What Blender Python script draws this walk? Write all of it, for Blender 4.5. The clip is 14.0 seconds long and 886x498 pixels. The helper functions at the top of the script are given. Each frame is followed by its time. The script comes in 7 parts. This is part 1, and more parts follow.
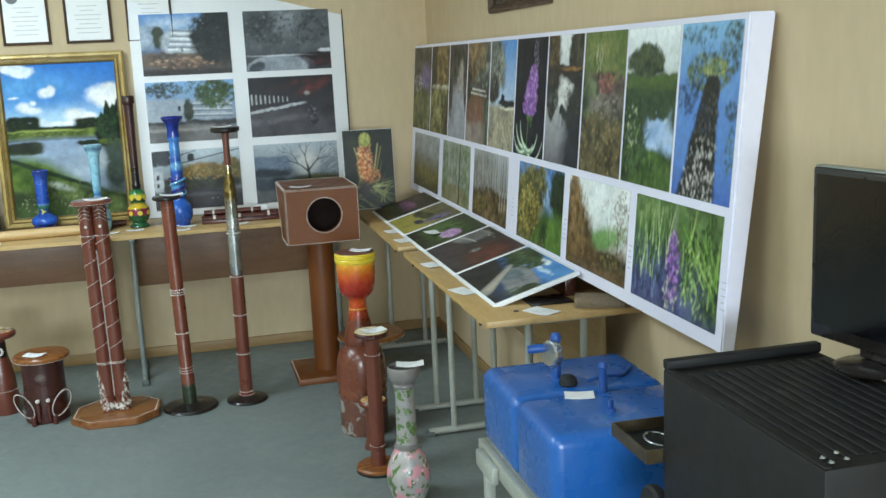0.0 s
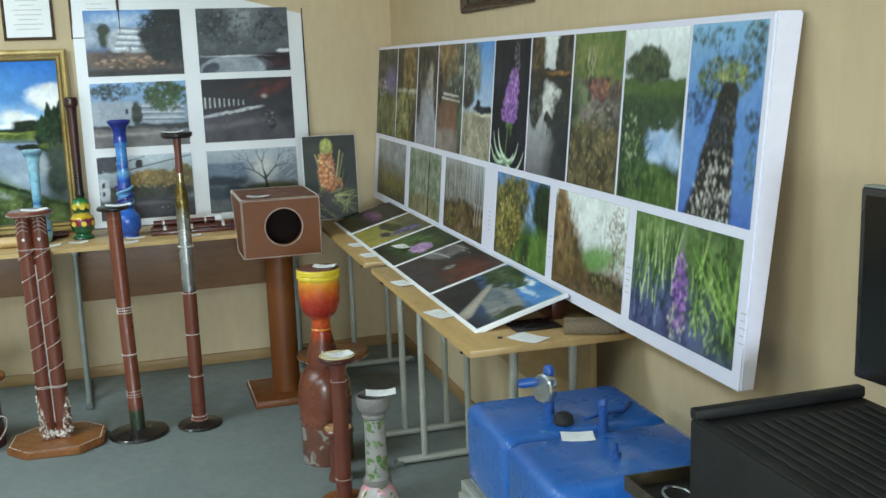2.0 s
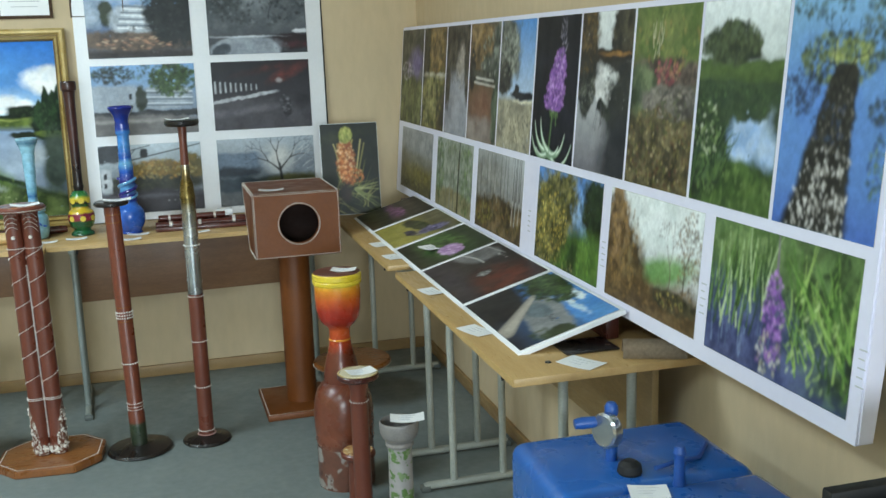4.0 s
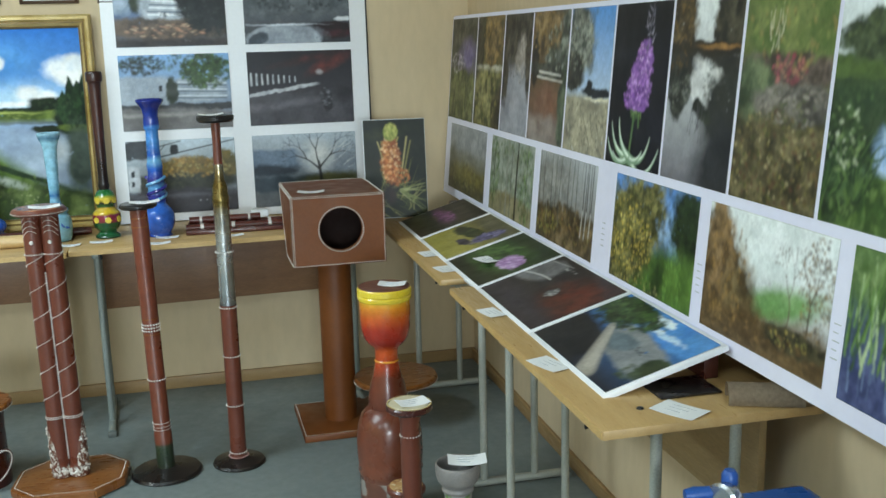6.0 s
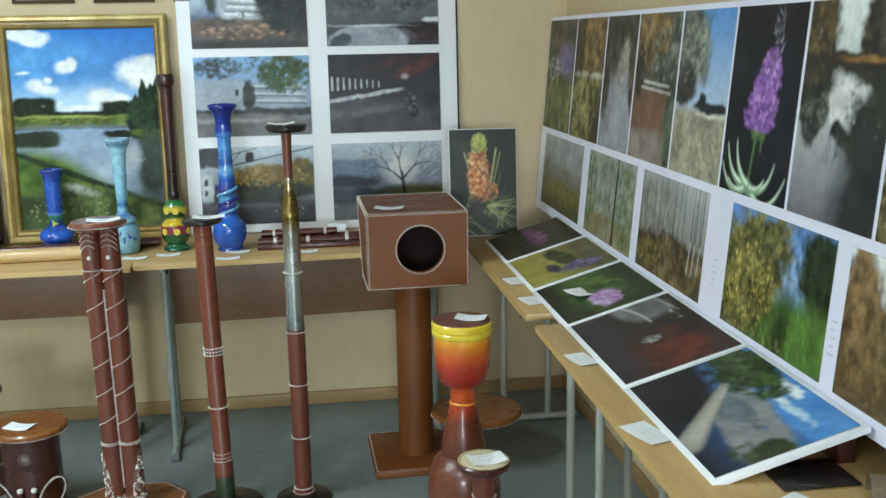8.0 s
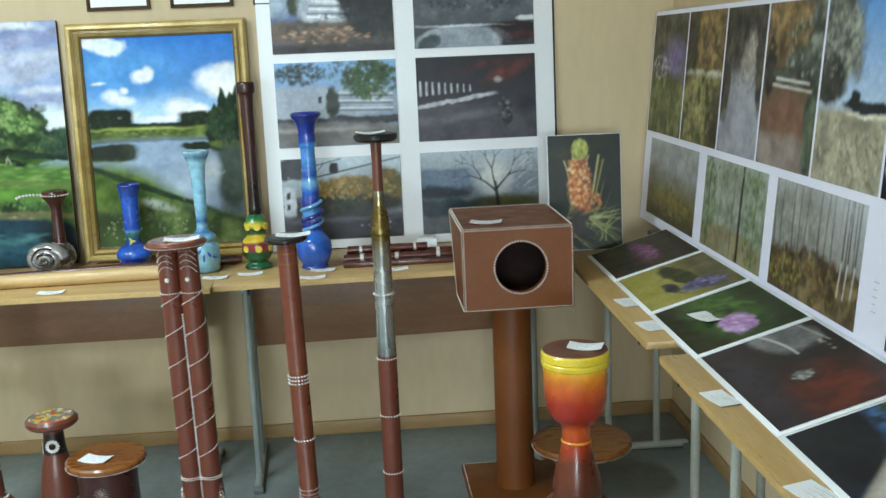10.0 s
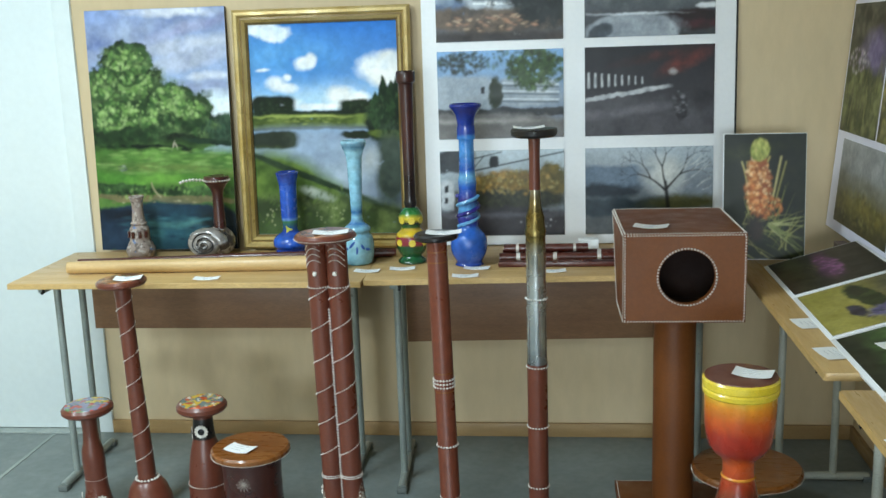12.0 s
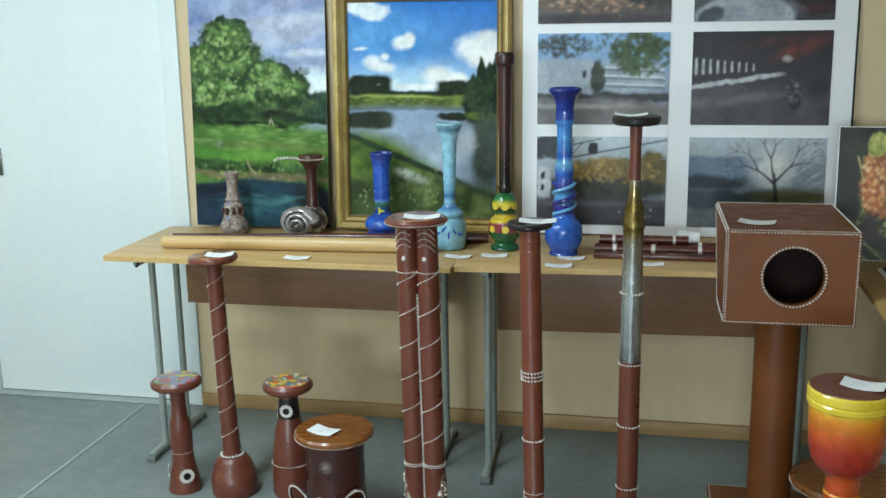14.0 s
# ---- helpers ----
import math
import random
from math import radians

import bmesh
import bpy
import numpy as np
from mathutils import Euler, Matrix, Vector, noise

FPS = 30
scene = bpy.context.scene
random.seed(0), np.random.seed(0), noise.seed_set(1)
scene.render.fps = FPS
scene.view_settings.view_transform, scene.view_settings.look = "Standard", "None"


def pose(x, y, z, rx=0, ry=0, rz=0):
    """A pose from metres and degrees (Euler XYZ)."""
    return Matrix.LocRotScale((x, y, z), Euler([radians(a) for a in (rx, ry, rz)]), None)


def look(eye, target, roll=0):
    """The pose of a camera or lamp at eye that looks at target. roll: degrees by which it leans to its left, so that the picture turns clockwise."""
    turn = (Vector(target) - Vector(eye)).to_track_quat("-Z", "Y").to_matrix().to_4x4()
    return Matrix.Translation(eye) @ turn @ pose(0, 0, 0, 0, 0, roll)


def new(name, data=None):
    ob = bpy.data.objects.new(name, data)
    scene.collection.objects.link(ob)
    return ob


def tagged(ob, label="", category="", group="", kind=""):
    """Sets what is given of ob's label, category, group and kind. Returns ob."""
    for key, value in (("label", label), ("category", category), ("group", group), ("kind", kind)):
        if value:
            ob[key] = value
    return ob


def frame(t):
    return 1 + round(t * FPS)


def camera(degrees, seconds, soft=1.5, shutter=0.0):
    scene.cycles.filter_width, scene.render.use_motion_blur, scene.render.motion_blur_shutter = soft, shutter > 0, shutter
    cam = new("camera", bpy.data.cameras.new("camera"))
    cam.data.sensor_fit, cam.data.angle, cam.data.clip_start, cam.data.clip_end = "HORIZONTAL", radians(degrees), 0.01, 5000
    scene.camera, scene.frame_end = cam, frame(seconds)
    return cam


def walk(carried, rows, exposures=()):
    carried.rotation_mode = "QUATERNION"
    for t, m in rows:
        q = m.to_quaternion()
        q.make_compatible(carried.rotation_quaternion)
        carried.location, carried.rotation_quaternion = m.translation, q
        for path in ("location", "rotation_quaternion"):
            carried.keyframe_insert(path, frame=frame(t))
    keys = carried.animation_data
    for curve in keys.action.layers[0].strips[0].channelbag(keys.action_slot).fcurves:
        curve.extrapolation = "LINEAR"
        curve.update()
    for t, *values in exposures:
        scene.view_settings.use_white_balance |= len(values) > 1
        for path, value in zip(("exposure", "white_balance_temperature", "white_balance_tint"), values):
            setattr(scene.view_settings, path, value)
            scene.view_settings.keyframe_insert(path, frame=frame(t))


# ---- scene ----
cam = camera(47.2, 14.0)
PATH = [
    (0, (-0.099, -4.573, 1.526), (0.357, -2.662, 1.155), -2.6),
    (0.5, (-0.084, -4.547, 1.525), (0.373, -2.635, 1.157), -1.9),
    (1, (-0.075, -4.484, 1.521), (0.41, -2.581, 1.142), -1.9),
    (1.5, (-0.084, -4.382, 1.519), (0.434, -2.486, 1.147), -1.3),
    (2, (-0.101, -4.282, 1.524), (0.448, -2.395, 1.156), -2.0),
    (2.5, (-0.099, -4.196, 1.521), (0.458, -2.311, 1.149), -2.3),
    (3, (-0.068, -4.094, 1.508), (0.46, -2.203, 1.127), -2.4),
    (5.5, (-0.027, -3.598, 1.507), (0.473, -1.704, 1.102), -1.4),
    (6, (-0.032, -3.517, 1.508), (0.424, -1.614, 1.098), -1.5),
    (6.5, (-0.01, -3.442, 1.504), (0.395, -1.527, 1.092), -1.3),
    (7, (0.027, -3.352, 1.52), (0.401, -1.431, 1.109), -1.4),
    (7.5, (0.053, -3.276, 1.525), (0.373, -1.344, 1.118), -0.7),
    (8, (0.08, -3.188, 1.524), (0.347, -1.248, 1.115), -1.1),
    (10.5, (0.024, -2.842, 1.507), (0.071, -0.881, 1.115), -2.2),
    (11, (0.053, -2.793, 1.508), (0.0, -0.834, 1.108), -1.9),
    (11.5, (0.071, -2.753, 1.511), (-0.058, -0.799, 1.106), -1.9),
    (12, (0.084, -2.725, 1.518), (-0.133, -0.78, 1.108), -1.9),
    (12.5, (0.092, -2.705, 1.518), (-0.187, -0.768, 1.104), -1.6),
    (13, (0.098, -2.674, 1.512), (-0.254, -0.75, 1.095), -1.7),
    (13.5, (0.081, -2.662, 1.521), (-0.309, -0.749, 1.086), -1.3),
    (14, (0.08, -2.644, 1.518), (-0.321, -0.735, 1.076), -0.9),
]
# the clip's camera darkens a little as the white door comes into view
walk(cam, [(t, look(e, a, r)) for t, e, a, r in PATH], ((0, -0.06), (3, -0.09), (7, -0.08), (9, -0.02), (11, 0.0), (12, -0.06), (13, -0.14), (14, -0.2)))

# ---- light ----
world = bpy.data.worlds.new("world")
scene.world = world
world.use_nodes = True
sky = world.node_tree.nodes.new("ShaderNodeTexSky")
sky.sky_type, sky.sun_disc, sky.sun_elevation, sky.sun_rotation = "NISHITA", False, radians(35), radians(200)
world.node_tree.links.new(sky.outputs[0], world.node_tree.nodes["Background"].inputs[0])
world.node_tree.nodes["Background"].inputs[1].default_value = 0.08


def area(name, x, y, z, sx, sy, watts, colour, rx=0, rz=0):
    lamp = bpy.data.lights.new(name, "AREA")
    lamp.shape, lamp.size, lamp.size_y, lamp.energy, lamp.color = "RECTANGLE", sx, sy, watts, colour
    ob = new(name, lamp)
    ob.matrix_basis = pose(x, y, z, rx, 0, rz)
    return ob


TUBE = (0.81, 1.0, 1.09)
# fixtures out of view; this row is inferred from the cast shadows
area("ceiling_lamp", -1.5, -1.0, 2.66, 0.30, 1.25, 55, TUBE)
area("ceiling_lamp", -1.2, -4.0, 2.66, 0.30, 1.25, 38, TUBE)
# pair added to brighten the left and back, no fixture known there
area("ceiling_lamp", -3.1, -1.2, 2.66, 0.30, 1.25, 52, TUBE)
area("ceiling_lamp", -3.0, -4.0, 2.66, 0.30, 1.25, 34, TUBE)
# daylight fill through an assumed, unseen window in the wall behind the camera
area("window_daylight", -0.9, -9.82, 1.5, 2.7, 1.3, 370, (0.74, 0.90, 1.0), 90, 0)


# ---- materials ----
def lin(h):
    """Hex colour to linear RGBA."""
    h = h.lstrip("#")
    c = [int(h[i:i + 2], 16) / 255 for i in (0, 2, 4)]
    return tuple((v / 12.92 if v <= 0.04045 else ((v + 0.055) / 1.055) ** 2.4) for v in c) + (1.0,)


def node_mat(name):
    m = bpy.data.materials.new(name)
    m.use_nodes = True
    nt = m.node_tree
    return m, nt, nt.nodes["Principled BSDF"]


def noise_tex(nt, vec, scale, detail=4.0, rough=0.55):
    n = nt.nodes.new("ShaderNodeTexNoise")
    n.inputs["Scale"].default_value, n.inputs["Detail"].default_value = scale, detail
    n.inputs["Roughness"].default_value = rough
    if vec is not None:
        nt.links.new(vec, n.inputs["Vector"])
    return n.outputs["Fac"]


def map_range(nt, val, a, b, c=0.0, d=1.0):
    n = nt.nodes.new("ShaderNodeMapRange")
    for i, v in enumerate((a, b, c, d)):
        n.inputs[i + 1].default_value = v
    nt.links.new(val, n.inputs[0])
    return n.outputs[0]


def mix_col(nt, fac, a, b, mode="MIX"):
    n = nt.nodes.new("ShaderNodeMix")
    n.data_type, n.blend_type = "RGBA", mode
    for sock, v in ((n.inputs[0], fac), (n.inputs[6], a), (n.inputs[7], b)):
        if isinstance(v, (float, int)):
            sock.default_value = v
        elif isinstance(v, tuple):
            sock.default_value = v
        else:
            nt.links.new(v, sock)
    return n.outputs[2]


def finish(nt, bsdf, col, vec, rough, metal, bump, bscale, coat=0.0, var=0.12):
    nt.links.new(col, bsdf.inputs["Base Color"])
    bsdf.inputs["Metallic"].default_value = metal
    r = map_range(nt, noise_tex(nt, vec, 14.0), 0.3, 0.7, max(rough - var, 0.03), min(rough + var, 1.0))
    nt.links.new(r, bsdf.inputs["Roughness"])
    if coat:
        bsdf.inputs["Coat Weight"].default_value, bsdf.inputs["Coat Roughness"].default_value = coat, 0.12
    if bump:
        b = nt.nodes.new("ShaderNodeBump")
        b.inputs["Strength"].default_value, b.inputs["Distance"].default_value = bump, 0.002
        nt.links.new(noise_tex(nt, vec, bscale, 6.0), b.inputs["Height"])
        nt.links.new(b.outputs[0], bsdf.inputs["Normal"])


def object_vec(nt, sx=1.0, sy=1.0, sz=1.0):
    tc, mp = nt.nodes.new("ShaderNodeTexCoord"), nt.nodes.new("ShaderNodeMapping")
    mp.inputs["Scale"].default_value = (sx, sy, sz)
    nt.links.new(tc.outputs["Object"], mp.inputs[0])
    return mp.outputs[0]


def paint(name, c1, c2, scale=5.0, rough=0.5, metal=0.0, bump=0.1, bscale=120.0, stretch=(1, 1, 1), coat=0.0, fine=0.25):
    """Two tones mixed at a broad scale, with a fine grain over them."""
    m, nt, bsdf = node_mat(name)
    vec = object_vec(nt, *stretch)
    broad = map_range(nt, noise_tex(nt, vec, scale), 0.32, 0.68)
    col = mix_col(nt, broad, lin(c1), lin(c2))
    grain = map_range(nt, noise_tex(nt, vec, scale * 22, 3.0), 0.25, 0.75, 1 - fine, 1 + fine * 0.4)
    rgb = nt.nodes.new("ShaderNodeCombineColor")
    for i in range(3):
        nt.links.new(grain, rgb.inputs[i])
    col = mix_col(nt, 1.0, col, rgb.outputs[0], "MULTIPLY")
    finish(nt, bsdf, col, vec, rough, metal, bump, bscale, coat)
    return m


def banded(name, stops, height, rough=0.4, metal=0.0, wob=0.01, coat=0.0, bump=0.1, hard=False, mottle=0.2):
    """Colours laid on in bands up the object's height."""
    m, nt, bsdf = node_mat(name)
    vec = object_vec(nt)
    sep = nt.nodes.new("ShaderNodeSeparateXYZ")
    nt.links.new(vec, sep.inputs[0])
    add = nt.nodes.new("ShaderNodeMath")
    add.operation = "ADD"
    nt.links.new(map_range(nt, sep.outputs[2], 0, height), add.inputs[0])
    nt.links.new(map_range(nt, noise_tex(nt, vec, 18.0), 0, 1, -wob, wob), add.inputs[1])
    ramp = nt.nodes.new("ShaderNodeValToRGB")
    ramp.color_ramp.interpolation = "CONSTANT" if hard else "LINEAR"
    e = ramp.color_ramp.elements
    while len(e) < len(stops):
        e.new(0.5)
    for el, (p, c) in zip(e, stops):
        el.position, el.color = p, lin(c)
    nt.links.new(add.outputs[0], ramp.inputs[0])
    g = map_range(nt, noise_tex(nt, vec, 40.0), 0.3, 0.7, 1 - mottle, 1 + mottle * 0.3)
    rgb = nt.nodes.new("ShaderNodeCombineColor")
    for i in range(3):
        nt.links.new(g, rgb.inputs[i])
    finish(nt, bsdf, mix_col(nt, 1.0, ramp.outputs[0], rgb.outputs[0], "MULTIPLY"), vec, rough, metal, bump, 90.0, coat)
    return m


def blotched(name, ground, spots, rough=0.45, coat=0.0, bump=0.15):
    """Painted ornament: patches of each spot colour (colour, scale, share, seed) over a ground."""
    m, nt, bsdf = node_mat(name)
    vec = object_vec(nt)
    col = mix_col(nt, map_range(nt, noise_tex(nt, vec, 30.0), 0.3, 0.7), lin(ground[0]), lin(ground[1]))
    for c, scale, share, seed in spots:
        mp = nt.nodes.new("ShaderNodeMapping")
        mp.inputs["Location"].default_value = (seed * 1.37, seed * 0.71, seed * 2.13)
        nt.links.new(vec, mp.inputs[0])
        edge = 0.72 - 0.44 * share
        col = mix_col(nt, map_range(nt, noise_tex(nt, mp.outputs[0], scale, 2.0), edge - 0.02, edge + 0.02), col, lin(c))
    finish(nt, bsdf, col, vec, rough, 0.0, bump, 110.0, coat)
    return m


WALL = paint("beige_wallpaper", "#c6b18d", "#ceba98", 1.3, 0.75, 0, 0.25, 260, (1, 1, 0.35), 0, 0.07)
WHITE_WALL = paint("white_door_paint", "#d3dad8", "#cbd4d4", 1.6, 0.45, 0, 0.08, 60, fine=0.04)
CEIL = paint("ceiling_white", "#dcdad2", "#d2d0c8", 2.0, 0.85, fine=0.05)
FLOOR = paint("grey_green_linoleum", "#707977", "#7b8380", 1.6, 0.55, 0, 0.15, 180, fine=0.14)
PLINTH = paint("tan_plinth", "#9a7b50", "#a98a5d", 6, 0.5, 0, 0.1, 80, (1, 1, 6))
SEAM = paint("pale_seam", "#9fa7a2", "#8c9690", 9, 0.6)
LAMINATE = paint("beech_laminate", "#b8955f", "#c6a571", 2.5, 0.38, 0, 0.06, 90, (1, 9, 9), 0, 0.12)
EDGE = paint("pale_edge_band", "#caa86e", "#bd9a60", 4, 0.45, stretch=(1, 6, 6))
BEECH_PANEL = paint("dull_beech_panel", "#9c8258", "#a98e64", 3, 0.5, 0, 0.06, 90, (1, 8, 8))
APRON = paint("brown_laminate", "#7a583e", "#886548", 3, 0.45, 0, 0.06, 90, (1, 8, 8))
GREY_STEEL = paint("grey_painted_steel", "#8c948f", "#9aa29c", 12, 0.38, 0.25, 0.05)
PALE_STEEL = paint("pale_painted_steel", "#b5b7ac", "#a5a89e", 12, 0.42, 0.15, 0.05)
CAP_GREY = paint("grey_plastic_cap", "#5c625e", "#6c726e", 12, 0.55)
RUBBER = paint("black_rubber", "#141414", "#1c1c1b", 15, 0.7)
FOAM = paint("white_foam_board", "#eaecef", "#f0f1f3", 3, 0.5, fine=0.03)
LILAC = paint("white_vinyl_sheet", "#e0dff0", "#e8e7f4", 2, 0.42, fine=0.03)
PAPER = paint("white_paper", "#eeefee", "#f4f4f3", 8, 0.6, bump=0, fine=0.02)
FAINT = paint("faint_print", "#cbccce", "#c2c4c6", 30, 0.8)
INK = paint("grey_ink", "#8d8f92", "#74777b", 30, 0.8)
GOLD = paint("gilt_wood", "#b0934e", "#d0b87c", 10, 0.36, 0.2, 0.2, 160, fine=0.2)
GOLD_DARK = paint("dark_gilt_wood", "#6f5a30", "#8a7242", 10, 0.4, 0.2, 0.2, 160)
CANVAS_EDGE = paint("raw_canvas_edge", "#4a4438", "#5c5546", 14, 0.8)
FRAME_WOOD = paint("dark_frame_wood", "#3f2a17", "#523820", 8, 0.4, stretch=(1, 1, 8))
TERRA = paint("terracotta_lacquer", "#613123", "#6c3828", 6, 0.36, 0, 0.12, 90, coat=0.15, fine=0.14)
BROWN = paint("brown_leather_cloth", "#6c3910", "#784216", 5, 0.5, 0, 0.25, 170, fine=0.14)
DARKBROWN = paint("dark_brown_lacquer", "#3a1a16", "#4a221b", 7, 0.3, 0, 0.1, 90, coat=0.3)
CHERRY = paint("cherry_lacquer", "#47201a", "#5b2a20", 9, 0.3, 0, 0.1, 80, (1, 1, 6), 0.3)
TOPWOOD = paint("varnished_seat_wood", "#7a461c", "#8c5626", 5, 0.32, 0, 0.08, 60, (1, 5, 1), 0.35)
BLACK = paint("black_lacquer", "#171414", "#221d1b", 9, 0.32, coat=0.2)
BEAD = paint("pearl_white_beads", "#c4bdb4", "#e6e0d8", 40, 0.35)
SHELLS = blotched("shell_mosaic", ("#5b3528", "#6f4433"), (("#bdb6ac", 75, 0.42, 3.0), ("#8a7c70", 95, 0.28, 5.0)), 0.4)
SILVERSHELL = paint("silver_shell", "#7d7874", "#aaa5a0", 26, 0.26, 0.35, 0.1, 60, coat=0.3)
SPIRAL = blotched("silver_black_shell", ("#241c1a", "#3a302c"), (("#a39c95", 34, 0.36, 2.0), ("#6b5d54", 60, 0.35, 7.0)), 0.28, 0.4)
PEBBLE = blotched("clay_with_pebbles", ("#7d6f66", "#8f8076"), (("#5c5048", 50, 0.3, 1.0), ("#a59c94", 65, 0.28, 4.0), ("#5a6c90", 44, 0.16, 7.0)), 0.7, 0, 0.5)
BAMBOO = paint("pale_peeled_wood", "#bd9a63", "#d0b07c", 4, 0.45, 0, 0.1, 70, (1, 1, 14), 0.1)
KRAFT = paint("kraft_cardboard", "#a39078", "#b09e86", 6, 0.8)
BLUEPLASTIC = paint("blue_gloss_plastic", "#1e5ba8", "#2666b4", 3, 0.3, 0, 0.1, 14, coat=0.4, fine=0.06)
BLUEDARK = paint("blue_valve_paint", "#1f4d9c", "#28589f", 12, 0.4)
CHROME = paint("worn_chrome", "#a9adb0", "#c3c6c8", 20, 0.22, 0.9, 0.08)
BLACKIRON = paint("black_stove_enamel", "#070808", "#0b0c0c", 7, 0.62, 0, 0.2, 220, fine=0.2)
SCREEN = paint("black_screen", "#07080a", "#0a0b0e", 4, 0.12, fine=0.05)
DARKGLASS = paint("dark_print", "#17130f", "#2a2118", 5, 0.3)
# very dark brown that paints the shade inside the box's hole
HOLESHADE = paint("dark_lining", "#26130c", "#301a11", 8, 0.8)
CREAM = paint("cream_top", "#cfc3a0", "#ddd3b6", 12, 0.5)
FLOWERTOP = blotched("painted_flower_top", ("#6d7f8c", "#8a7f9e"), (("#c9b04a", 34, 0.38, 1.0), ("#b8452e", 40, 0.3, 6.0), ("#4f7d3f", 38, 0.3, 9.0)), 0.3, 0.4)
FLOWERTOP2 = blotched("painted_red_flower_top", ("#7b8a78", "#5d7280"), (("#c4552c", 30, 0.42, 2.0), ("#d9b63f", 42, 0.32, 5.0), ("#d7d3c9", 46, 0.26, 8.0)), 0.3, 0.4)
TAPTOP = blotched("painted_brown_top", ("#7a4526", "#6c3a22"), (("#a86a3a", 30, 0.35, 2.0), ("#5b6a5c", 40, 0.25, 5.0)), 0.3, 0.4)
DRUM = banded("sunset_gradient_paint", ((0.0, "#6a4232"), (0.2, "#6e4536"), (0.215, "#74402c"), (0.52, "#63301f"), (0.62, "#6d301d"), (0.66, "#a53a1c"),
                                        (0.73, "#c4521f"), (0.765, "#a02c1e"), (0.83, "#a8321f"), (0.875, "#c85a22"), (0.92, "#dc8a28"), (0.955, "#e9c53a"), (1.0, "#e8cf3d")), 0.77, 0.3, wob=0.008, coat=0.3)
STUMP = blotched("grey_brown_ceramic", ("#6b4334", "#5b3a2e"), (("#8d8780", 14, 0.4, 3.0), ("#4a2c22", 20, 0.3, 6.0)), 0.4, 0.2)
SHELLCASE = banded("brass_and_steel_tube", ((0.0, "#5c2c1f"), (0.005, "#8c9092"), (0.1, "#b9bdbe"), (0.4, "#cdd0d0"), (0.6, "#a3a096"), (0.68, "#7c6c40"), (0.82, "#6c5a2e"), (0.9, "#86795a"), (1.0, "#c2c0b8")), 0.53, 0.24, 0.85, 0.01, 0, 0.08)
POLETWO = banded("brown_with_green_foot", ((0.0, "#262a20"), (0.12, "#2d3a28"), (0.13, "#6a3524"), (1.0, "#743b29")), 0.92, 0.36, wob=0.004, coat=0.15)
FLORAL = blotched("grey_floral_ceramic", ("#9c9794", "#aaa5a0"), (("#4f6b34", 32, 0.36, 2.0), ("#cf8f98", 17, 0.33, 6.0), ("#e0b7bb", 36, 0.22, 9.0), ("#5b5350", 24, 0.12, 4.0)), 0.35, 0.3)
FLORALNECK = blotched("grey_leafy_ceramic", ("#8f8a88", "#9c9794"), (("#55703a", 34, 0.34, 2.0), ("#71865a", 50, 0.2, 6.0)), 0.35, 0.3)
GREYCERAMIC = paint("grey_rim_ceramic", "#77726f", "#85807c", 14, 0.4)
BLUE1 = banded("cobalt_vase_paint", ((0.0, "#1c5f3c"), (0.06, "#1c3f9c"), (0.2, "#2a5fc4"), (0.3, "#1d3d90"), (0.34, "#274f86"), (0.42, "#3f7a52"), (0.44, "#5c86c8"), (0.47, "#2450b0"), (0.8, "#2c5cc0"), (1.0, "#1c3888")), 0.3, 0.22, wob=0.012, coat=0.4, mottle=0.35)
BLUELIGHT = banded("sky_blue_vase_paint", ((0.0, "#7fb6cc"), (0.1, "#93c6d8"), (0.3, "#7db4cf"), (0.33, "#3c74ae"), (0.38, "#86bfd8"), (0.42, "#3a78b4"), (0.48, "#87c1dc"), (0.9, "#9accdf"), (0.94, "#5c8aa6"), (1.0, "#a6d3e2")), 0.43, 0.25, wob=0.012, coat=0.4, mottle=0.3)
BLUE4 = banded("blue_striped_vase_paint", ((0.0, "#1d3f94"), (0.06, "#2456b4"), (0.24, "#2f6ac8"), (0.26, "#2440a0"), (0.3, "#33308c"), (0.36, "#5aa0d6"), (0.41, "#2a2274"), (0.5, "#2f62c0"), (0.56, "#70b2dc"), (0.6, "#2458b4"), (0.7, "#4b8ed2"), (0.8, "#3d80cc"), (0.82, "#1d3f9c"), (1.0, "#16267e")), 0.54, 0.22, wob=0.02, coat=0.4, mottle=0.3)
MATRYOSHKA = banded("bright_folk_paint", ((0.0, "#123f25"), (0.1, "#1c5c34"), (0.3, "#194f2e"), (0.34, "#8e2c3a"), (0.46, "#7d2437"), (0.5, "#d8b92c"), (0.6, "#c9a82e"), (0.63, "#27602e"), (0.7, "#1c241c"), (0.78, "#dcc43a"), (0.86, "#2f7a3a"), (1.0, "#1b5a30")), 0.2, 0.25, wob=0.05, coat=0.4, mottle=0.3)
MATNECK = banded("burnt_brown_wood", ((0.0, "#171110"), (0.2, "#241511"), (0.5, "#45201a"), (0.95, "#3a1b15"), (1.0, "#2a1511")), 0.46, 0.35, wob=0.02, coat=0.2)
EYE_BLACK = paint("eye_black", "#0d0c0e", "#141317", 20, 0.3)
BRASS = paint("aged_metal_handle", "#7c7c78", "#8f8f8a", 20, 0.3, 0.9)


# ---- mesh helpers ----
def mesh_of(name, bm, material, sharp=35):
    bmesh.ops.recalc_face_normals(bm, faces=bm.faces)
    me = bpy.data.meshes.new(name)
    for f in bm.faces:
        f.smooth = True
    bm.to_mesh(me)
    bm.free()
    me.set_sharp_from_angle(angle=radians(sharp))
    for m in (material if isinstance(material, (list, tuple)) else (material,)):
        me.materials.append(m)
    return me


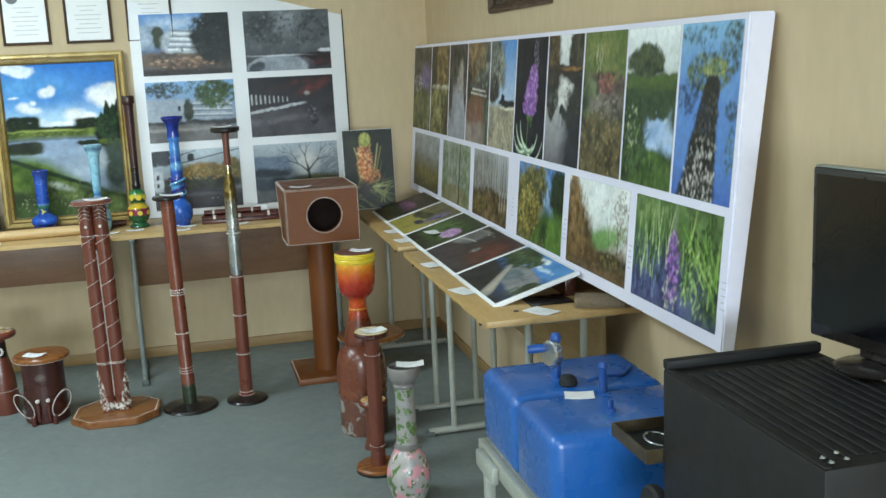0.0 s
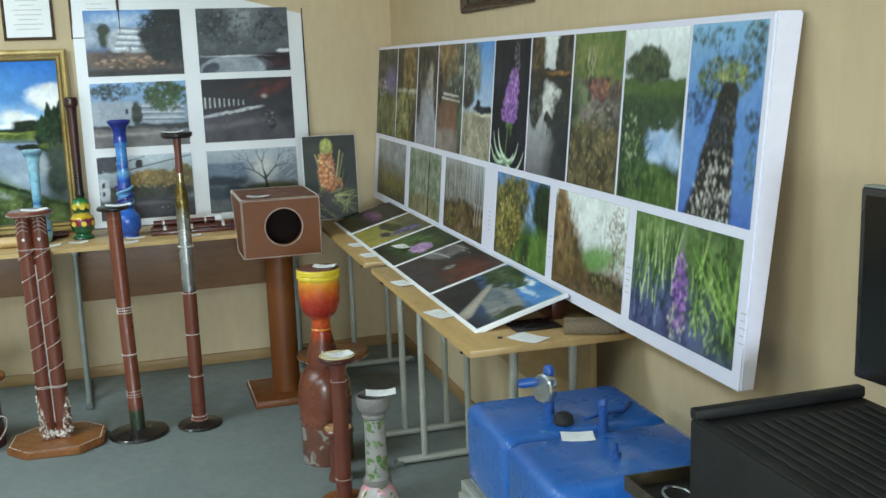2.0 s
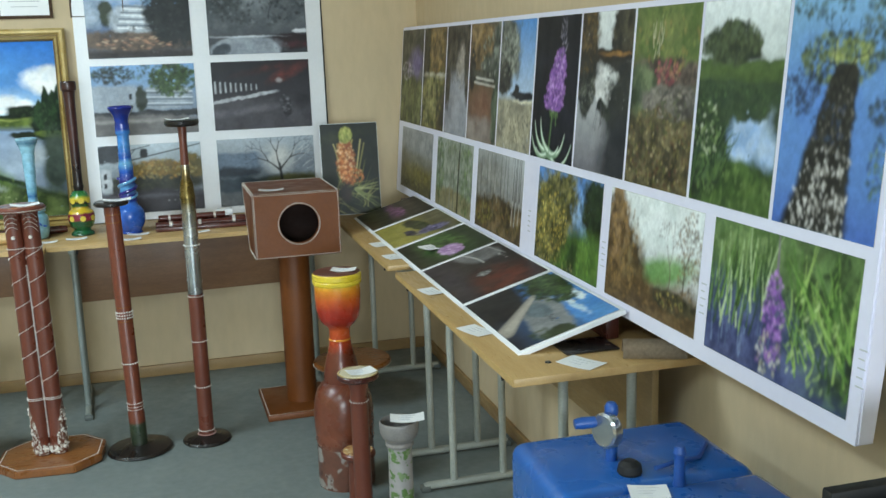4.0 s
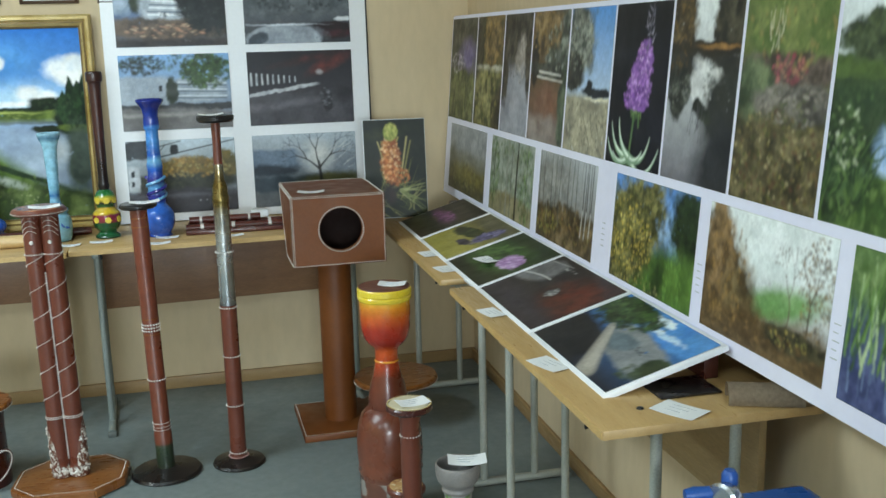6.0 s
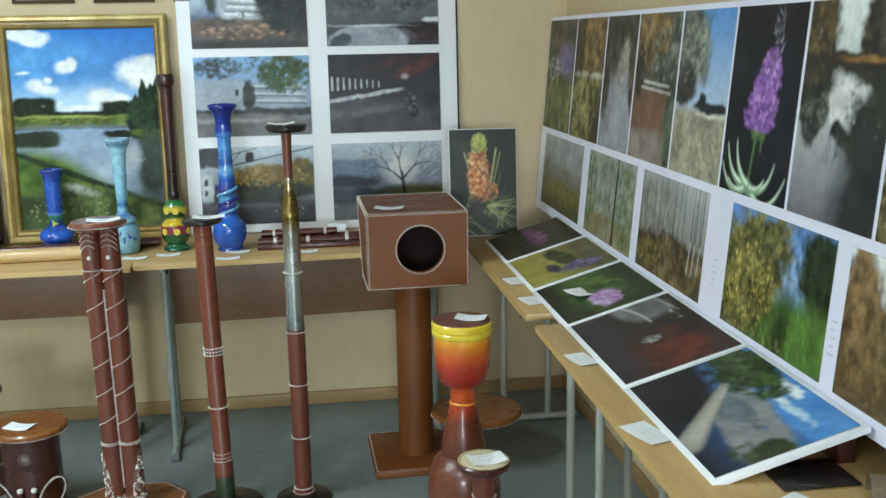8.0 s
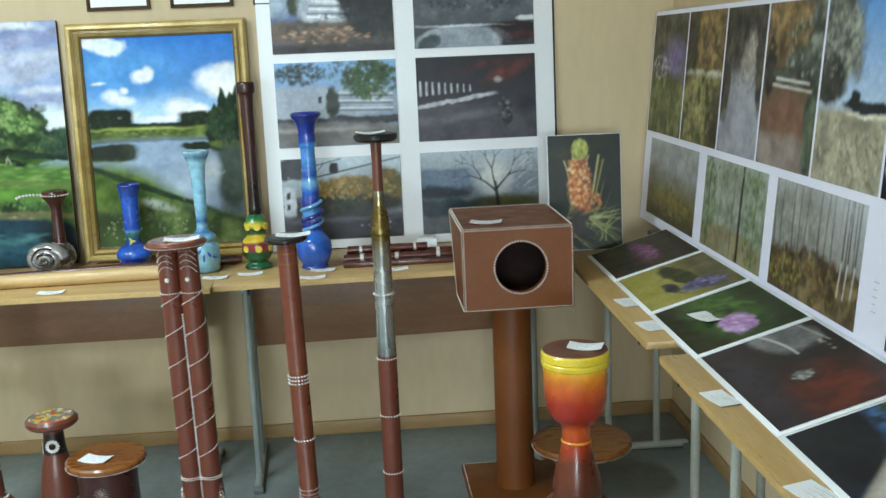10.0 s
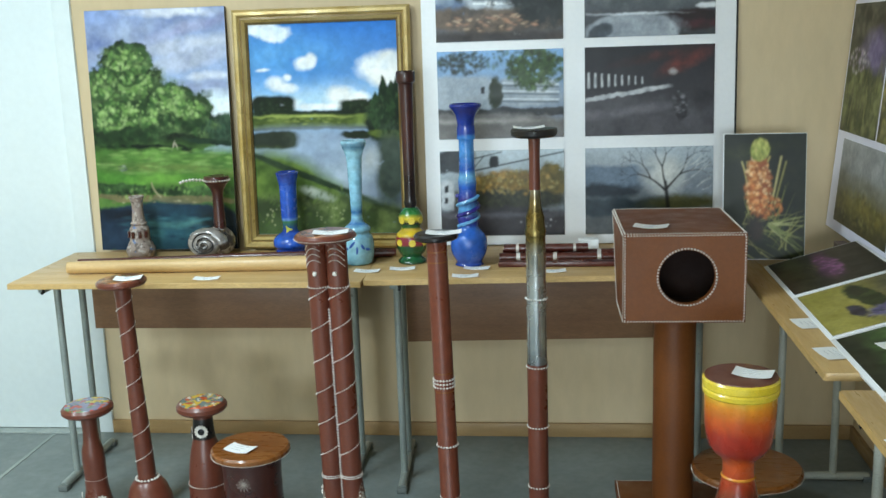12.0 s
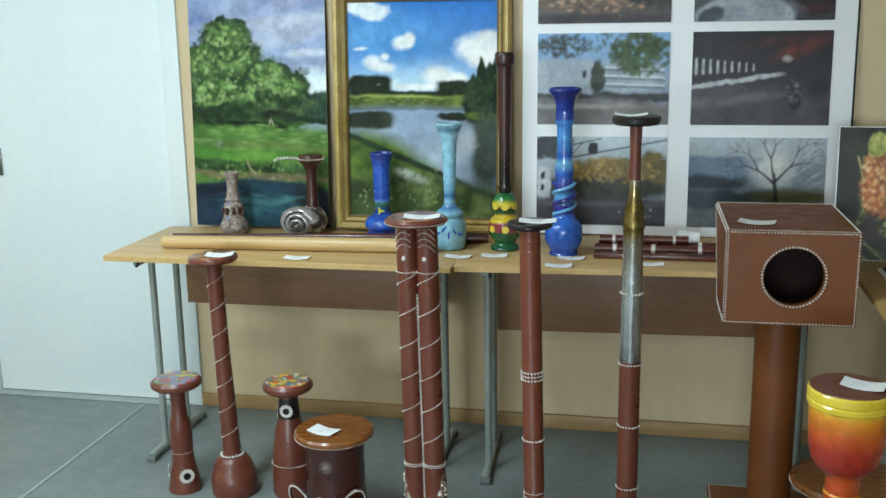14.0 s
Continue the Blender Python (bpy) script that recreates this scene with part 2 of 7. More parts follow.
def part(name, bm, material, parent, label="", at=None, sharp=35):
    """Links a bmesh as one mesh object under a thing or under a part."""
    ob = new(name, mesh_of(name, bm, material, sharp))
    ob.parent = parent
    if at is not None:
        ob.matrix_basis = at
    return tagged(ob, label)


def empty(name, label, category, m, group=""):
    ob = new(name)
    ob.empty_display_size = 0.05
    ob.matrix_basis = m
    return tagged(ob, label, category, group)


def solid(name, bm, material, label, category, m=None, group="", kind="", sharp=35):
    ob = new(name, mesh_of(name, bm, material, sharp))
    if m is not None:
        ob.matrix_basis = m
    return tagged(ob, label, category, group, kind)


def box(x0, y0, z0, x1, y1, z1, bevel=0.0, segs=2, bm=None):
    own = bmesh.new()
    r = bmesh.ops.create_cube(own, size=1.0)
    for v in r["verts"]:
        v.co = Vector(((x0 + x1) / 2 + v.co.x * (x1 - x0), (y0 + y1) / 2 + v.co.y * (y1 - y0), (z0 + z1) / 2 + v.co.z * (z1 - z0)))
    if bevel:
        bmesh.ops.bevel(own, geom=list(own.edges), offset=bevel, segments=segs, profile=0.5, affect="EDGES")
    if bm is None:
        return own
    join(bm, own)
    return bm


def join(bm, other, m=None):
    if m is not None:
        other.transform(m)
    tmp = bpy.data.meshes.new("tmp")
    other.to_mesh(tmp)
    other.free()
    bm.from_mesh(tmp)
    bpy.data.meshes.remove(tmp)
    return bm


def lathe(profile, segs=40, bm=None, m=None):
    """Turns (radius, height) pairs round the z axis."""
    own = bmesh.new()
    rings = []
    for r, z in profile:
        if r < 1e-5:
            rings.append([own.verts.new((0, 0, z))])
        else:
            rings.append([own.verts.new((r * math.cos(2 * math.pi * i / segs), r * math.sin(2 * math.pi * i / segs), z)) for i in range(segs)])
    for a, b in zip(rings, rings[1:]):
        for i in range(segs):
            j = (i + 1) % segs
            if len(a) == 1 and len(b) == 1:
                continue
            if len(a) == 1:
                own.faces.new((a[0], b[j], b[i]))
            elif len(b) == 1:
                own.faces.new((a[i], a[j], b[0]))
            else:
                own.faces.new((a[i], a[j], b[j], b[i]))
    if m is not None:
        own.transform(m)
    return own if bm is None else join(bm, own)


def smooth_profile(points, n=5):
    """A soft curve through profile points (Catmull-Rom)."""
    out = []
    for i in range(len(points) - 1):
        p0, p1, p2, p3 = (Vector(points[max(0, min(len(points) - 1, i + k))]) for k in (-1, 0, 1, 2))
        for s in range(n):
            t = s / n
            v = 0.5 * (2 * p1 + (p2 - p0) * t + (2 * p0 - 5 * p1 + 4 * p2 - p3) * t * t + (3 * p1 - p0 - 3 * p2 + p3) * t ** 3)
            out.append((max(v.x, 0.0), v.y))
    return out + [tuple(points[-1])]


def tube(points, r, segs=10, bm=None):
    """A round bar along points; r is one radius or one for each point."""
    own = bmesh.new()
    pts = [Vector(p) for p in points]
    rs = r if isinstance(r, (list, tuple)) else [r] * len(pts)
    rings, side = [], None
    for i, p in enumerate(pts):
        d = (pts[min(i + 1, len(pts) - 1)] - pts[max(i - 1, 0)]).normalized()
        if side is None:
            side = d.orthogonal().normalized()
        side = (side - d * side.dot(d)).normalized()
        up = d.cross(side)
        rings.append([own.verts.new(p + rs[i] * (math.cos(2 * math.pi * k / segs) * side + math.sin(2 * math.pi * k / segs) * up)) for k in range(segs)])
    for a, b in zip(rings, rings[1:]):
        for k in range(segs):
            j = (k + 1) % segs
            own.faces.new((a[k], a[j], b[j], b[k]))
    own.faces.new(rings[0][::-1])
    own.faces.new(rings[-1])
    return own if bm is None else join(bm, own)


def beads(points, r=0.0032, every=0.0085, bm=None):
    """A string of small eight-sided beads along a line."""
    bm = bm or bmesh.new()
    pts = [Vector(p) for p in points]
    left = 0.0
    for a, b in zip(pts, pts[1:]):
        length = (b - a).length
        s = left
        while s < length:
            c = a.lerp(b, s / length)
            v = [bm.verts.new(c + Vector(o) * r) for o in ((1, 0, 0), (-1, 0, 0), (0, 1, 0), (0, -1, 0), (0, 0, 1), (0, 0, -1))]
            for i, j, k in ((0, 2, 4), (2, 1, 4), (1, 3, 4), (3, 0, 4), (2, 0, 5), (1, 2, 5), (3, 1, 5), (0, 3, 5)):
                bm.faces.new((v[i], v[j], v[k]))
            s += every
        left = s - length
    return bm


def ring_points(r, z, n=48, cx=0.0, cy=0.0):
    return [(cx + r * math.cos(2 * math.pi * i / n), cy + r * math.sin(2 * math.pi * i / n), z) for i in range(n + 1)]


def helix_points(r, z0, z1, turns, start=0.0, cx=0.0, cy=0.0, n=60):
    k = max(int(n * abs(turns)), 8)
    return [(cx + r * math.cos(start + 2 * math.pi * turns * i / k), cy + r * math.sin(start + 2 * math.pi * turns * i / k), z0 + (z1 - z0) * i / k) for i in range(k + 1)]


def prism(x0, x1, outline):
    """A slab between x0 and x1 with the given outline of (y, z) points."""
    bm = bmesh.new()
    a, b = ([bm.verts.new((x, y, z)) for y, z in outline] for x in (x0, x1))
    n = len(outline)
    for i in range(n):
        bm.faces.new((a[i], a[(i + 1) % n], b[(i + 1) % n], b[i]))
    bm.faces.new(a)
    bm.faces.new(b)
    return bm


# ---- pictures: a small painter that lays patches, dabs and strokes on a fine grid ----
def lattice_noise(x, y, scale, octaves, seed, rough=0.62):
    """Smooth random relief between 0 and 1, in several octaves."""
    total, amp, norm = 0.0, 1.0, 0.0
    for k in range(octaves):
        table = np.random.RandomState((seed * 131 + k * 17) % 99991).rand(64, 64)
        u, v = x * scale + 7.3 * k + seed % 13, y * scale + 3.1 * k + seed % 7
        i, j = np.floor(u).astype(int), np.floor(v).astype(int)
        fu, fv = u - i, v - j
        fu, fv = fu * fu * (3 - 2 * fu), fv * fv * (3 - 2 * fv)
        i0, i1, j0, j1 = i % 64, (i + 1) % 64, j % 64, (j + 1) % 64
        lo = table[j0, i0] * (1 - fu) + table[j0, i1] * fu
        hi = table[j1, i0] * (1 - fu) + table[j1, i1] * fu
        total = total + amp * (lo * (1 - fv) + hi * fv)
        norm, amp, scale = norm + amp, amp * rough, scale * 2.03
    return total / norm


def ramp(v, lo, hi):
    return np.clip((v - lo) / (hi - lo), 0.0, 1.0)


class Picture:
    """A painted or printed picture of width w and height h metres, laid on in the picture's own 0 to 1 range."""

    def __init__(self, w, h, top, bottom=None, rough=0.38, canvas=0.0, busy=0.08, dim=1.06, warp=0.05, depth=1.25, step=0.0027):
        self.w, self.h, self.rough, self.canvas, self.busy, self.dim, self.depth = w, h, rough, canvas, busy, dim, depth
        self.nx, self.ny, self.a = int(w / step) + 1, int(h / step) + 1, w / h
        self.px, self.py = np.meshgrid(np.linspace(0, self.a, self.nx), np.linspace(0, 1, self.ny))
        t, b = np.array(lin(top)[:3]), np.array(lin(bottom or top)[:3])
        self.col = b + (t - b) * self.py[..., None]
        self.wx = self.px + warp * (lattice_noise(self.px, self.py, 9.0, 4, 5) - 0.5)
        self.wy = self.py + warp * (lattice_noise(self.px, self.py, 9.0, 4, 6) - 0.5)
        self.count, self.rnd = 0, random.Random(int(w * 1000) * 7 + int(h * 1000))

    def s(self, cx, cy, rx, ry, c1, c2=None, rot=0, pw=2.0, wob=0.2, ws=5.0, soft=0.13, gr=9.0, d=1.3):
        """One patch: a rounded shape with a ragged edge and a two-tone grain."""
        self.count += 1
        c1, c2 = np.array(lin(c1)[:3]), np.array(lin(c2 or c1)[:3])
        leafy = gr >= 10
        if leafy:  # broken surfaces: deeper darks, livelier lights
            c1, c2 = ((0.8 * c + 0.2 * (c @ (0.3, 0.6, 0.1))) * k for c, k in ((c1, 0.66), (c2, 1.12)))
        reach = max(rx * self.a, ry) * (1 + soft + 1.4 * wob) + 0.04
        xs = slice(*np.searchsorted(self.px[0], (cx * self.a - reach, cx * self.a + reach)))
        ys = slice(*np.searchsorted(self.py[:, 0], (cy - reach, cy + reach)))
        x, y = self.wx[ys, xs], self.wy[ys, xs]
        if x.size == 0:
            return self
        k, si = math.cos(radians(rot)), math.sin(radians(rot))
        ux, uy = x - cx * self.a, y - cy
        u, v = np.abs(k * ux - si * uy) / (rx * self.a), np.abs(si * ux + k * uy) / ry
        dist = (u ** pw + v ** pw) ** (1 / pw)
        n = self.count * 7
        dist = dist + (lattice_noise(x, y, ws, 5, n) - 0.5) * wob * 3.6
        mask = 1 - ramp(dist, 1 - soft, 1 + soft)
        mask = mask * ramp(lattice_noise(x, y, gr * 1.6, 3, n + 1), 0.72 - 0.44 * d - 0.05, 0.72 - 0.44 * d + 0.05)
        inner = c1 + (c2 - c1) * ramp(lattice_noise(x, y, gr, 4, n + 2), 0.32, 0.68)[..., None]
        dep = 0.3 if leafy else 0.06
        inner = inner * (1 - dep + 1.7 * dep * ramp(lattice_noise(x, y, gr * 0.42, 3, n + 3), 0.34, 0.66))[..., None]
        self.col[ys, xs] += (inner - self.col[ys, xs]) * mask[..., None]
        return self

    def dab(self, x, y, half, thick, ang, c, edge=0.8, cover=0.62):
        """One touch of the brush; x and y in 0 to 1, sizes in picture heights."""
        x *= self.a
        r = max(half, thick) * 1.05 + 0.006
        xs = slice(*np.searchsorted(self.px[0], (x - r, x + r)))
        ys = slice(*np.searchsorted(self.py[:, 0], (y - r, y + r)))
        gx, gy = self.px[ys, xs] - x, self.py[ys, xs] - y
        if gx.size == 0:
            return
        k, s = math.cos(ang), math.sin(ang)
        d = np.sqrt(((k * gx + s * gy) / half) ** 2 + ((k * gy - s * gx) / thick) ** 2)
        m = cover * np.clip((1 - d) / edge, 0, 1)[..., None]
        self.col[ys, xs] += (c - self.col[ys, xs]) * m

    def dabs(self, n, cx, cy, rx, ry, size, cols, el=1.5, ang=0, sp=180, square=False, vary=0.15):
        """Many small touches strewn over an oval or a rectangle."""
        rnd = self.rnd
        cs = [np.array(lin(c)[:3]) for c in cols]
        for _ in range(n):
            while True:
                u, v = rnd.uniform(-1, 1), rnd.uniform(-1, 1)
                if square or u * u + v * v < 1:
                    break
            z = size * rnd.uniform(0.55, 1.35)
            self.dab(cx + u * rx, cy + v * ry, z * el, z, radians(ang + rnd.uniform(-sp, sp)), rnd.choice(cs) * (1 + rnd.uniform(-vary, vary)))
        return self

    def line(self, x0, y0, x1, y1, r0, r1, c, bend=0.0):
        """A tapering stroke, bowed sideways by bend."""
        c = np.array(lin(c)[:3])
        ax, bx = x0 * self.a, x1 * self.a
        length = math.hypot(bx - ax, y1 - y0)
        n = max(3, int(length / max(0.6 * min(r0, r1), 0.004)))
        nx, ny = -(y1 - y0), bx - ax
        for i in range(n + 1):
            t = i / n
            o = bend * 4 * t * (1 - t)
            r = max(r0 + (r1 - r0) * t, 0.0035)
            self.dab((ax + (bx - ax) * t + nx * o) / self.a, y0 + (y1 - y0) * t + ny * o, r, r, 0, c, 0.7, 0.75)
        return self

    def lines(self, n, x0, x1, y0, y1, length, r, cols, ang=90, sp=12, bend=0.1):
        """Blades, stalks or rain-thin strokes rising from a strip."""
        rnd = self.rnd
        for _ in range(n):
            x, y, an, le = rnd.uniform(x0, x1), rnd.uniform(y0, y1), radians(ang + rnd.uniform(-sp, sp)), length * rnd.uniform(0.5, 1.2)
            self.line(x, y, x + le * math.cos(an) / self.a, y + le * math.sin(an), r, r * 0.35, rnd.choice(cols), rnd.uniform(-bend, bend))
        return self

    def branch(self, x, y, ang, length, r, c, depth=4, spread=34):
        """A forking bough."""
        an = radians(ang)
        x1, y1 = x + length * math.cos(an) / self.a, y + length * math.sin(an)
        self.line(x, y, x1, y1, r, r * 0.66, c, self.rnd.uniform(-0.08, 0.08))
        if depth:
            for k in (-1, 1):
                self.branch(x1, y1, ang + k * spread * self.rnd.uniform(0.5, 1.2), length * self.rnd.uniform(0.6, 0.82), r * 0.62, c, depth - 1, spread)
        return self

    def colours(self):
        col = self.col
        for ax in (0, 1):  # the lens' own softness
            col = 0.5 * col + 0.25 * (np.roll(col, 1, ax) + np.roll(col, -1, ax))
        for scale, k, f in ((60.0, 0.5, 11), (26.0, 1.0, 12), (7.0, 0.6, 13)):
            n = ramp(lattice_noise(self.px, self.py, scale, 3, f), 0.3, 0.7)
            col = col * (1 - k * self.busy + 1.5 * k * self.busy * n)[..., None]
        col = np.clip(col * self.dim ** 2, 0.0, 0.95) ** self.depth
        grey = col @ np.array((0.25, 0.65, 0.1))  # prints are duller than paint
        col = col + (0.08 if self.canvas else 0.14) * (grey[..., None] - col)
        return np.dstack([col, np.ones(col.shape[:2])])


def print_material(name, rough, canvas):
    m, nt, bsdf = node_mat(name)
    at = nt.nodes.new("ShaderNodeAttribute")
    at.attribute_name = "picture"
    bsdf.inputs["Specular IOR Level"].default_value = 0.2 if canvas else 0.26
    finish(nt, bsdf, at.outputs["Color"], object_vec(nt), rough, 0.0, canvas, 420.0, 0.0, 0.06)
    return m


GLOSSY = print_material("glossy_photo_print", 0.38, 0.0)
OIL = print_material("oil_paint", 0.58, 0.25)


def hang(name, pic, w, h, t, parent, label="", at=None):
    """A sheet in local x and z carrying a picture, its front towards -y, its lower left corner at the origin."""
    nx, ny = pic.nx, pic.ny
    gx, gz = np.meshgrid(np.linspace(0, w, nx), np.linspace(0, h, ny))
    front = np.stack([gx.ravel(), np.zeros(nx * ny), gz.ravel()], 1)
    back = np.array([(x, y, z) for y in (0.0, t) for x, z in ((0, 0), (w, 0), (w, h), (0, h))])
    k = (np.arange(ny - 1)[:, None] * nx + np.arange(nx - 1)[None]).ravel()
    n = nx * ny
    rim = [(n + a, n + b, n + 4 + b, n + 4 + a) for a, b in ((1, 0), (2, 1), (3, 2), (0, 3))] + [(n + 7, n + 6, n + 5, n + 4)]
    faces = np.concatenate([np.stack([k, k + 1, k + nx + 1, k + nx], 1), np.array(rim)]).astype(np.int32)
    me = bpy.data.meshes.new(name)
    me.vertices.add(n + 8)
    me.vertices.foreach_set("co", np.concatenate([front, back]).astype(np.float32).ravel())
    me.loops.add(faces.size)
    me.loops.foreach_set("vertex_index", faces.ravel())
    me.polygons.add(len(faces))
    me.polygons.foreach_set("loop_start", np.arange(len(faces), dtype=np.int32) * 4)
    me.update(calc_edges=True)
    colour = np.concatenate([pic.colours().reshape(-1, 4), np.full((8, 4), 0.55)]).astype(np.float32)
    me.color_attributes.new("picture", "FLOAT_COLOR", "POINT").data.foreach_set("color", colour.ravel())
    me.materials.append(OIL if pic.canvas else GLOSSY)
    ob = new(name, me)
    ob.parent = parent
    if at is not None:
        ob.matrix_basis = at
    return tagged(ob, label)


# ---- setting ----
BACK, RIGHT, LEFT, FRONT, TOP = 0.97, 1.185, -4.4, -9.8, 2.75
DOOR = (-2.64, -1.685, 2.08)


def structure(name, bm, material, label, category):
    return solid(name, bm, material, label, category, kind="structure")


floor = structure("floor", box(LEFT - 0.2, FRONT - 0.2, -0.12, RIGHT + 0.2, BACK + 0.2, 0.0), FLOOR, "worn grey-green linoleum floor", "floor")
structure("ceiling", box(LEFT - 0.2, FRONT - 0.2, TOP, RIGHT + 0.2, BACK + 0.2, TOP + 0.12), CEIL, "plain white ceiling", "ceiling")
bm = box(LEFT - 0.2, BACK, 0, DOOR[0], BACK + 0.18, TOP)
box(DOOR[1], BACK, 0, RIGHT + 0.2, BACK + 0.18, TOP, bm=bm)
box(DOOR[0], BACK, DOOR[2], DOOR[1], BACK + 0.18, TOP, bm=bm)
structure("wall_north", bm, WALL, "beige wallpapered wall behind the tables", "wall")
structure("wall_east", box(RIGHT, FRONT, 0, RIGHT + 0.18, BACK, TOP), WALL, "beige wallpapered wall behind the photo display", "wall")
# unseen wall, set far back so its added opening lights the room evenly
bm = box(LEFT - 0.2, FRONT - 0.18, 0, -2.3, FRONT, TOP)
box(0.5, FRONT - 0.18, 0, RIGHT + 0.2, FRONT, TOP, bm=bm)
box(-2.3, FRONT - 0.18, 0, 0.5, FRONT, 0.82, bm=bm)
box(-2.3, FRONT - 0.18, 2.2, 0.5, FRONT, TOP, bm=bm)
structure("wall_south", bm, WALL, "plain beige wall with an assumed, unseen window opening", "wall")
structure("wall_west", box(LEFT - 0.18, FRONT, 0, LEFT, BACK, TOP), WALL, "plain beige wall", "wall")
bm = box(DOOR[1], BACK - 0.016, 0, RIGHT, BACK, 0.055, 0.004)
structure("baseboard_north", bm, PLINTH, "tan wooden baseboard along the wall", "baseboard")
structure("baseboard_east", box(RIGHT - 0.016, FRONT, 0, RIGHT, BACK - 0.016, 0.055, 0.004), PLINTH, "tan wooden baseboard along the wall", "baseboard")
door = tagged(new("door_1"), "closed white painted door beside the table", "door", kind="structure")
door.matrix_basis = pose(DOOR[0], BACK, 0)
W = DOOR[1] - DOOR[0]
part("door_leaf", box(0.035, 0.004, 0.012, W - 0.075, 0.045, DOOR[2] - 0.06, 0.003), WHITE_WALL, door)
bm = box(W - 0.072, -0.012, 0, W, 0.10, DOOR[2], 0.004)
box(0, -0.012, 0, 0.032, 0.10, DOOR[2], 0.004, bm=bm)
box(0.032, -0.012, DOOR[2] - 0.057, W - 0.072, 0.10, DOOR[2], 0.004, bm=bm)
part("door_frame", bm, WHITE_WALL, door)
part("threshold", box(0.033, -0.035, 0.0, W - 0.073, 0.09, 0.009, 0.003), SEAM, door)
bm = tube([(0.135, 0.004, 1.0), (0.135, -0.045, 1.0), (0.13, -0.052, 1.0), (0.02 + 0.03, -0.052, 1.003)], 0.0085, 10)
box(0.118, -0.004, 0.93, 0.152, 0.006, 1.04, 0.002, bm=bm)
part("door_handle", bm, BRASS, door, "worn metal door handle")
structure("floor_seam", box(-1.932, FRONT + 0.3, 0.0, -1.918, BACK - 0.04, 0.0025), SEAM, "pale joint strip in the linoleum", "trim")


# ---- tables ----
def desk(m, label, top_mat=LAMINATE, panel=APRON, steel=GREY_STEEL, inset=0.092, length=1.195, depth=0.5, height=0.76, low=0.45):
    """A school desk: chipboard top, modesty panel, two tube end frames with foot bars. The front edge lies along local x."""
    t = empty("school_desk", label, "table", m, "tables round the display")
    part("tabletop", box(0, 0, height - 0.02, length, depth, height, 0.0025), top_mat, t)
    part("edge_band", box(0.002, -0.003, height - 0.019, length - 0.002, 0.0, height - 0.0015, 0.0008, 1), EDGE, t)
    part("modesty_panel", box(0.10, depth - 0.105, low, length - 0.10, depth - 0.087, height - 0.022, 0.002), panel, t)
    for x in (inset, length - inset):
        for y in (0.155, 0.335):
            part("leg", tube([(x, y, 0.03), (x, y, height - 0.02)], 0.0125, 12), steel, t)
        foot = part("foot_bar", tube([(x, 0.05, 0.016), (x, 0.06, 0.019), (x, depth - 0.06, 0.019), (x, depth - 0.05, 0.016)], 0.014, 12), steel, t)
        for y in (0.052, depth - 0.052):
            part("foot_cap", box(x - 0.017, y - 0.017, 0.0, x + 0.017, y + 0.017, 0.022, 0.004), CAP_GREY, foot)
        part("top_rail", box(x - 0.013, 0.05, height - 0.045, x + 0.013, depth - 0.06, height - 0.02, 0.003), steel, t)
    for x in (0.115, length - 0.115):
        part("bag_hook", tube([(x, 0.02, height - 0.02), (x, 0.02, height - 0.034), (x, 0.008, height - 0.036)], 0.005, 8), RUBBER, t)
    return t


desk(pose(-1.725, 0.378, 0), "school desk with beech laminate top and grey tube legs", low=0.49)
desk(pose(-0.527, 0.398, 0, 0, 0, 3.1), "school desk with beech laminate top, vases standing on it", low=0.43)
desk(pose(0.683, -0.615, 0, 0, 0, -90), "school desk with beech laminate top holding slanted photographs", steel=PALE_STEEL, panel=BEECH_PANEL)
desk(pose(0.681, 0.69, 0, 0, 0, -90), "school desk in the corner holding slanted photographs", steel=PALE_STEEL, panel=BEECH_PANEL)


# ---- pictures ----
def flat(w, h, t=0.004):
    """A sheet in local x and z, its front towards -y, its lower left corner at the origin."""
    return box(0, 0, 0, w, t, h)


def photo(parent, pic, x, z, w, h, t=0.004, y=0.0, label=""):
    return hang("photo", pic, w, h, t, parent, label, pose(x, y - t, z))


# back board: white sheet with six street photographs
BW, BH = 1.10, 1.125
board = empty("photo_board", "white board with six street photographs leaning on the wall", "display board", pose(-0.378, 0.925, 0.762, -2.0, 0, 0.5))
part("backing", box(0, 0, 0, BW, 0.022, BH, 0.003), FOAM, board)
part("edge_strip", box(BW, -0.001, 0, BW + 0.006, 0.023, BH, 0.001), RUBBER, board)
PW, PH = 0.45, 0.312

a1 = Picture(PW, PH, "#5f9ad6", "#6f6254", depth=1.25)
a1.s(0.35, 0.85, 0.3, 0.1, "#9cc2e6", "#d5e2ee", soft=0.7, gr=5).s(0.5, 0.25, 0.7, 0.16, "#7d6c5c", "#5c5046", gr=8).s(0.06, 0.62, 0.1, 0.2, "#b5c4d4", "#8fa3b8", pw=4, wob=0.1).s(0.2, 0.62, 0.07, 0.16, "#33402c", "#48543c", wob=0.25).s(0.47, 0.55, 0.24, 0.19, "#c9d1d9", "#b0bac4", pw=3, wob=0.12)
for k in range(4):
    a1.line(0.3 + 0.02 * k, 0.42 + 0.09 * k, 0.68, 0.4 + 0.085 * k, 0.016, 0.012, "#eef2f4").line(0.3 + 0.02 * k, 0.46 + 0.09 * k, 0.67, 0.44 + 0.085 * k, 0.012, 0.01, "#6a7884")
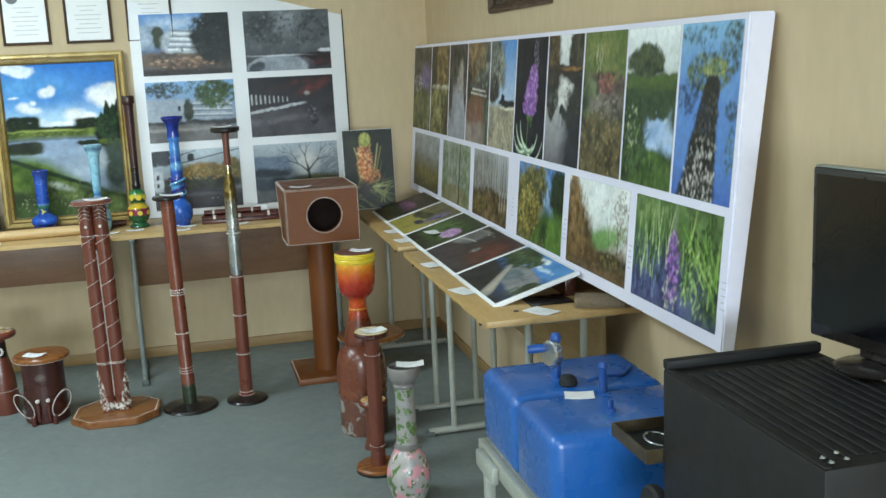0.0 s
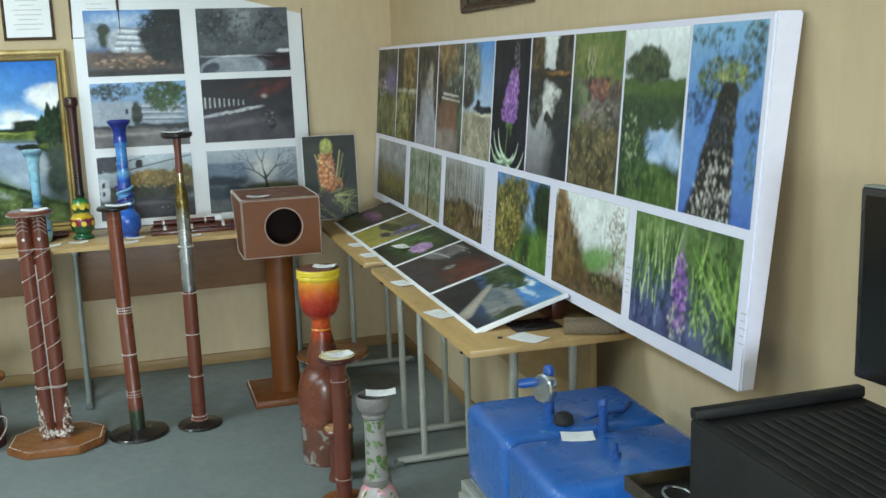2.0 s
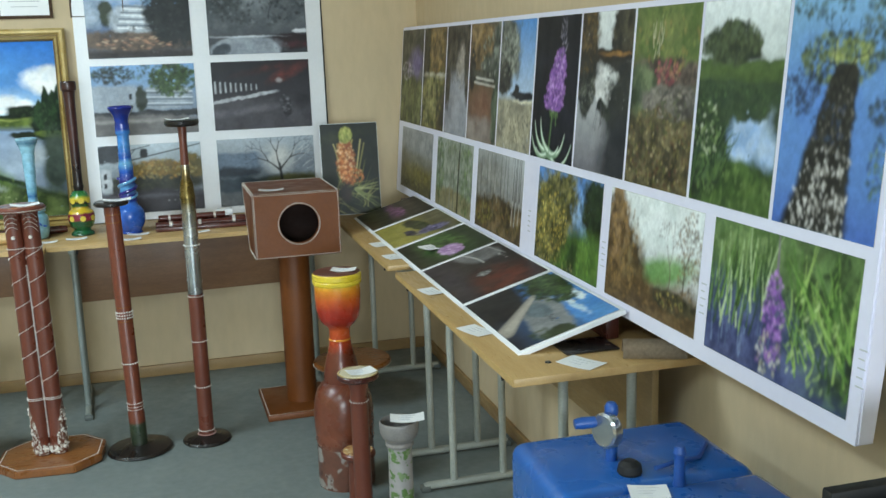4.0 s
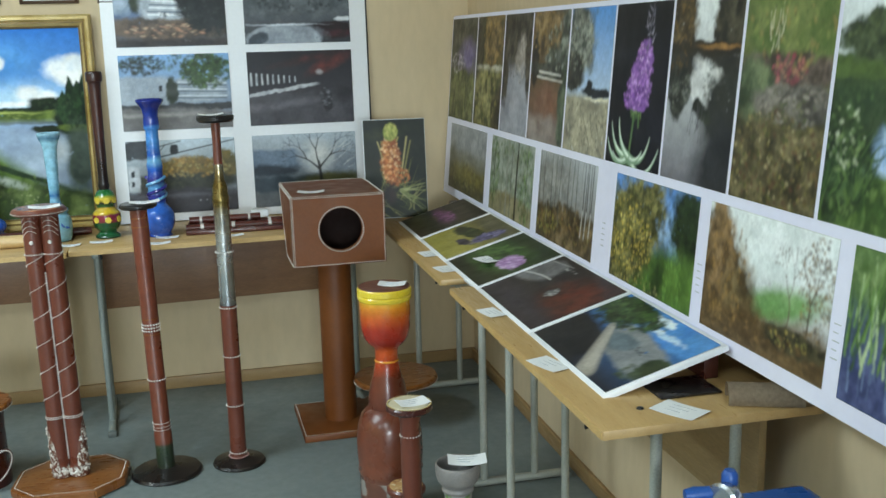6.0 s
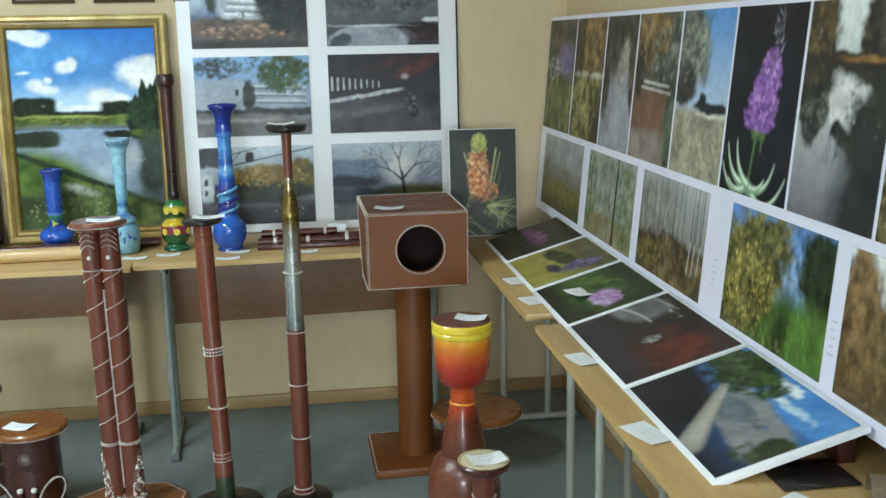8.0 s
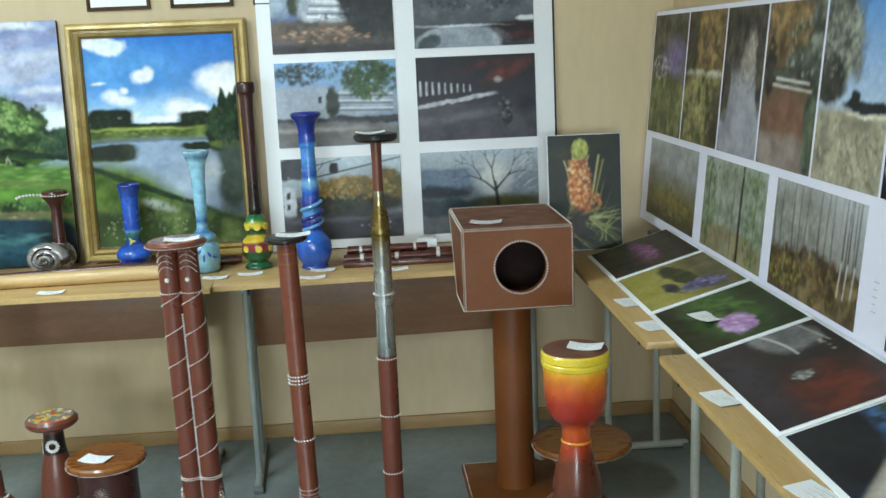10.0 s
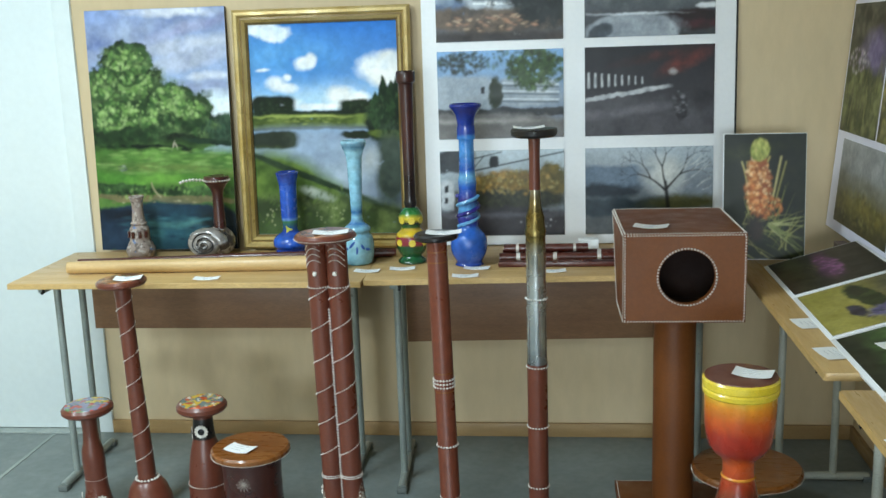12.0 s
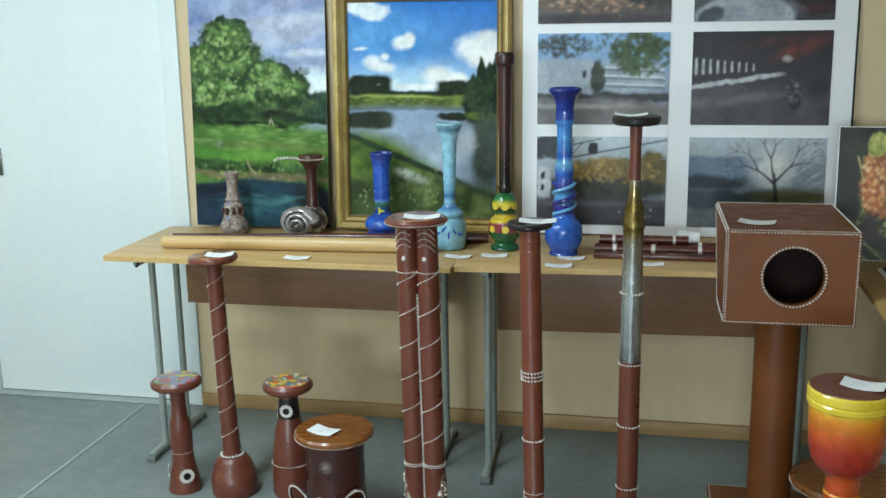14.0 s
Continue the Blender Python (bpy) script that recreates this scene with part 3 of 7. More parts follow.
a1.dabs(26, 0.5, 0.42, 0.16, 0.03, 0.018, ("#f2f5f6", "#3f4a54"), 1.5, 0, 10).s(0.86, 0.62, 0.3, 0.5, "#23282a", "#343b38", wob=0.2, ws=8, gr=9).dabs(120, 0.8, 0.65, 0.24, 0.36, 0.026, ("#2c3330", "#3f4844", "#1c2022"), 1.4).dabs(30, 0.62, 0.8, 0.1, 0.14, 0.02, ("#3a453f", "#8fb0cc"), 1.3)
a1.dabs(70, 0.45, 0.2, 0.35, 0.1, 0.02, ("#d0b494", "#a3866c", "#5c4c40", "#c49474"), 2.4, 0, 20).s(0.5, 0.03, 0.8, 0.08, "#3a3230", "#4c423c", soft=0.3)
a2 = Picture(PW, PH, "#8d949c", "#3c3e42", depth=1.25)
a2.s(0.5, 0.75, 0.8, 0.4, "#5c6266", "#787e82", gr=6).s(0.2, 0.75, 0.25, 0.25, "#3f4548", "#5c6466", soft=0.5, gr=8).s(0.72, 0.72, 0.3, 0.3, "#4c5256", "#6a7074", soft=0.5, gr=8).s(0.5, 0.85, 0.12, 0.2, "#a9afb4", "#8d949a", soft=0.8).dabs(190, 0.5, 0.7, 0.5, 0.3, 0.026, ("#44494c", "#6f7579", "#878d92", "#34383a"), 1.5).branch(0.62, 0.5, 80, 0.16, 0.01, "#3f4346", 4, 30)
a2.s(0.82, 0.17, 0.24, 0.12, "#33191c", "#24181a", wob=0.08).s(0.9, 0.12, 0.16, 0.05, "#55222a", "#3a1c20", soft=0.4).s(0.95, 0.32, 0.1, 0.03, "#cfd2d6", wob=0.1).s(0.36, 0.04, 0.36, 0.22, "#b4bac2", "#9aa2aa", wob=0.02, soft=0.05).s(0.42, 0.08, 0.26, 0.13, "#8d959e", "#a3abb4", soft=0.4).s(0.12, 0.06, 0.1, 0.08, "#4a535c", "#5f6a74", rot=-30, wob=0.05).s(0.36, 0.25, 0.3, 0.012, "#d3d9e0", soft=0.6, wob=0.1)
b1 = Picture(PW, PH, "#86b4de", "#8d8784", depth=1.25)
b1.s(0.2, 0.52, 0.26, 0.2, "#aeb8c2", "#a0acb8", pw=6, wob=0.04, gr=5).s(0.36, 0.56, 0.018, 0.04, "#2a2f36", pw=6, wob=0).s(0.72, 0.52, 0.26, 0.16, "#b0bac4", "#98a3ae", pw=4, wob=0.06, gr=6)
for k in range(3):
    b1.line(0.52, 0.42 + 0.09 * k, 0.96, 0.4 + 0.085 * k, 0.012, 0.012, "#66727c").line(0.52, 0.45 + 0.09 * k, 0.96, 0.43 + 0.085 * k, 0.012, 0.012, "#d3dae0")
b1.s(0.46, 0.52, 0.055, 0.2, "#2c3a26", "#3f4c34", wob=0.2, ws=9, gr=9).s(0.5, 0.3, 0.7, 0.05, "#33363a", "#484b4c", wob=0.2).s(0.4, 0.1, 0.8, 0.19, "#858280", "#757270", gr=6).s(0.3, 0.2, 0.4, 0.03, "#a3a09c", soft=0.6)
b1.s(0.78, 0.8, 0.2, 0.2, "#33491f", "#4c6a34", wob=0.4, ws=9, gr=9, d=0.9).dabs(260, 0.78, 0.76, 0.23, 0.24, 0.024, ("#2c4420", "#4a6832", "#6a8848", "#3a5428"), 1.4).dabs(80, 0.5, 0.9, 0.5, 0.1, 0.026, ("#1f2f18", "#3a5226", "#55703a"), 1.5).dabs(110, 0.2, 0.86, 0.2, 0.12, 0.026, ("#16200f", "#26351a"), 1.5).branch(0.1, 0.92, -20, 0.14, 0.008, "#1c2416", 3, 30)
b2 = Picture(PW, PH, "#26232a", "#514e54", depth=1.25)
b2.s(0.6, 0.2, 0.8, 0.26, "#5c595f", "#4c494f", gr=6).s(0.2, 0.26, 0.4, 0.05, "#77747a", "#66636a", soft=0.6, rot=-6).s(0.62, 0.9, 0.3, 0.05, "#5c302c", "#402826", soft=0.7, rot=-10).s(0.76, 0.8, 0.16, 0.07, "#8a4236", "#5c302a", soft=0.7, rot=-24).s(0.68, 0.7, 0.03, 0.03, "#a9a4a4", soft=0.5).s(0.25, 0.46, 0.4, 0.024, "#c4c6ca", "#a3a5aa", rot=-9, pw=5, wob=0.05)
for i in range(9):
    b2.line(0.03 + 0.052 * i, 0.55 + 0.004 * i, 0.03 + 0.052 * i, 0.71 - 0.007 * i, 0.02 - 0.001 * i, 0.018 - 0.001 * i, "#d9dde0").line(0.03 + 0.052 * i, 0.55, 0.035 + 0.052 * i, 0.7 - 0.007 * i, 0.004, 0.004, "#44464c")
b2.s(0.74, 0.34, 0.06, 0.15, "#2c2a2f", "#4c4a50", wob=0.3, ws=12, gr=12).dabs(24, 0.74, 0.36, 0.05, 0.13, 0.02, ("#77757c", "#2a282c", "#9a989e"), 1.6, 0, 30).s(0.92, 0.4, 0.1, 0.1, "#2c292e", "#3a373c", soft=0.5)
c1 = Picture(PW, PH, "#c3d0d8", "#3a363a", depth=1.25)
c1.s(0.55, 0.6, 0.34, 0.16, "#a3822c", "#7c6828", wob=0.2, ws=9, gr=9).s(0.9, 0.64, 0.14, 0.2, "#8f7a34", "#6a6230", wob=0.25, ws=9, gr=9).s(0.5, 0.42, 0.6, 0.13, "#343626", "#45462f", wob=0.15, gr=9).s(0.5, 0.12, 0.8, 0.21, "#4c474b", "#3a363a", gr=6).s(0.4, 0.24, 0.5, 0.03, "#66636a", soft=0.6)
c1.dabs(150, 0.6, 0.62, 0.36, 0.14, 0.024, ("#c49a34", "#94802c", "#5f5a2a", "#b0a060"), 1.4).dabs(70, 0.5, 0.42, 0.5, 0.08, 0.024, ("#26281c", "#4c4e34", "#5c5a38"), 1.5)
c1.s(0.12, 0.88, 0.16, 0.13, "#33383e", "#44494e", rot=-4, pw=5, wob=0.05).s(0.44, 0.87, 0.04, 0.06, "#22272b", pw=4, wob=0.05).line(0.25, 0.76, 1.0, 0.97, 0.012, 0.01, "#15181b").line(0.25, 0.9, 0.5, 0.98, 0.01, 0.008, "#2c3034").line(0.25, 0.76, 0.36, 0.94, 0.008, 0.008, "#2c3034").s(0.06, 0.48, 0.055, 0.17, "#c9ced2", "#b4babf", pw=6, wob=0.03).s(0.05, 0.55, 0.016, 0.035, "#2b2f34", pw=6, wob=0).s(0.05, 0.42, 0.016, 0.035, "#2b2f34", pw=6, wob=0).dabs(8, 0.8, 0.14, 0.18, 0.05, 0.012, ("#e4e4e4", "#a9a9a9"), 1.2)
c2 = Picture(PW, PH, "#b0bac2", "#4f5556", depth=1.25)
c2.s(0.2, 0.66, 0.45, 0.14, "#66788a", "#77889a", pw=4, wob=0.08, gr=5).s(0.16, 0.5, 0.3, 0.08, "#26323e", "#34434f", soft=0.3).s(0.85, 0.55, 0.3, 0.2, "#77808a", "#8d959c", soft=0.6, gr=5).s(0.62, 0.68, 0.12, 0.16, "#dcdcd6", "#c9cac6", soft=0.8).s(0.25, 0.3, 0.6, 0.14, "#3a4852", "#46545c", gr=6, soft=0.3).s(0.78, 0.36, 0.34, 0.08, "#55552f", "#626138", soft=0.4).s(0.4, 0.06, 0.8, 0.16, "#5f6264", "#707374", gr=6)
c2.line(0.66, 0.22, 0.63, 0.6, 0.034, 0.026, "#1c1816").branch(0.63, 0.58, 100, 0.2, 0.016, "#221d1a", 5, 30).branch(0.63, 0.5, 140, 0.22, 0.018, "#26211e", 5, 26).branch(0.64, 0.52, 48, 0.22, 0.018, "#26211e", 5, 26).lines(20, 0.7, 0.95, 0.5, 0.8, 0.2, 0.005, ("#d5d5d0", "#8d8f90"), 35, 12)
for i, (pa, pb) in enumerate(((a1, a2), (b1, b2), (c1, c2))):
    z = (0.735, 0.39, 0.035)[i]
    photo(board, pa, 0.053, z, PW, PH, label="glossy colour photograph")
    photo(board, pb, 0.578, z, PW, PH, label="glossy colour photograph")

# unframed canvas with trees over a pond
def foliage(pic, lobes, dark, mid, light, seed):
    """A crown built of overlapping clumps, each lit on its upper side."""
    rnd = random.Random(seed)
    for cx, cy, rx, ry in lobes:
        pic.s(cx, cy, rx, ry, dark, mid, wob=0.34, ws=13, soft=0.06, gr=16)
    for cx, cy, rx, ry in lobes:
        for k in (-0.45, 0.35):
            pic.s(cx + k * rx, cy + (0.1 + 0.4 * rnd.random()) * ry, rx * 0.5, ry * (0.34 + 0.2 * rnd.random()), mid, light, wob=0.5, ws=15, soft=0.5, gr=18, d=0.68)


c = Picture(0.53, 0.89, "#8a9fca", "#c3d3e0", 0.6, 0.25, 0.12, 1.02, 0.035, 1.12)
c.s(0.35, 0.9, 0.7, 0.06, "#6f80ae", "#a9b6d0", soft=0.5, gr=5, rot=-8).s(0.55, 0.84, 0.5, 0.03, "#d3d8e2", "#a3aeca", soft=0.5, gr=5, rot=-6, wob=0.4).s(0.75, 0.92, 0.4, 0.025, "#8288b0", "#a5abc8", soft=0.5, rot=-14, wob=0.4).s(0.7, 0.79, 0.3, 0.03, "#9097ba", "#b9c2d6", soft=0.5, rot=-10, wob=0.4).s(0.6, 0.985, 0.3, 0.02, "#dfe2ea", "#b3bcd2", soft=0.4)
c.s(0.9, 0.725, 0.16, 0.02, "#eceef2", "#c3cbdc", soft=0.4, wob=0.35).s(0.85, 0.68, 0.3, 0.03, "#9aa6c6", "#c4cede", soft=0.5).s(0.92, 0.6, 0.2, 0.05, "#cfdde2", "#e2e9ea", soft=0.5).s(0.9, 0.505, 0.24, 0.06, "#22402c", "#3d5f40", wob=0.3, ws=16, gr=14)
foliage(c, ((0.12, 0.66, 0.2, 0.12), (0.28, 0.77, 0.18, 0.1), (0.34, 0.66, 0.2, 0.12), (0.14, 0.52, 0.22, 0.13), (0.34, 0.53, 0.2, 0.12), (0.56, 0.6, 0.16, 0.11), (0.76, 0.57, 0.14, 0.09), (0.63, 0.49, 0.24, 0.09)), "#213d18", "#3f6428", "#7f9f4c", 3)
c.s(0.2, 0.47, 0.24, 0.05, "#13260e", "#2c4a1c", wob=0.4, ws=12, gr=14).s(0.66, 0.455, 0.24, 0.03, "#16290f", "#30501f", wob=0.4, ws=12, gr=14)
c.s(0.5, 0.2, 0.9, 0.235, "#486f2a", "#5d8238", pw=6, wob=0.02).s(0.35, 0.425, 0.42, 0.02, "#0f1f0d", "#213a18", wob=0.3, ws=12).s(0.88, 0.455, 0.24, 0.011, "#16291a", "#2a4630", wob=0.3, rot=4).s(0.55, 0.39, 0.6, 0.03, "#4a722a", "#6c9440", wob=0.2, gr=7, soft=0.3, rot=3).s(0.7, 0.34, 0.4, 0.02, "#7c7f44", "#66803a", soft=0.5, rot=4)
c.s(0.3, 0.305, 0.5, 0.025, "#4a8026", "#6fa23a", soft=0.4, gr=7).s(0.2, 0.255, 0.34, 0.025, "#1f4016", "#3f6a26", wob=0.35, ws=12, gr=14).s(0.78, 0.245, 0.34, 0.02, "#26471a", "#4b7428", wob=0.35, ws=12, gr=14).s(0.5, 0.215, 0.6, 0.016, "#8a8058", "#6c6844", wob=0.3, rot=2)
c.s(0.5, 0.05, 0.62, 0.15, "#16253a", "#243c52", wob=0.06, pw=2.6, soft=0.04).s(0.55, 0.08, 0.18, 0.085, "#447f7e", "#2a5a68", soft=0.8, gr=6).s(0.62, 0.11, 0.18, 0.012, "#6a9c94", "#4a7f80", soft=0.8).s(0.2, 0.15, 0.26, 0.03, "#0f1826", "#1a2c3c", soft=0.4).s(0.88, 0.12, 0.16, 0.06, "#10191c", "#1e2e30", soft=0.4)
c.s(0.2, 0.347, 0.032, 0.012, "#1c2520", "#8a948c", gr=34, wob=0.4).s(0.59, 0.435, 0.006, 0.022, "#b0aa94", rot=24, wob=0.1).s(0.61, 0.435, 0.006, 0.02, "#a09a86", rot=-24, wob=0.1)
for cx, cy, rx, ry in ((0.14, 0.66, 0.18, 0.11), (0.28, 0.77, 0.16, 0.08), (0.34, 0.66, 0.16, 0.1), (0.16, 0.53, 0.2, 0.1), (0.36, 0.54, 0.16, 0.09), (0.57, 0.6, 0.14, 0.09), (0.72, 0.56, 0.12, 0.07)):
    c.dabs(50, cx, cy, rx, ry, 0.014, ("#2f4f22", "#3f6630", "#24401c"), 1.5).dabs(60, cx - 0.01, cy + 0.35 * ry, rx * 0.85, ry * 0.6, 0.0095, ("#7ca352", "#93b564", "#648a40", "#a9c47c"), 1.5).dabs(26, cx + 0.02, cy - 0.6 * ry, rx * 0.8, ry * 0.35, 0.012, ("#1c3416", "#264220"), 1.6)
c.dabs(40, 0.9, 0.51, 0.12, 0.04, 0.011, ("#2c4a34", "#44644a", "#1f3826"), 1.8, 90, 20).dabs(120, 0.5, 0.37, 0.5, 0.06, 0.008, ("#567f34", "#729a48", "#456c2a", "#86a45a"), 4.0, 2, 8).dabs(70, 0.5, 0.25, 0.5, 0.03, 0.008, ("#2f5420", "#5c8a38", "#1f3c18", "#88a85c"), 1.6, 60, 40).dabs(24, 0.5, 0.21, 0.45, 0.014, 0.006, ("#a39a74", "#7c7654", "#c4bc98"), 2.0, 0, 20)
c.dabs(50, 0.5, 0.1, 0.4, 0.06, 0.008, ("#2f5c68", "#447c84", "#1c3448"), 4.0, 0, 6).line(0.46, 0.225, 0.4, 0.285, 0.006, 0.005, "#a8a07c", 0.1)
cp = empty("canvas_painting", "unframed oil canvas of trees beside a pond", "painting", pose(-1.626, 0.905, 0.763, -3.0, 0, 0))
part("stretcher", box(0, 0, 0, 0.53, 0.022, 0.89, 0.002), CANVAS_EDGE, cp)
hang("painted_canvas", c, 0.53, 0.89, 0.003, cp, "painted landscape with green trees", pose(0, -0.003, 0))

# gilt-framed river landscape
FW, FH, FB = 0.649, 0.872, 0.052
g = empty("framed_painting", "river landscape painting in a gilt wooden frame", "painting", pose(-1.065, 0.905, 0.763, -3.0, 0, 0))
IW, IH = FW - 2 * FB, FH - 2 * FB
r = Picture(IW, IH, "#2a80d4", "#a9d6f4", 0.55, 0.2, 0.08, 1.0, 0.02, 1.1)
r.s(0.45, 0.62, 0.8, 0.1, "#9fd0f2", "#bfe0f4", soft=0.6).s(0.2, 0.85, 0.4, 0.1, "#4f9ee0", "#66aee8", soft=0.7).s(0.1, 0.985, 0.2, 0.045, "#f4f6f6", "#cfdfea", wob=0.3, rot=16, ws=9)
for cx, cy, rx, ry in ((0.38, 0.815, 0.075, 0.035), (0.42, 0.83, 0.04, 0.035), (0.17, 0.725, 0.08, 0.035), (0.24, 0.7, 0.1, 0.025), (0.25, 0.75, 0.03, 0.02), (0.09, 0.785, 0.05, 0.008), (0.84, 0.79, 0.11, 0.07), (0.93, 0.75, 0.13, 0.06), (0.95, 0.82, 0.1, 0.05), (0.6, 0.66, 0.11, 0.05), (0.7, 0.64, 0.1, 0.035), (0.12, 0.63, 0.24, 0.022), (0.45, 0.61, 0.2, 0.018)):
    r.s(cx, cy, rx * 0.88, ry * 0.88, "#fbfbf8", "#e2eaf0", wob=0.22, ws=12, soft=0.35, gr=8)
r.s(0.5, 0.58, 0.7, 0.012, "#23331c", "#34482a", wob=0.3, ws=18).s(0.14, 0.615, 0.145, 0.048, "#16240f", "#24361a", pw=4.5, wob=0.08, ws=16).s(0.76, 0.605, 0.16, 0.036, "#18270f", "#27391b", pw=4, wob=0.1, ws=16).s(0.45, 0.54, 0.8, 0.034, "#4a5c1c", "#76883a", pw=5, wob=0.04, gr=9).s(0.35, 0.565, 0.35, 0.006, "#a9b45a", "#8a9a44", soft=0.4)
r.s(0.35, 0.507, 0.8, 0.008, "#3a4a1a", "#2c3a16", wob=0.2).s(0.55, 0.22, 0.75, 0.28, "#7f8fa4", "#9aa9bc", pw=5, wob=0.03, gr=4).s(0.5, 0.42, 0.4, 0.06, "#a9bccf", "#8fa3bc", soft=0.6, gr=5).s(0.62, 0.3, 0.3, 0.08, "#b4c3d0", "#93a5b8", soft=0.7, gr=5).s(0.14, 0.455, 0.16, 0.04, "#2c3426", "#3c4636", pw=4, wob=0.1).s(0.72, 0.475, 0.1, 0.022, "#1a2414", "#2a3620", wob=0.3, ws=12)
r.s(0.93, 0.53, 0.16, 0.11, "#1c3016", "#2f4c24", wob=0.25, ws=10, gr=14)
for cx, top in ((0.84, 0.67), (0.9, 0.74), (0.95, 0.72), (1.0, 0.76)):
    r.s(cx, top - 0.09, 0.045, 0.095, "#172b14", "#2f4c26", pw=1.2, wob=0.12, ws=14, soft=0.06)
r.s(0.95, 0.47, 0.16, 0.022, "#66782c", "#4a5a22", wob=0.2, rot=8).s(0.93, 0.31, 0.09, 0.18, "#334036", "#4f5c50", wob=0.15, soft=0.25, pw=3).s(0.8, 0.36, 0.05, 0.05, "#c3ccd2", "#a3b0ba", soft=0.6)
r.s(0.16, 0.1, 0.62, 0.28, "#3f5a18", "#6a8430", rot=22, wob=0.05, gr=9).s(0.6, 0.02, 0.8, 0.17, "#46601a", "#6c8030", wob=0.06, gr=11, rot=6).s(0.34, 0.285, 0.62, 0.016, "#22351c", "#33492a", rot=22, soft=0.3, wob=0.2).s(0.42, 0.195, 0.1, 0.02, "#b4bcae", "#8a9884", soft=0.5, rot=18).s(0.1, 0.04, 0.4, 0.12, "#56702a", "#3a5216", wob=0.1, gr=12)
r.dabs(70, 0.14, 0.615, 0.13, 0.04, 0.008, ("#1f3018", "#33482a", "#142010"), 1.4).dabs(60, 0.76, 0.605, 0.14, 0.03, 0.008, ("#22331a", "#3a4e2c", "#16220f"), 1.4).dabs(110, 0.92, 0.58, 0.1, 0.13, 0.008, ("#24401f", "#3f5c34", "#182c14"), 2.0, 90, 30)
r.dabs(170, 0.4, 0.1, 0.45, 0.14, 0.007, ("#5c7428", "#46601c", "#748a3c", "#3a5218"), 2.2, 60, 40).dabs(30, 0.15, 0.08, 0.14, 0.06, 0.0045, ("#c4cc94", "#dcd8a4"), 1.2).dabs(18, 0.5, 0.09, 0.14, 0.04, 0.0045, ("#c4cc94",), 1.2).dabs(26, 0.4, 0.545, 0.4, 0.02, 0.006, ("#94a04c", "#5f7028"), 3.0, 0, 8)
hang("painted_panel", r, IW, IH, 0.004, g, "painted river under a blue sky", pose(FB, 0.004, FB))


def frame_bars(parent, w, h, b, mat, dark, t=0.03):
    """Four mitred moulding bars, with a stepped section."""
    for k, (length, m) in enumerate(((w, pose(0, 0, 0)), (w, pose(w, 0, h, 0, 180, 0)), (h, pose(0, 0, h, 0, 90, 0)), (h, pose(w, 0, 0, 0, -90, 0)))):
        bm = bmesh.new()
        sect = ((0.0, 0.0), (0.0, -t * 0.55), (b * 0.18, -t * 0.95), (b * 0.38, -t), (b * 0.52, -t * 0.62), (b * 0.68, -t * 0.7), (b * 0.86, -t * 0.35), (b, -t * 0.1), (b, 0.0))
        ends = []
        for e in (0, 1):
            ends.append([bm.verts.new(((z if e == 0 else length - z), y, z)) for z, y in sect])
        n = len(sect)
        for i in range(n):
            j = (i + 1) % n
            f = bm.faces.new((ends[0][i], ends[1][i], ends[1][j], ends[0][j]))
            f.material_index = 1 if i in (4, 6) else 0
        bm.faces.new(ends[0])
        bm.faces.new(ends[1])
        part("frame_bar", bm, (mat, dark), parent, at=m, sharp=25)


frame_bars(g, FW, FH, FB, GOLD, GOLD_DARK)
part("back_panel", box(0.006, 0.009, 0.006, FW - 0.006, 0.016, FH - 0.006), CANVAS_EDGE, g)


# certificates on the wall over the paintings
def certificate(x, z, seal):
    t = empty("framed_certificate", "white certificate in a dark wooden frame on the wall", "certificate", pose(x, BACK - 0.001, z), "certificates on the wall")
    frame_bars(t, 0.228, 0.318, 0.014, FRAME_WOOD, FRAME_WOOD, 0.014)
    part("sheet", flat(0.2, 0.29, 0.003), PAPER, t, at=pose(0.014, -0.005, 0.014))
    bm = bmesh.new()
    for k in range(7):
        w = (0.11, 0.13, 0.09, 0.12, 0.13, 0.07, 0.1)[k]
        box(0.114 - w / 2, -0.0065, 0.05 + k * 0.022, 0.114 + w / 2, -0.0055, 0.053 + k * 0.022, bm=bm)
    part("print", bm, FAINT, t)
    if seal:
        part("emblem", lathe([(0.0, 0.0), (0.032, 0.0), (0.032, 0.001), (0.0, 0.001)], 24), INK, t, at=pose(0.06, -0.0085, 0.235, 90, 0, 0))
    return t


certificate(-0.983, 1.678, True)
certificate(-0.684, 1.678, False)
certificate(-0.385, 1.678, False)

# picture in a dark frame high on the east wall
d = empty("dark_framed_picture", "dark picture in a brown wooden frame on the wall", "picture", pose(RIGHT - 0.001, -0.30, 1.70, 0, 0, -90))
frame_bars(d, 0.76, 0.5, 0.035, FRAME_WOOD, FRAME_WOOD, 0.022)
part("print", flat(0.69, 0.43, 0.003), DARKGLASS, d, at=pose(0.035, -0.004, 0.035))

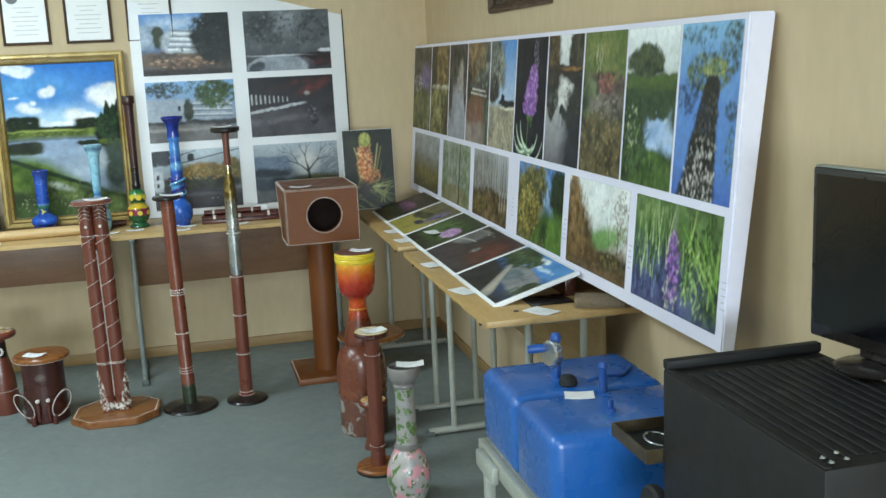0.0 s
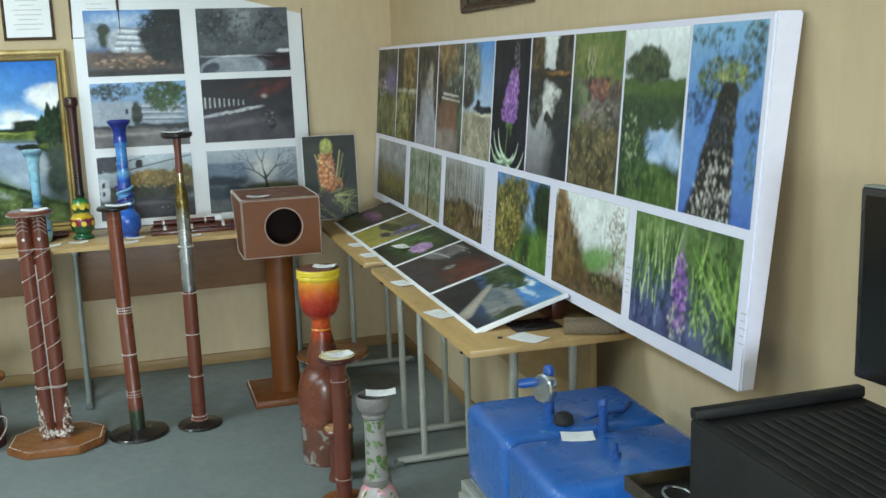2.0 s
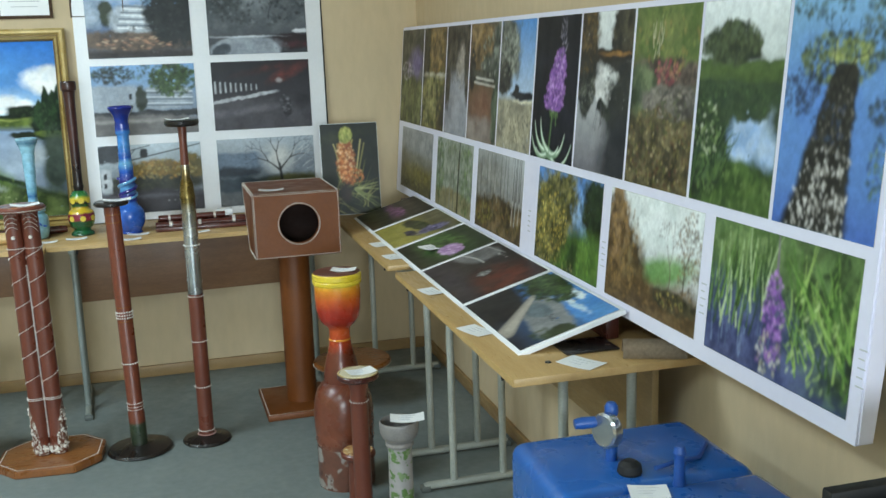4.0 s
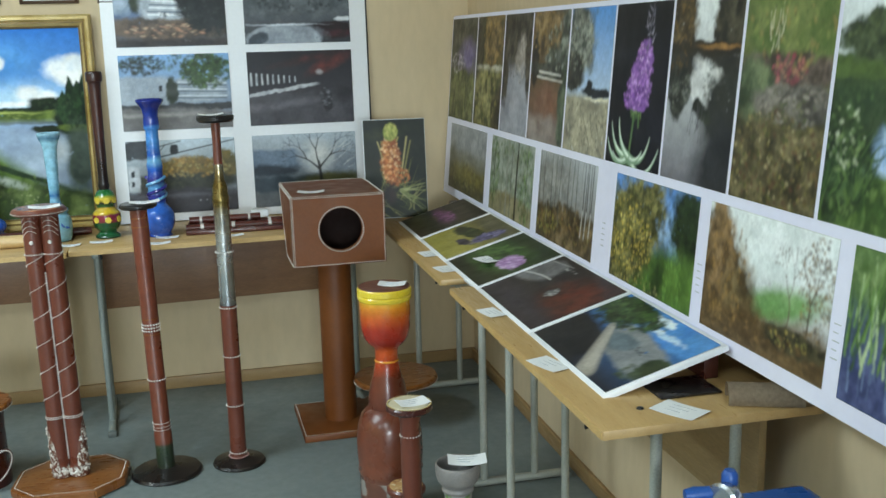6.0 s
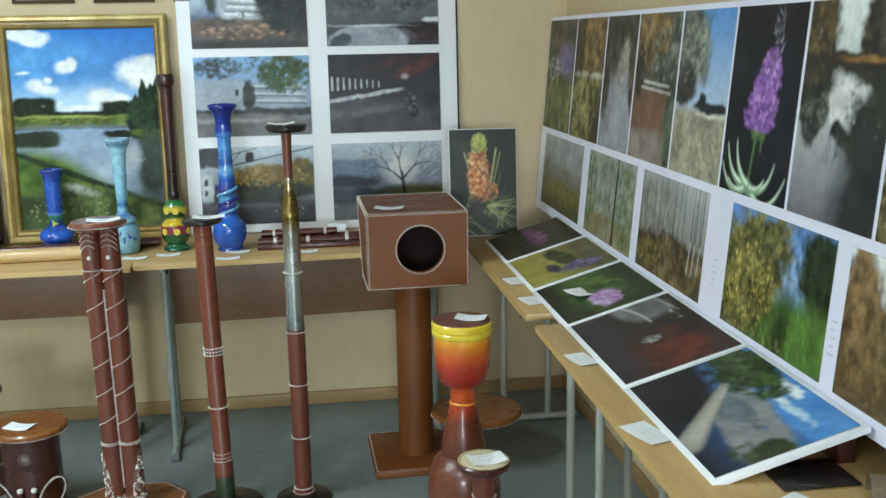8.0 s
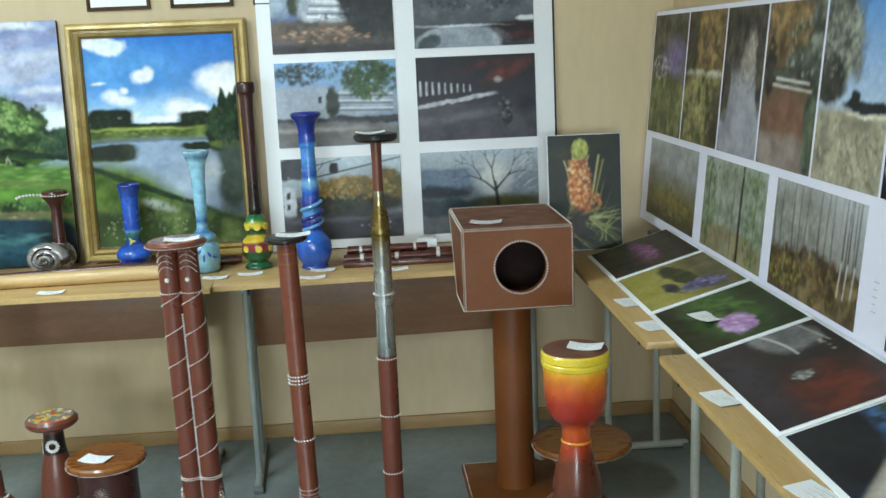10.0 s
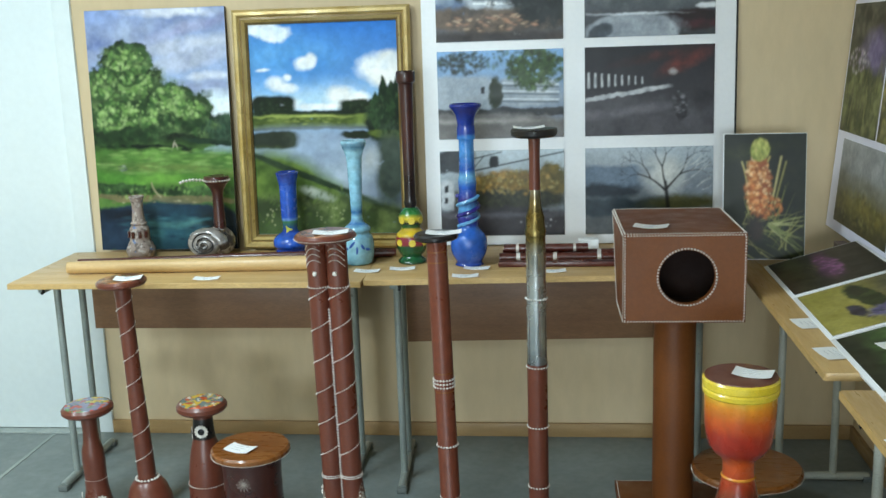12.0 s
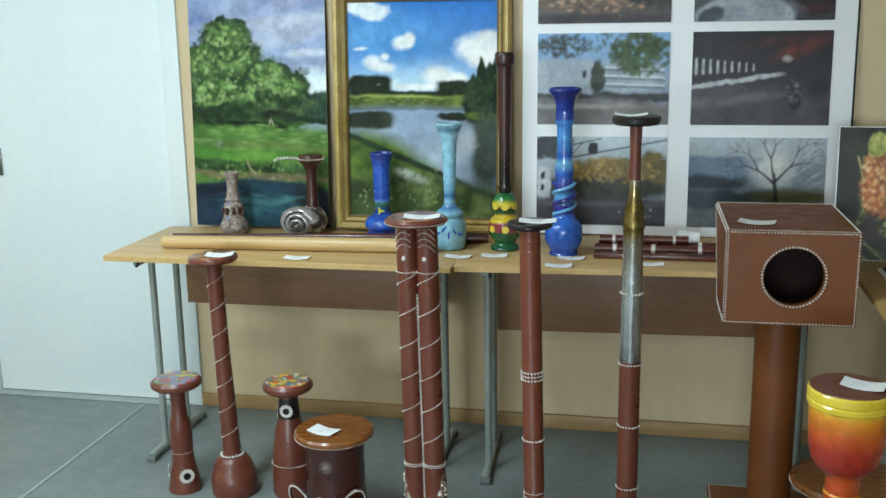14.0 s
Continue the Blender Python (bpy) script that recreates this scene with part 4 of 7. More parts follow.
# long photo display on the east wall: ten tall prints over six wide ones
LB = 3.458
long_board = empty("photo_display", "long white display board with two rows of nature photographs", "display board", pose(1.046, 0.945, 0.82, 0, 0, -90))
bm = bmesh.new()
section = ((0.0, 0.0), (0.0667, 0.775), (0.131, 0.775), (0.036, 0.0))
ends = [[bm.verts.new((x, y, z)) for y, z in section] for x in (0, LB)]
for k in range(len(section)):
    bm.faces.new((ends[0][k], ends[0][(k + 1) % 4], ends[1][(k + 1) % 4], ends[1][k]))
bm.faces.new(ends[0])
bm.faces.new(ends[1])
bmesh.ops.bevel(bm, geom=[e for e in bm.edges if abs(e.verts[0].co.x - e.verts[1].co.x) < 0.01 or e.verts[0].co.z > 0.7], offset=0.004, segments=2, affect="EDGES")
part("panel", bm, LILAC, long_board, sharp=8)
for bx in (0.25, 1.7, 3.2):
    part("batten", box(bx, 0.126, 0.72, bx + 0.05, 0.139, 0.76), BAMBOO, long_board)
TILT = math.degrees(math.atan2(0.068, 0.79))
TW, TH = 0.331, 0.437


def on_board(pic, x, z, w, h, label):
    """Hangs a print on the leaning front of the board at height z up it."""
    hang("photo", pic, w, h, 0.0012, long_board, label, pose(x, 0.068 * z / 0.79 - 0.0014, z, -TILT, 0, 0))


tops = []
q = Picture(TW, TH, "#3f4034", "#545a24", step=0.0036, depth=1.13)
q.s(0.5, 0.85, 0.7, 0.22, "#3d3d33", "#5a5a48", gr=10).s(0.7, 0.62, 0.3, 0.14, "#6c5f8c", "#8f84ad", soft=0.5, wob=0.4).s(0.5, 0.2, 0.75, 0.3, "#4f5a22", "#767a3a", gr=12, wob=0.15)
tops.append(q.dabs(60, 0.3, 0.56, 0.3, 0.1, 0.02, ("#b9a3c6", "#93899f", "#cfcacb"), 1.3).lines(40, 0, 1, 0, 0.35, 0.3, 0.008, ("#7d8440", "#8f8f54", "#45501f")))
q = Picture(TW, TH, "#55481e", "#6b6a2a", step=0.0036, depth=1.13)
q.s(0.62, 0.8, 0.4, 0.3, "#66501f", "#94752c", gr=14, wob=0.3).s(0.12, 0.75, 0.16, 0.4, "#2a281c", "#46432f", gr=12).s(0.6, 0.53, 0.5, 0.03, "#c9c5b2", "#8f8a74", soft=0.4).s(0.5, 0.25, 0.75, 0.26, "#5f6224", "#99903f", gr=12, wob=0.2).s(0.9, 0.15, 0.25, 0.2, "#3c3a26", "#55482a", gr=14)
tops.append(q.dabs(90, 0.6, 0.8, 0.35, 0.25, 0.022, ("#a8842f", "#7c6426", "#5c4c1f"), 1.4, 90, 40).dabs(70, 0.45, 0.3, 0.45, 0.25, 0.02, ("#a9a24a", "#7f8238", "#5c6428"), 1.4, 90, 40))
q = Picture(TW, TH, "#35312a", "#85868c", step=0.0036, depth=1.13)
q.s(0.5, 0.82, 0.75, 0.26, "#35312a", "#544c3c", gr=13, wob=0.2).s(0.66, 0.62, 0.17, 0.2, "#b0a69a", "#8d8478", wob=0.4, ws=8, soft=0.4).s(0.55, 0.2, 0.75, 0.34, "#a6a7ae", "#8b8c94", soft=0.2, gr=5).s(0.05, 0.5, 0.16, 0.3, "#3a342a", "#544c3c", gr=14, wob=0.3).s(0.95, 0.66, 0.14, 0.3, "#3a3328", "#5f5440", gr=14, wob=0.35)
tops.append(q.dabs(50, 0.7, 0.62, 0.16, 0.2, 0.018, ("#c9c0b4", "#9a9186", "#7d7468"), 1.4).dabs(40, 0.3, 0.52, 0.3, 0.05, 0.014, ("#4a443a", "#8d857a"), 1.5, 0, 30))
q = Picture(TW, TH, "#6a5a34", "#6f5442", step=0.0036, depth=1.13)
q.s(0.75, 0.78, 0.45, 0.25, "#55594a", "#7d8270", gr=12, wob=0.3).s(0.35, 0.87, 0.4, 0.2, "#7a5f2c", "#9a7a3a", gr=13, wob=0.3).s(0.12, 0.62, 0.1, 0.2, "#26221c", "#3c3428", gr=12).s(0.5, 0.55, 0.5, 0.06, "#3a3a30", "#5c5c4c", gr=14).s(0.55, 0.3, 0.4, 0.14, "#7d543c", "#8f6a50", soft=0.5).s(0.5, 0.06, 0.7, 0.13, "#8a7a70", "#a3968c", gr=8, soft=0.3).s(0.95, 0.25, 0.14, 0.3, "#3d4a34", "#5c6a4c", gr=14)
tops.append(q.line(0.25, 0.54, 0.85, 0.52, 0.012, 0.01, "#dcd8cc").line(0.2, 0.5, 0.9, 0.475, 0.012, 0.008, "#d3cfc2").dabs(80, 0.35, 0.85, 0.4, 0.18, 0.022, ("#a58440", "#86692c", "#5c4a24"), 1.4).dabs(60, 0.75, 0.75, 0.3, 0.2, 0.02, ("#9aa394", "#5c6a54", "#3c4434"), 1.4))
q = Picture(TW, TH, "#4f96d6", "#dde2e0", step=0.0033, depth=1.13)
q.s(0.18, 0.78, 0.5, 0.28, "#6a7062", "#9a9c8a", gr=12, wob=0.25).s(0.1, 0.55, 0.3, 0.14, "#3c3a30", "#5c5848", gr=12).s(0.5, 0.16, 0.8, 0.24, "#b5ad90", "#8a8470", pw=5, wob=0.05, gr=9).s(0.75, 0.43, 0.35, 0.03, "#24262a", "#34363a", wob=0.1).s(0.56, 0.46, 0.06, 0.05, "#2a2c2c", pw=4, wob=0.1).s(0.8, 0.385, 0.4, 0.012, "#e2dcc0", "#cfc6a4", wob=0.1)
tops.append(q.dabs(160, 0.2, 0.78, 0.36, 0.22, 0.018, ("#55594a", "#7f8474", "#a3a692", "#44463a"), 1.4).dabs(150, 0.5, 0.16, 0.5, 0.2, 0.012, ("#77705f", "#4c463a", "#dcd4b8", "#a89e80"), 1.8, 60, 40, True).lines(14, 0.3, 1, 0.02, 0.3, 0.12, 0.008, ("#4a463c", "#6a6454"), -50, 15))
q = Picture(TW, TH, "#18171c", "#14131a", depth=1.13)
q.s(0.3, 0.68, 0.5, 0.05, "#2e2e34", "#222228", soft=0.7).s(0.95, 0.35, 0.3, 0.35, "#23222c", "#191820", soft=0.6)
q.line(0.44, 0.0, 0.5, 0.4, 0.018, 0.016, "#5f7d46").line(0.58, 0.25, 0.56, 0.4, 0.012, 0.012, "#6a8a4e")
for x1, y1, b in ((0.08, 0.25, 0.2), (0.02, 0.14, 0.25), (0.14, 0.06, 0.2), (0.8, 0.19, -0.25), (0.96, 0.13, -0.3), (0.68, 0.1, -0.2), (0.22, 0.28, 0.15)):
    q.line(0.44, 0.06, x1, y1, 0.036, 0.008, "#86a682", b).line(0.44, 0.065, x1, y1 + 0.012, 0.016, 0.006, "#d6e4d0", b)
q.dabs(70, 0.52, 0.36, 0.12, 0.06, 0.016, ("#6f8f4e", "#8aa860", "#45602f"), 2.0, 80, 40)
for fx, fy, fr, fh, n in ((0.5, 0.42, 0.24, 0.07, 90), (0.53, 0.5, 0.22, 0.08, 130), (0.56, 0.59, 0.19, 0.08, 120), (0.59, 0.67, 0.15, 0.07, 90), (0.61, 0.74, 0.1, 0.05, 50)):
    q.s(fx, fy, fr * 0.8, fh, "#74448f", "#9a68b4", wob=0.3, ws=14).dabs(n, fx, fy, fr, fh, 0.016, ("#9a5cba", "#b47ccc", "#d4a8e0", "#7a42a0", "#c08ad4", "#5c3478"), 1.3)
q.dabs(30, 0.55, 0.57, 0.17, 0.16, 0.01, ("#f0d8f4", "#e4c4ec"), 1.2)
tops.append(q.lines(26, 0.6, 0.7, 0.72, 0.96, 0.06, 0.008, ("#8a8490", "#b5adb8", "#6a6474"), 90, 80, 0.2).line(0.62, 0.7, 0.68, 1.0, 0.008, 0.005, "#77707c"))
q = Picture(TW, TH, "#dfe3e0", "#77747a", depth=1.13)
q.s(0.12, 0.85, 0.26, 0.32, "#4a3c1e", "#77602c", wob=0.2, ws=8, gr=12).s(0.86, 0.87, 0.24, 0.15, "#3a3626", "#544e34", wob=0.25, ws=10, gr=14).s(0.5, 0.73, 0.8, 0.05, "#4a3f26", "#332c1c", wob=0.2, gr=14).s(0.75, 0.745, 0.3, 0.014, "#b98a3c", "#8a6428", soft=0.4)
q.s(0.5, 0.6, 0.8, 0.1, "#2e2d28", "#3f3d34", pw=4, wob=0.1).s(0.52, 0.54, 0.2, 0.15, "#dcdcd8", "#c3c2be", wob=0.25, ws=7, soft=0.15).s(0.7, 0.58, 0.16, 0.07, "#cfcfca", "#aeada8", wob=0.3, ws=9).s(0.92, 0.4, 0.3, 0.2, "#2f302a", "#3f4036", wob=0.2, soft=0.2).s(0.88, 0.12, 0.36, 0.26, "#2c2d30", "#393a3c", wob=0.15, soft=0.4)
q.s(0.18, 0.48, 0.15, 0.13, "#2a2b24", "#4a4c3e", wob=0.3, ws=11, gr=18).s(0.54, 0.4, 0.16, 0.05, "#262a1f", "#424838", wob=0.3, ws=10, rot=20)
tops.append(q.dabs(90, 0.18, 0.5, 0.16, 0.12, 0.014, ("#1f211a", "#3c3f32", "#55584a", "#8a8c80"), 1.4).dabs(40, 0.7, 0.55, 0.2, 0.09, 0.013, ("#3a3c34", "#55564e"), 1.6, 0, 30).dabs(90, 0.12, 0.86, 0.22, 0.28, 0.02, ("#5c4a22", "#8a6c30", "#3a2e18"), 1.5).lines(16, 0.35, 0.6, 0.2, 0.34, 0.1, 0.006, ("#5f5d60",), 90, 10))
q = Picture(TW, TH, "#6c7a3e", "#5a4a2a", depth=1.13)
q.s(0.6, 0.85, 0.7, 0.2, "#5c7230", "#808a48", gr=9).s(0.5, 0.62, 0.6, 0.1, "#6a5a48", "#877060", gr=10).s(0.15, 0.5, 0.3, 0.2, "#4f6236", "#6f7d4c", gr=10).s(0.7, 0.48, 0.5, 0.09, "#6f685a", "#8a8274", gr=10).s(0.5, 0.18, 0.75, 0.25, "#544c28", "#776a38", gr=12)
q.dabs(70, 0.55, 0.64, 0.2, 0.07, 0.016, ("#a34a56", "#b5606a", "#8a4450", "#c08a6a"), 1.4).dabs(120, 0.6, 0.85, 0.55, 0.2, 0.018, ("#6f8438", "#93984c", "#55682c", "#a08a4a"), 1.6, 90, 50).dabs(130, 0.65, 0.48, 0.4, 0.1, 0.014, ("#8f877a", "#5c5648", "#a89e90", "#6a6e48"), 1.8, 0, 40)
tops.append(q.dabs(420, 0.5, 0.2, 0.6, 0.25, 0.015, ("#7a7034", "#5c5026", "#9a8c4c", "#77583a", "#4a4824", "#b5a878", "#66402f", "#55602c"), 1.4).lines(10, 0.3, 0.5, 0.7, 0.85, 0.12, 0.007, ("#b9b49a", "#d0c8a8"), 90, 15))
q = Picture(TW, TH, "#e6ecec", "#3f6024", depth=1.13)
q.s(0.5, 0.42, 0.8, 0.28, "#33452e", "#475836", pw=6, wob=0.03).s(0.5, 0.66, 0.8, 0.05, "#4c622c", "#627a36", pw=4, gr=7).s(0.4, 0.77, 0.36, 0.09, "#2c3a24", "#4c5c38", wob=0.25, ws=9, gr=14).s(0.42, 0.85, 0.2, 0.06, "#2f3f26", "#55643e", wob=0.3, ws=10, gr=14).s(0.5, 0.55, 0.7, 0.06, "#33492c", "#4a6038", soft=0.5)
q.s(0.66, 0.36, 0.3, 0.15, "#8fb0d6", "#bdd0e4", wob=0.12, ws=5, rot=-32, soft=0.25, pw=1.5).s(0.92, 0.28, 0.12, 0.12, "#b4cae2", "#8fb0d6", soft=0.4).s(0.55, 0.5, 0.4, 0.07, "#34482e", "#4a5c3a", wob=0.3, ws=9).s(0.5, 0.08, 0.8, 0.17, "#364f20", "#54702c", wob=0.15, ws=8, gr=9).s(0.12, 0.28, 0.3, 0.26, "#2f4a22", "#4f6e30", wob=0.25, ws=10, gr=14)
q.dabs(180, 0.4, 0.79, 0.34, 0.1, 0.018, ("#2c3a22", "#46552f", "#66744a", "#54603c"), 1.3).dabs(130, 0.5, 0.53, 0.55, 0.06, 0.015, ("#2f4428", "#4f683a", "#3c5430"), 1.4, 90, 40)
tops.append(q.lines(46, 0.0, 0.45, 0.05, 0.3, 0.2, 0.009, ("#34502a", "#4a682f", "#22381c", "#5f7a3c"), 70, 40, 0.2).dabs(60, 0.15, 0.36, 0.2, 0.14, 0.014, ("#a9b48c", "#6f8a4c", "#8aa060", "#c9cfb0"), 1.5).dabs(160, 0.6, 0.08, 0.5, 0.12, 0.016, ("#48662a", "#667f36", "#33501c", "#77904a"), 2.0, 80, 40))
q = Picture(TW, TH, "#86bada", "#4a72be", depth=1.13)
q.s(0.5, 0.5, 0.7, 0.3, "#6496d4", "#5686cc", soft=0.8, gr=5)
q.dabs(330, 0.5, 0.72, 0.36, 0.11, 0.017, ("#33402a", "#55663a", "#7f8c48", "#24301f", "#8a9a5c"), 1.5).dabs(130, 0.86, 0.86, 0.16, 0.14, 0.017, ("#2c382c", "#4a5c44", "#66765c"), 1.5).dabs(60, 0.3, 0.94, 0.3, 0.06, 0.015, ("#3a4a40", "#5c7064"), 1.5).dabs(110, 0.16, 0.58, 0.2, 0.1, 0.015, ("#2f4060", "#44586c", "#38485a"), 1.5).dabs(50, 0.92, 0.52, 0.1, 0.05, 0.014, ("#33445c", "#4c5c54"), 1.5).dabs(60, 0.95, 0.3, 0.08, 0.14, 0.014, ("#4c6a5c", "#6f8a54", "#3a5070"), 1.5).dabs(90, 0.6, 0.74, 0.2, 0.06, 0.014, ("#97a44c", "#b4b866", "#7a8a3c"), 1.4)
for k in range(24):
    t = k / 23
    q.s(0.58 - 0.16 * t, 0.66 - 0.68 * t, 0.11 + 0.2 * t, 0.05, "#26261f", "#3c3a30", pw=3, wob=0.06, gr=8)
for k in range(9):
    ty = 0.02 + 0.07 * k
    cx, rx = 0.58 - 0.16 * (0.66 - ty) / 0.68, 0.11 + 0.2 * (0.66 - ty) / 0.68
    pale = ("#efebe4", "#d3cfc6", "#a39f96", "#2a2822", "#1c1b17") if k < 5 else ("#8a867a", "#55534a", "#2a2922", "#1c1b17", "#3c3a30")
    q.dabs(95 - 6 * k, cx, ty, rx * 1.02, 0.05, 0.011, pale, 1.9, 105, 45)
tops.append(q.dabs(40, 0.5, 0.45, 0.2, 0.1, 0.012, ("#3a4a6a", "#2f3f5c", "#44586c"), 1.6).branch(0.58, 0.62, 60, 0.12, 0.009, "#24241e", 3, 40).branch(0.56, 0.6, 125, 0.12, 0.009, "#24241e", 3, 40))
TALL_AT = (0.012, 0.423, 0.795, 1.117, 1.473, 1.815, 2.163, 2.496, 2.822, 3.142, 3.446)
for i, q in enumerate(tops):
    on_board(q, TALL_AT[i] + 0.006, 0.338, TALL_AT[i + 1] - TALL_AT[i] - 0.012, 0.424, "tall glossy nature photograph")
LW, LH = 0.478, 0.272
lows = []
q = Picture(0.49, LH, "#a9abab", "#4c4826", step=0.0033, depth=1.13)
lows.append(q.s(0.5, 0.8, 0.8, 0.25, "#a5a7a8", "#8d9090", soft=0.4).s(0.5, 0.52, 0.7, 0.1, "#77776c", "#8a897a", soft=0.5).s(0.6, 0.25, 0.6, 0.2, "#66602a", "#857a3a", gr=9, soft=0.4).s(0.5, 0.05, 0.7, 0.14, "#45412a", "#5c5634", gr=9, soft=0.4).dabs(90, 0.5, 0.25, 0.5, 0.2, 0.03, ("#7c7438", "#57522a", "#8f8850"), 2.0, 0, 30))
q = Picture(0.49, LH, "#a3a99e", "#8a8468", step=0.0033, depth=1.13)
q.s(0.5, 0.55, 0.8, 0.4, "#77826c", "#a0a698", gr=9).s(0.5, 0.1, 0.7, 0.2, "#857c56", "#9a9270", gr=9)
for x, wd, c in ((0.1, 0.02, "#4a5a3a"), (0.3, 0.016, "#77786a"), (0.42, 0.03, "#8f8d84"), (0.52, 0.02, "#6a675c"), (0.64, 0.045, "#2a221a"), (0.86, 0.018, "#55603f")):
    q.line(x, 0.02, x + 0.01, 1.0, wd, wd * 0.8, c, 0.01)
lows.append(q.dabs(120, 0.1, 0.55, 0.14, 0.45, 0.03, ("#4f7030", "#6f8d4a", "#3a5524"), 1.6, 90, 40).dabs(120, 0.85, 0.5, 0.16, 0.5, 0.03, ("#55783a", "#7f9a58", "#3f5c2a"), 1.6, 90, 40).dabs(60, 0.5, 0.9, 0.4, 0.1, 0.03, ("#5c7040", "#8f9a78"), 1.5))
q = Picture(0.5, LH, "#b9bdbe", "#5a4a2c", step=0.003, depth=1.13)
q.s(0.25, 0.7, 0.4, 0.35, "#7d7c74", "#9c9b94", soft=0.5, gr=8).s(0.5, 0.2, 0.8, 0.26, "#66542f", "#80693a", gr=10)
for k in range(13):
    x = 0.03 + 0.075 * k
    q.line(x, 0.4 - 0.2 * (k % 3 == 2), x + 0.01 * (k % 3 - 1), 1.0, 0.012 + 0.006 * (k % 2), 0.009, ("#4a463c", "#66635a", "#94928c", "#55524a")[k % 4], 0.02)
for x in (0.8, 0.86, 0.93):
    q.line(x, 0.2, x + 0.015, 0.5, 0.016, 0.014, "#c4c3bc").line(x + 0.015, 0.5, x + 0.02, 1.0, 0.016, 0.01, "#3c3a34")
lows.append(q.dabs(150, 0.45, 0.2, 0.5, 0.2, 0.026, ("#6a5a2c", "#8a7c3a", "#4f4422", "#94703c"), 1.6, 0, 40).dabs(60, 0.2, 0.2, 0.2, 0.14, 0.024, ("#a39a3c", "#7c7a30"), 1.4))
q = Picture(LW, LH, "#5f95d2", "#34501a", depth=1.13)
q.s(0.55, 0.8, 0.5, 0.3, "#82aede", "#5f95d6", soft=0.6, gr=5).s(0.5, 0.6, 0.4, 0.12, "#a9c6e0", "#8cb2da", soft=0.8).s(0.72, 0.02, 0.6, 0.42, "#44661f", "#5f822a", soft=0.15, gr=7, wob=0.1)
q.s(0.02, 0.3, 0.7, 0.5, "#5f6020", "#857f28", rot=-28, wob=0.14, ws=9, gr=12, pw=2.4).s(1.0, 0.66, 0.3, 0.34, "#1c2f18", "#2f4620", rot=20, wob=0.14, ws=10, gr=12).s(0.86, 0.16, 0.24, 0.3, "#4a6c22", "#64882e", soft=0.4, gr=7).s(0.62, 0.16, 0.07, 0.28, "#24361a", "#34501f", soft=0.6, rot=12)
lows.append(q.dabs(420, 0.22, 0.42, 0.3, 0.4, 0.018, ("#8a8422", "#b09a26", "#6a661c", "#c9ae2e", "#55581c"), 1.4, 60, 60).dabs(80, 0.26, 0.42, 0.26, 0.3, 0.018, ("#e4c838", "#dcbc4a", "#f0dc70"), 1.3).dabs(130, 0.92, 0.68, 0.15, 0.24, 0.018, ("#24381a", "#36501f", "#2c4420"), 1.4).dabs(120, 0.3, 0.05, 0.4, 0.1, 0.018, ("#3a3a16", "#24260f", "#6f6a2a", "#a8a060"), 1.5).dabs(50, 0.78, 0.2, 0.12, 0.25, 0.02, ("#5f8a2c", "#77a03a"), 2.0, 100, 20))
q = Picture(LW, LH, "#e9eded", "#5a4524", depth=1.13)
q.s(0.5, 0.8, 0.7, 0.4, "#e6ebe8", "#d6deda", soft=0.5, gr=5).s(0.62, 0.4, 0.34, 0.12, "#6f9a54", "#93b47a", rot=-14, soft=0.4, gr=6).s(0.12, 0.42, 0.2, 0.62, "#6f5426", "#94733a", wob=0.16, ws=8, gr=10, pw=1.6).s(0.32, 0.35, 0.12, 0.32, "#77602c", "#8f783c", wob=0.2, ws=9, gr=10, soft=0.3).s(0.4, 0.05, 0.8, 0.26, "#5a4624", "#77603a", gr=9, soft=0.3).s(0.78, 0.2, 0.25, 0.1, "#37351d", "#57502a", gr=14)
q.branch(0.72, 0.3, 93, 0.2, 0.012, "#6a5a4a", 5, 26).branch(0.86, 0.3, 88, 0.2, 0.016, "#4a3c2c", 5, 28)
lows.append(q.dabs(230, 0.9, 0.62, 0.13, 0.36, 0.017, ("#5c4824", "#3a2f1a", "#7a6030", "#8f7034"), 1.4).dabs(150, 0.2, 0.5, 0.2, 0.4, 0.022, ("#8a6a30", "#6a5024", "#a3803c"), 1.6, 90, 30).dabs(160, 0.45, 0.1, 0.5, 0.14, 0.02, ("#6a5228", "#4c3a1c", "#86693a"), 2.2, 0, 25).dabs(30, 0.75, 0.2, 0.15, 0.06, 0.016, ("#b5a044", "#8f8a3c"), 1.4))
q = Picture(LW, LH, "#56783a", "#434e78", depth=1.13)
q.s(0.85, 0.6, 0.34, 0.6, "#35541f", "#5f8430", gr=12, wob=0.15).s(0.3, 0.15, 0.5, 0.36, "#3c4670", "#66709c", soft=0.5, gr=7).s(0.25, 0.85, 0.4, 0.2, "#4f6c30", "#7f985a", soft=0.5, gr=9)
q.lines(60, 0.0, 0.45, 0.2, 0.6, 0.5, 0.014, ("#6f9440", "#93b06c", "#466828", "#b4c890", "#2f4c20"), 86, 16, 0.08).lines(80, 0.6, 1.0, 0.1, 0.7, 0.4, 0.014, ("#55802c", "#7fa840", "#33541c", "#9cba5c"), 110, 40, 0.15).lines(30, 0.05, 0.5, 0.05, 0.3, 0.25, 0.01, ("#7f93b4", "#33406c", "#5f7090"), 88, 10)
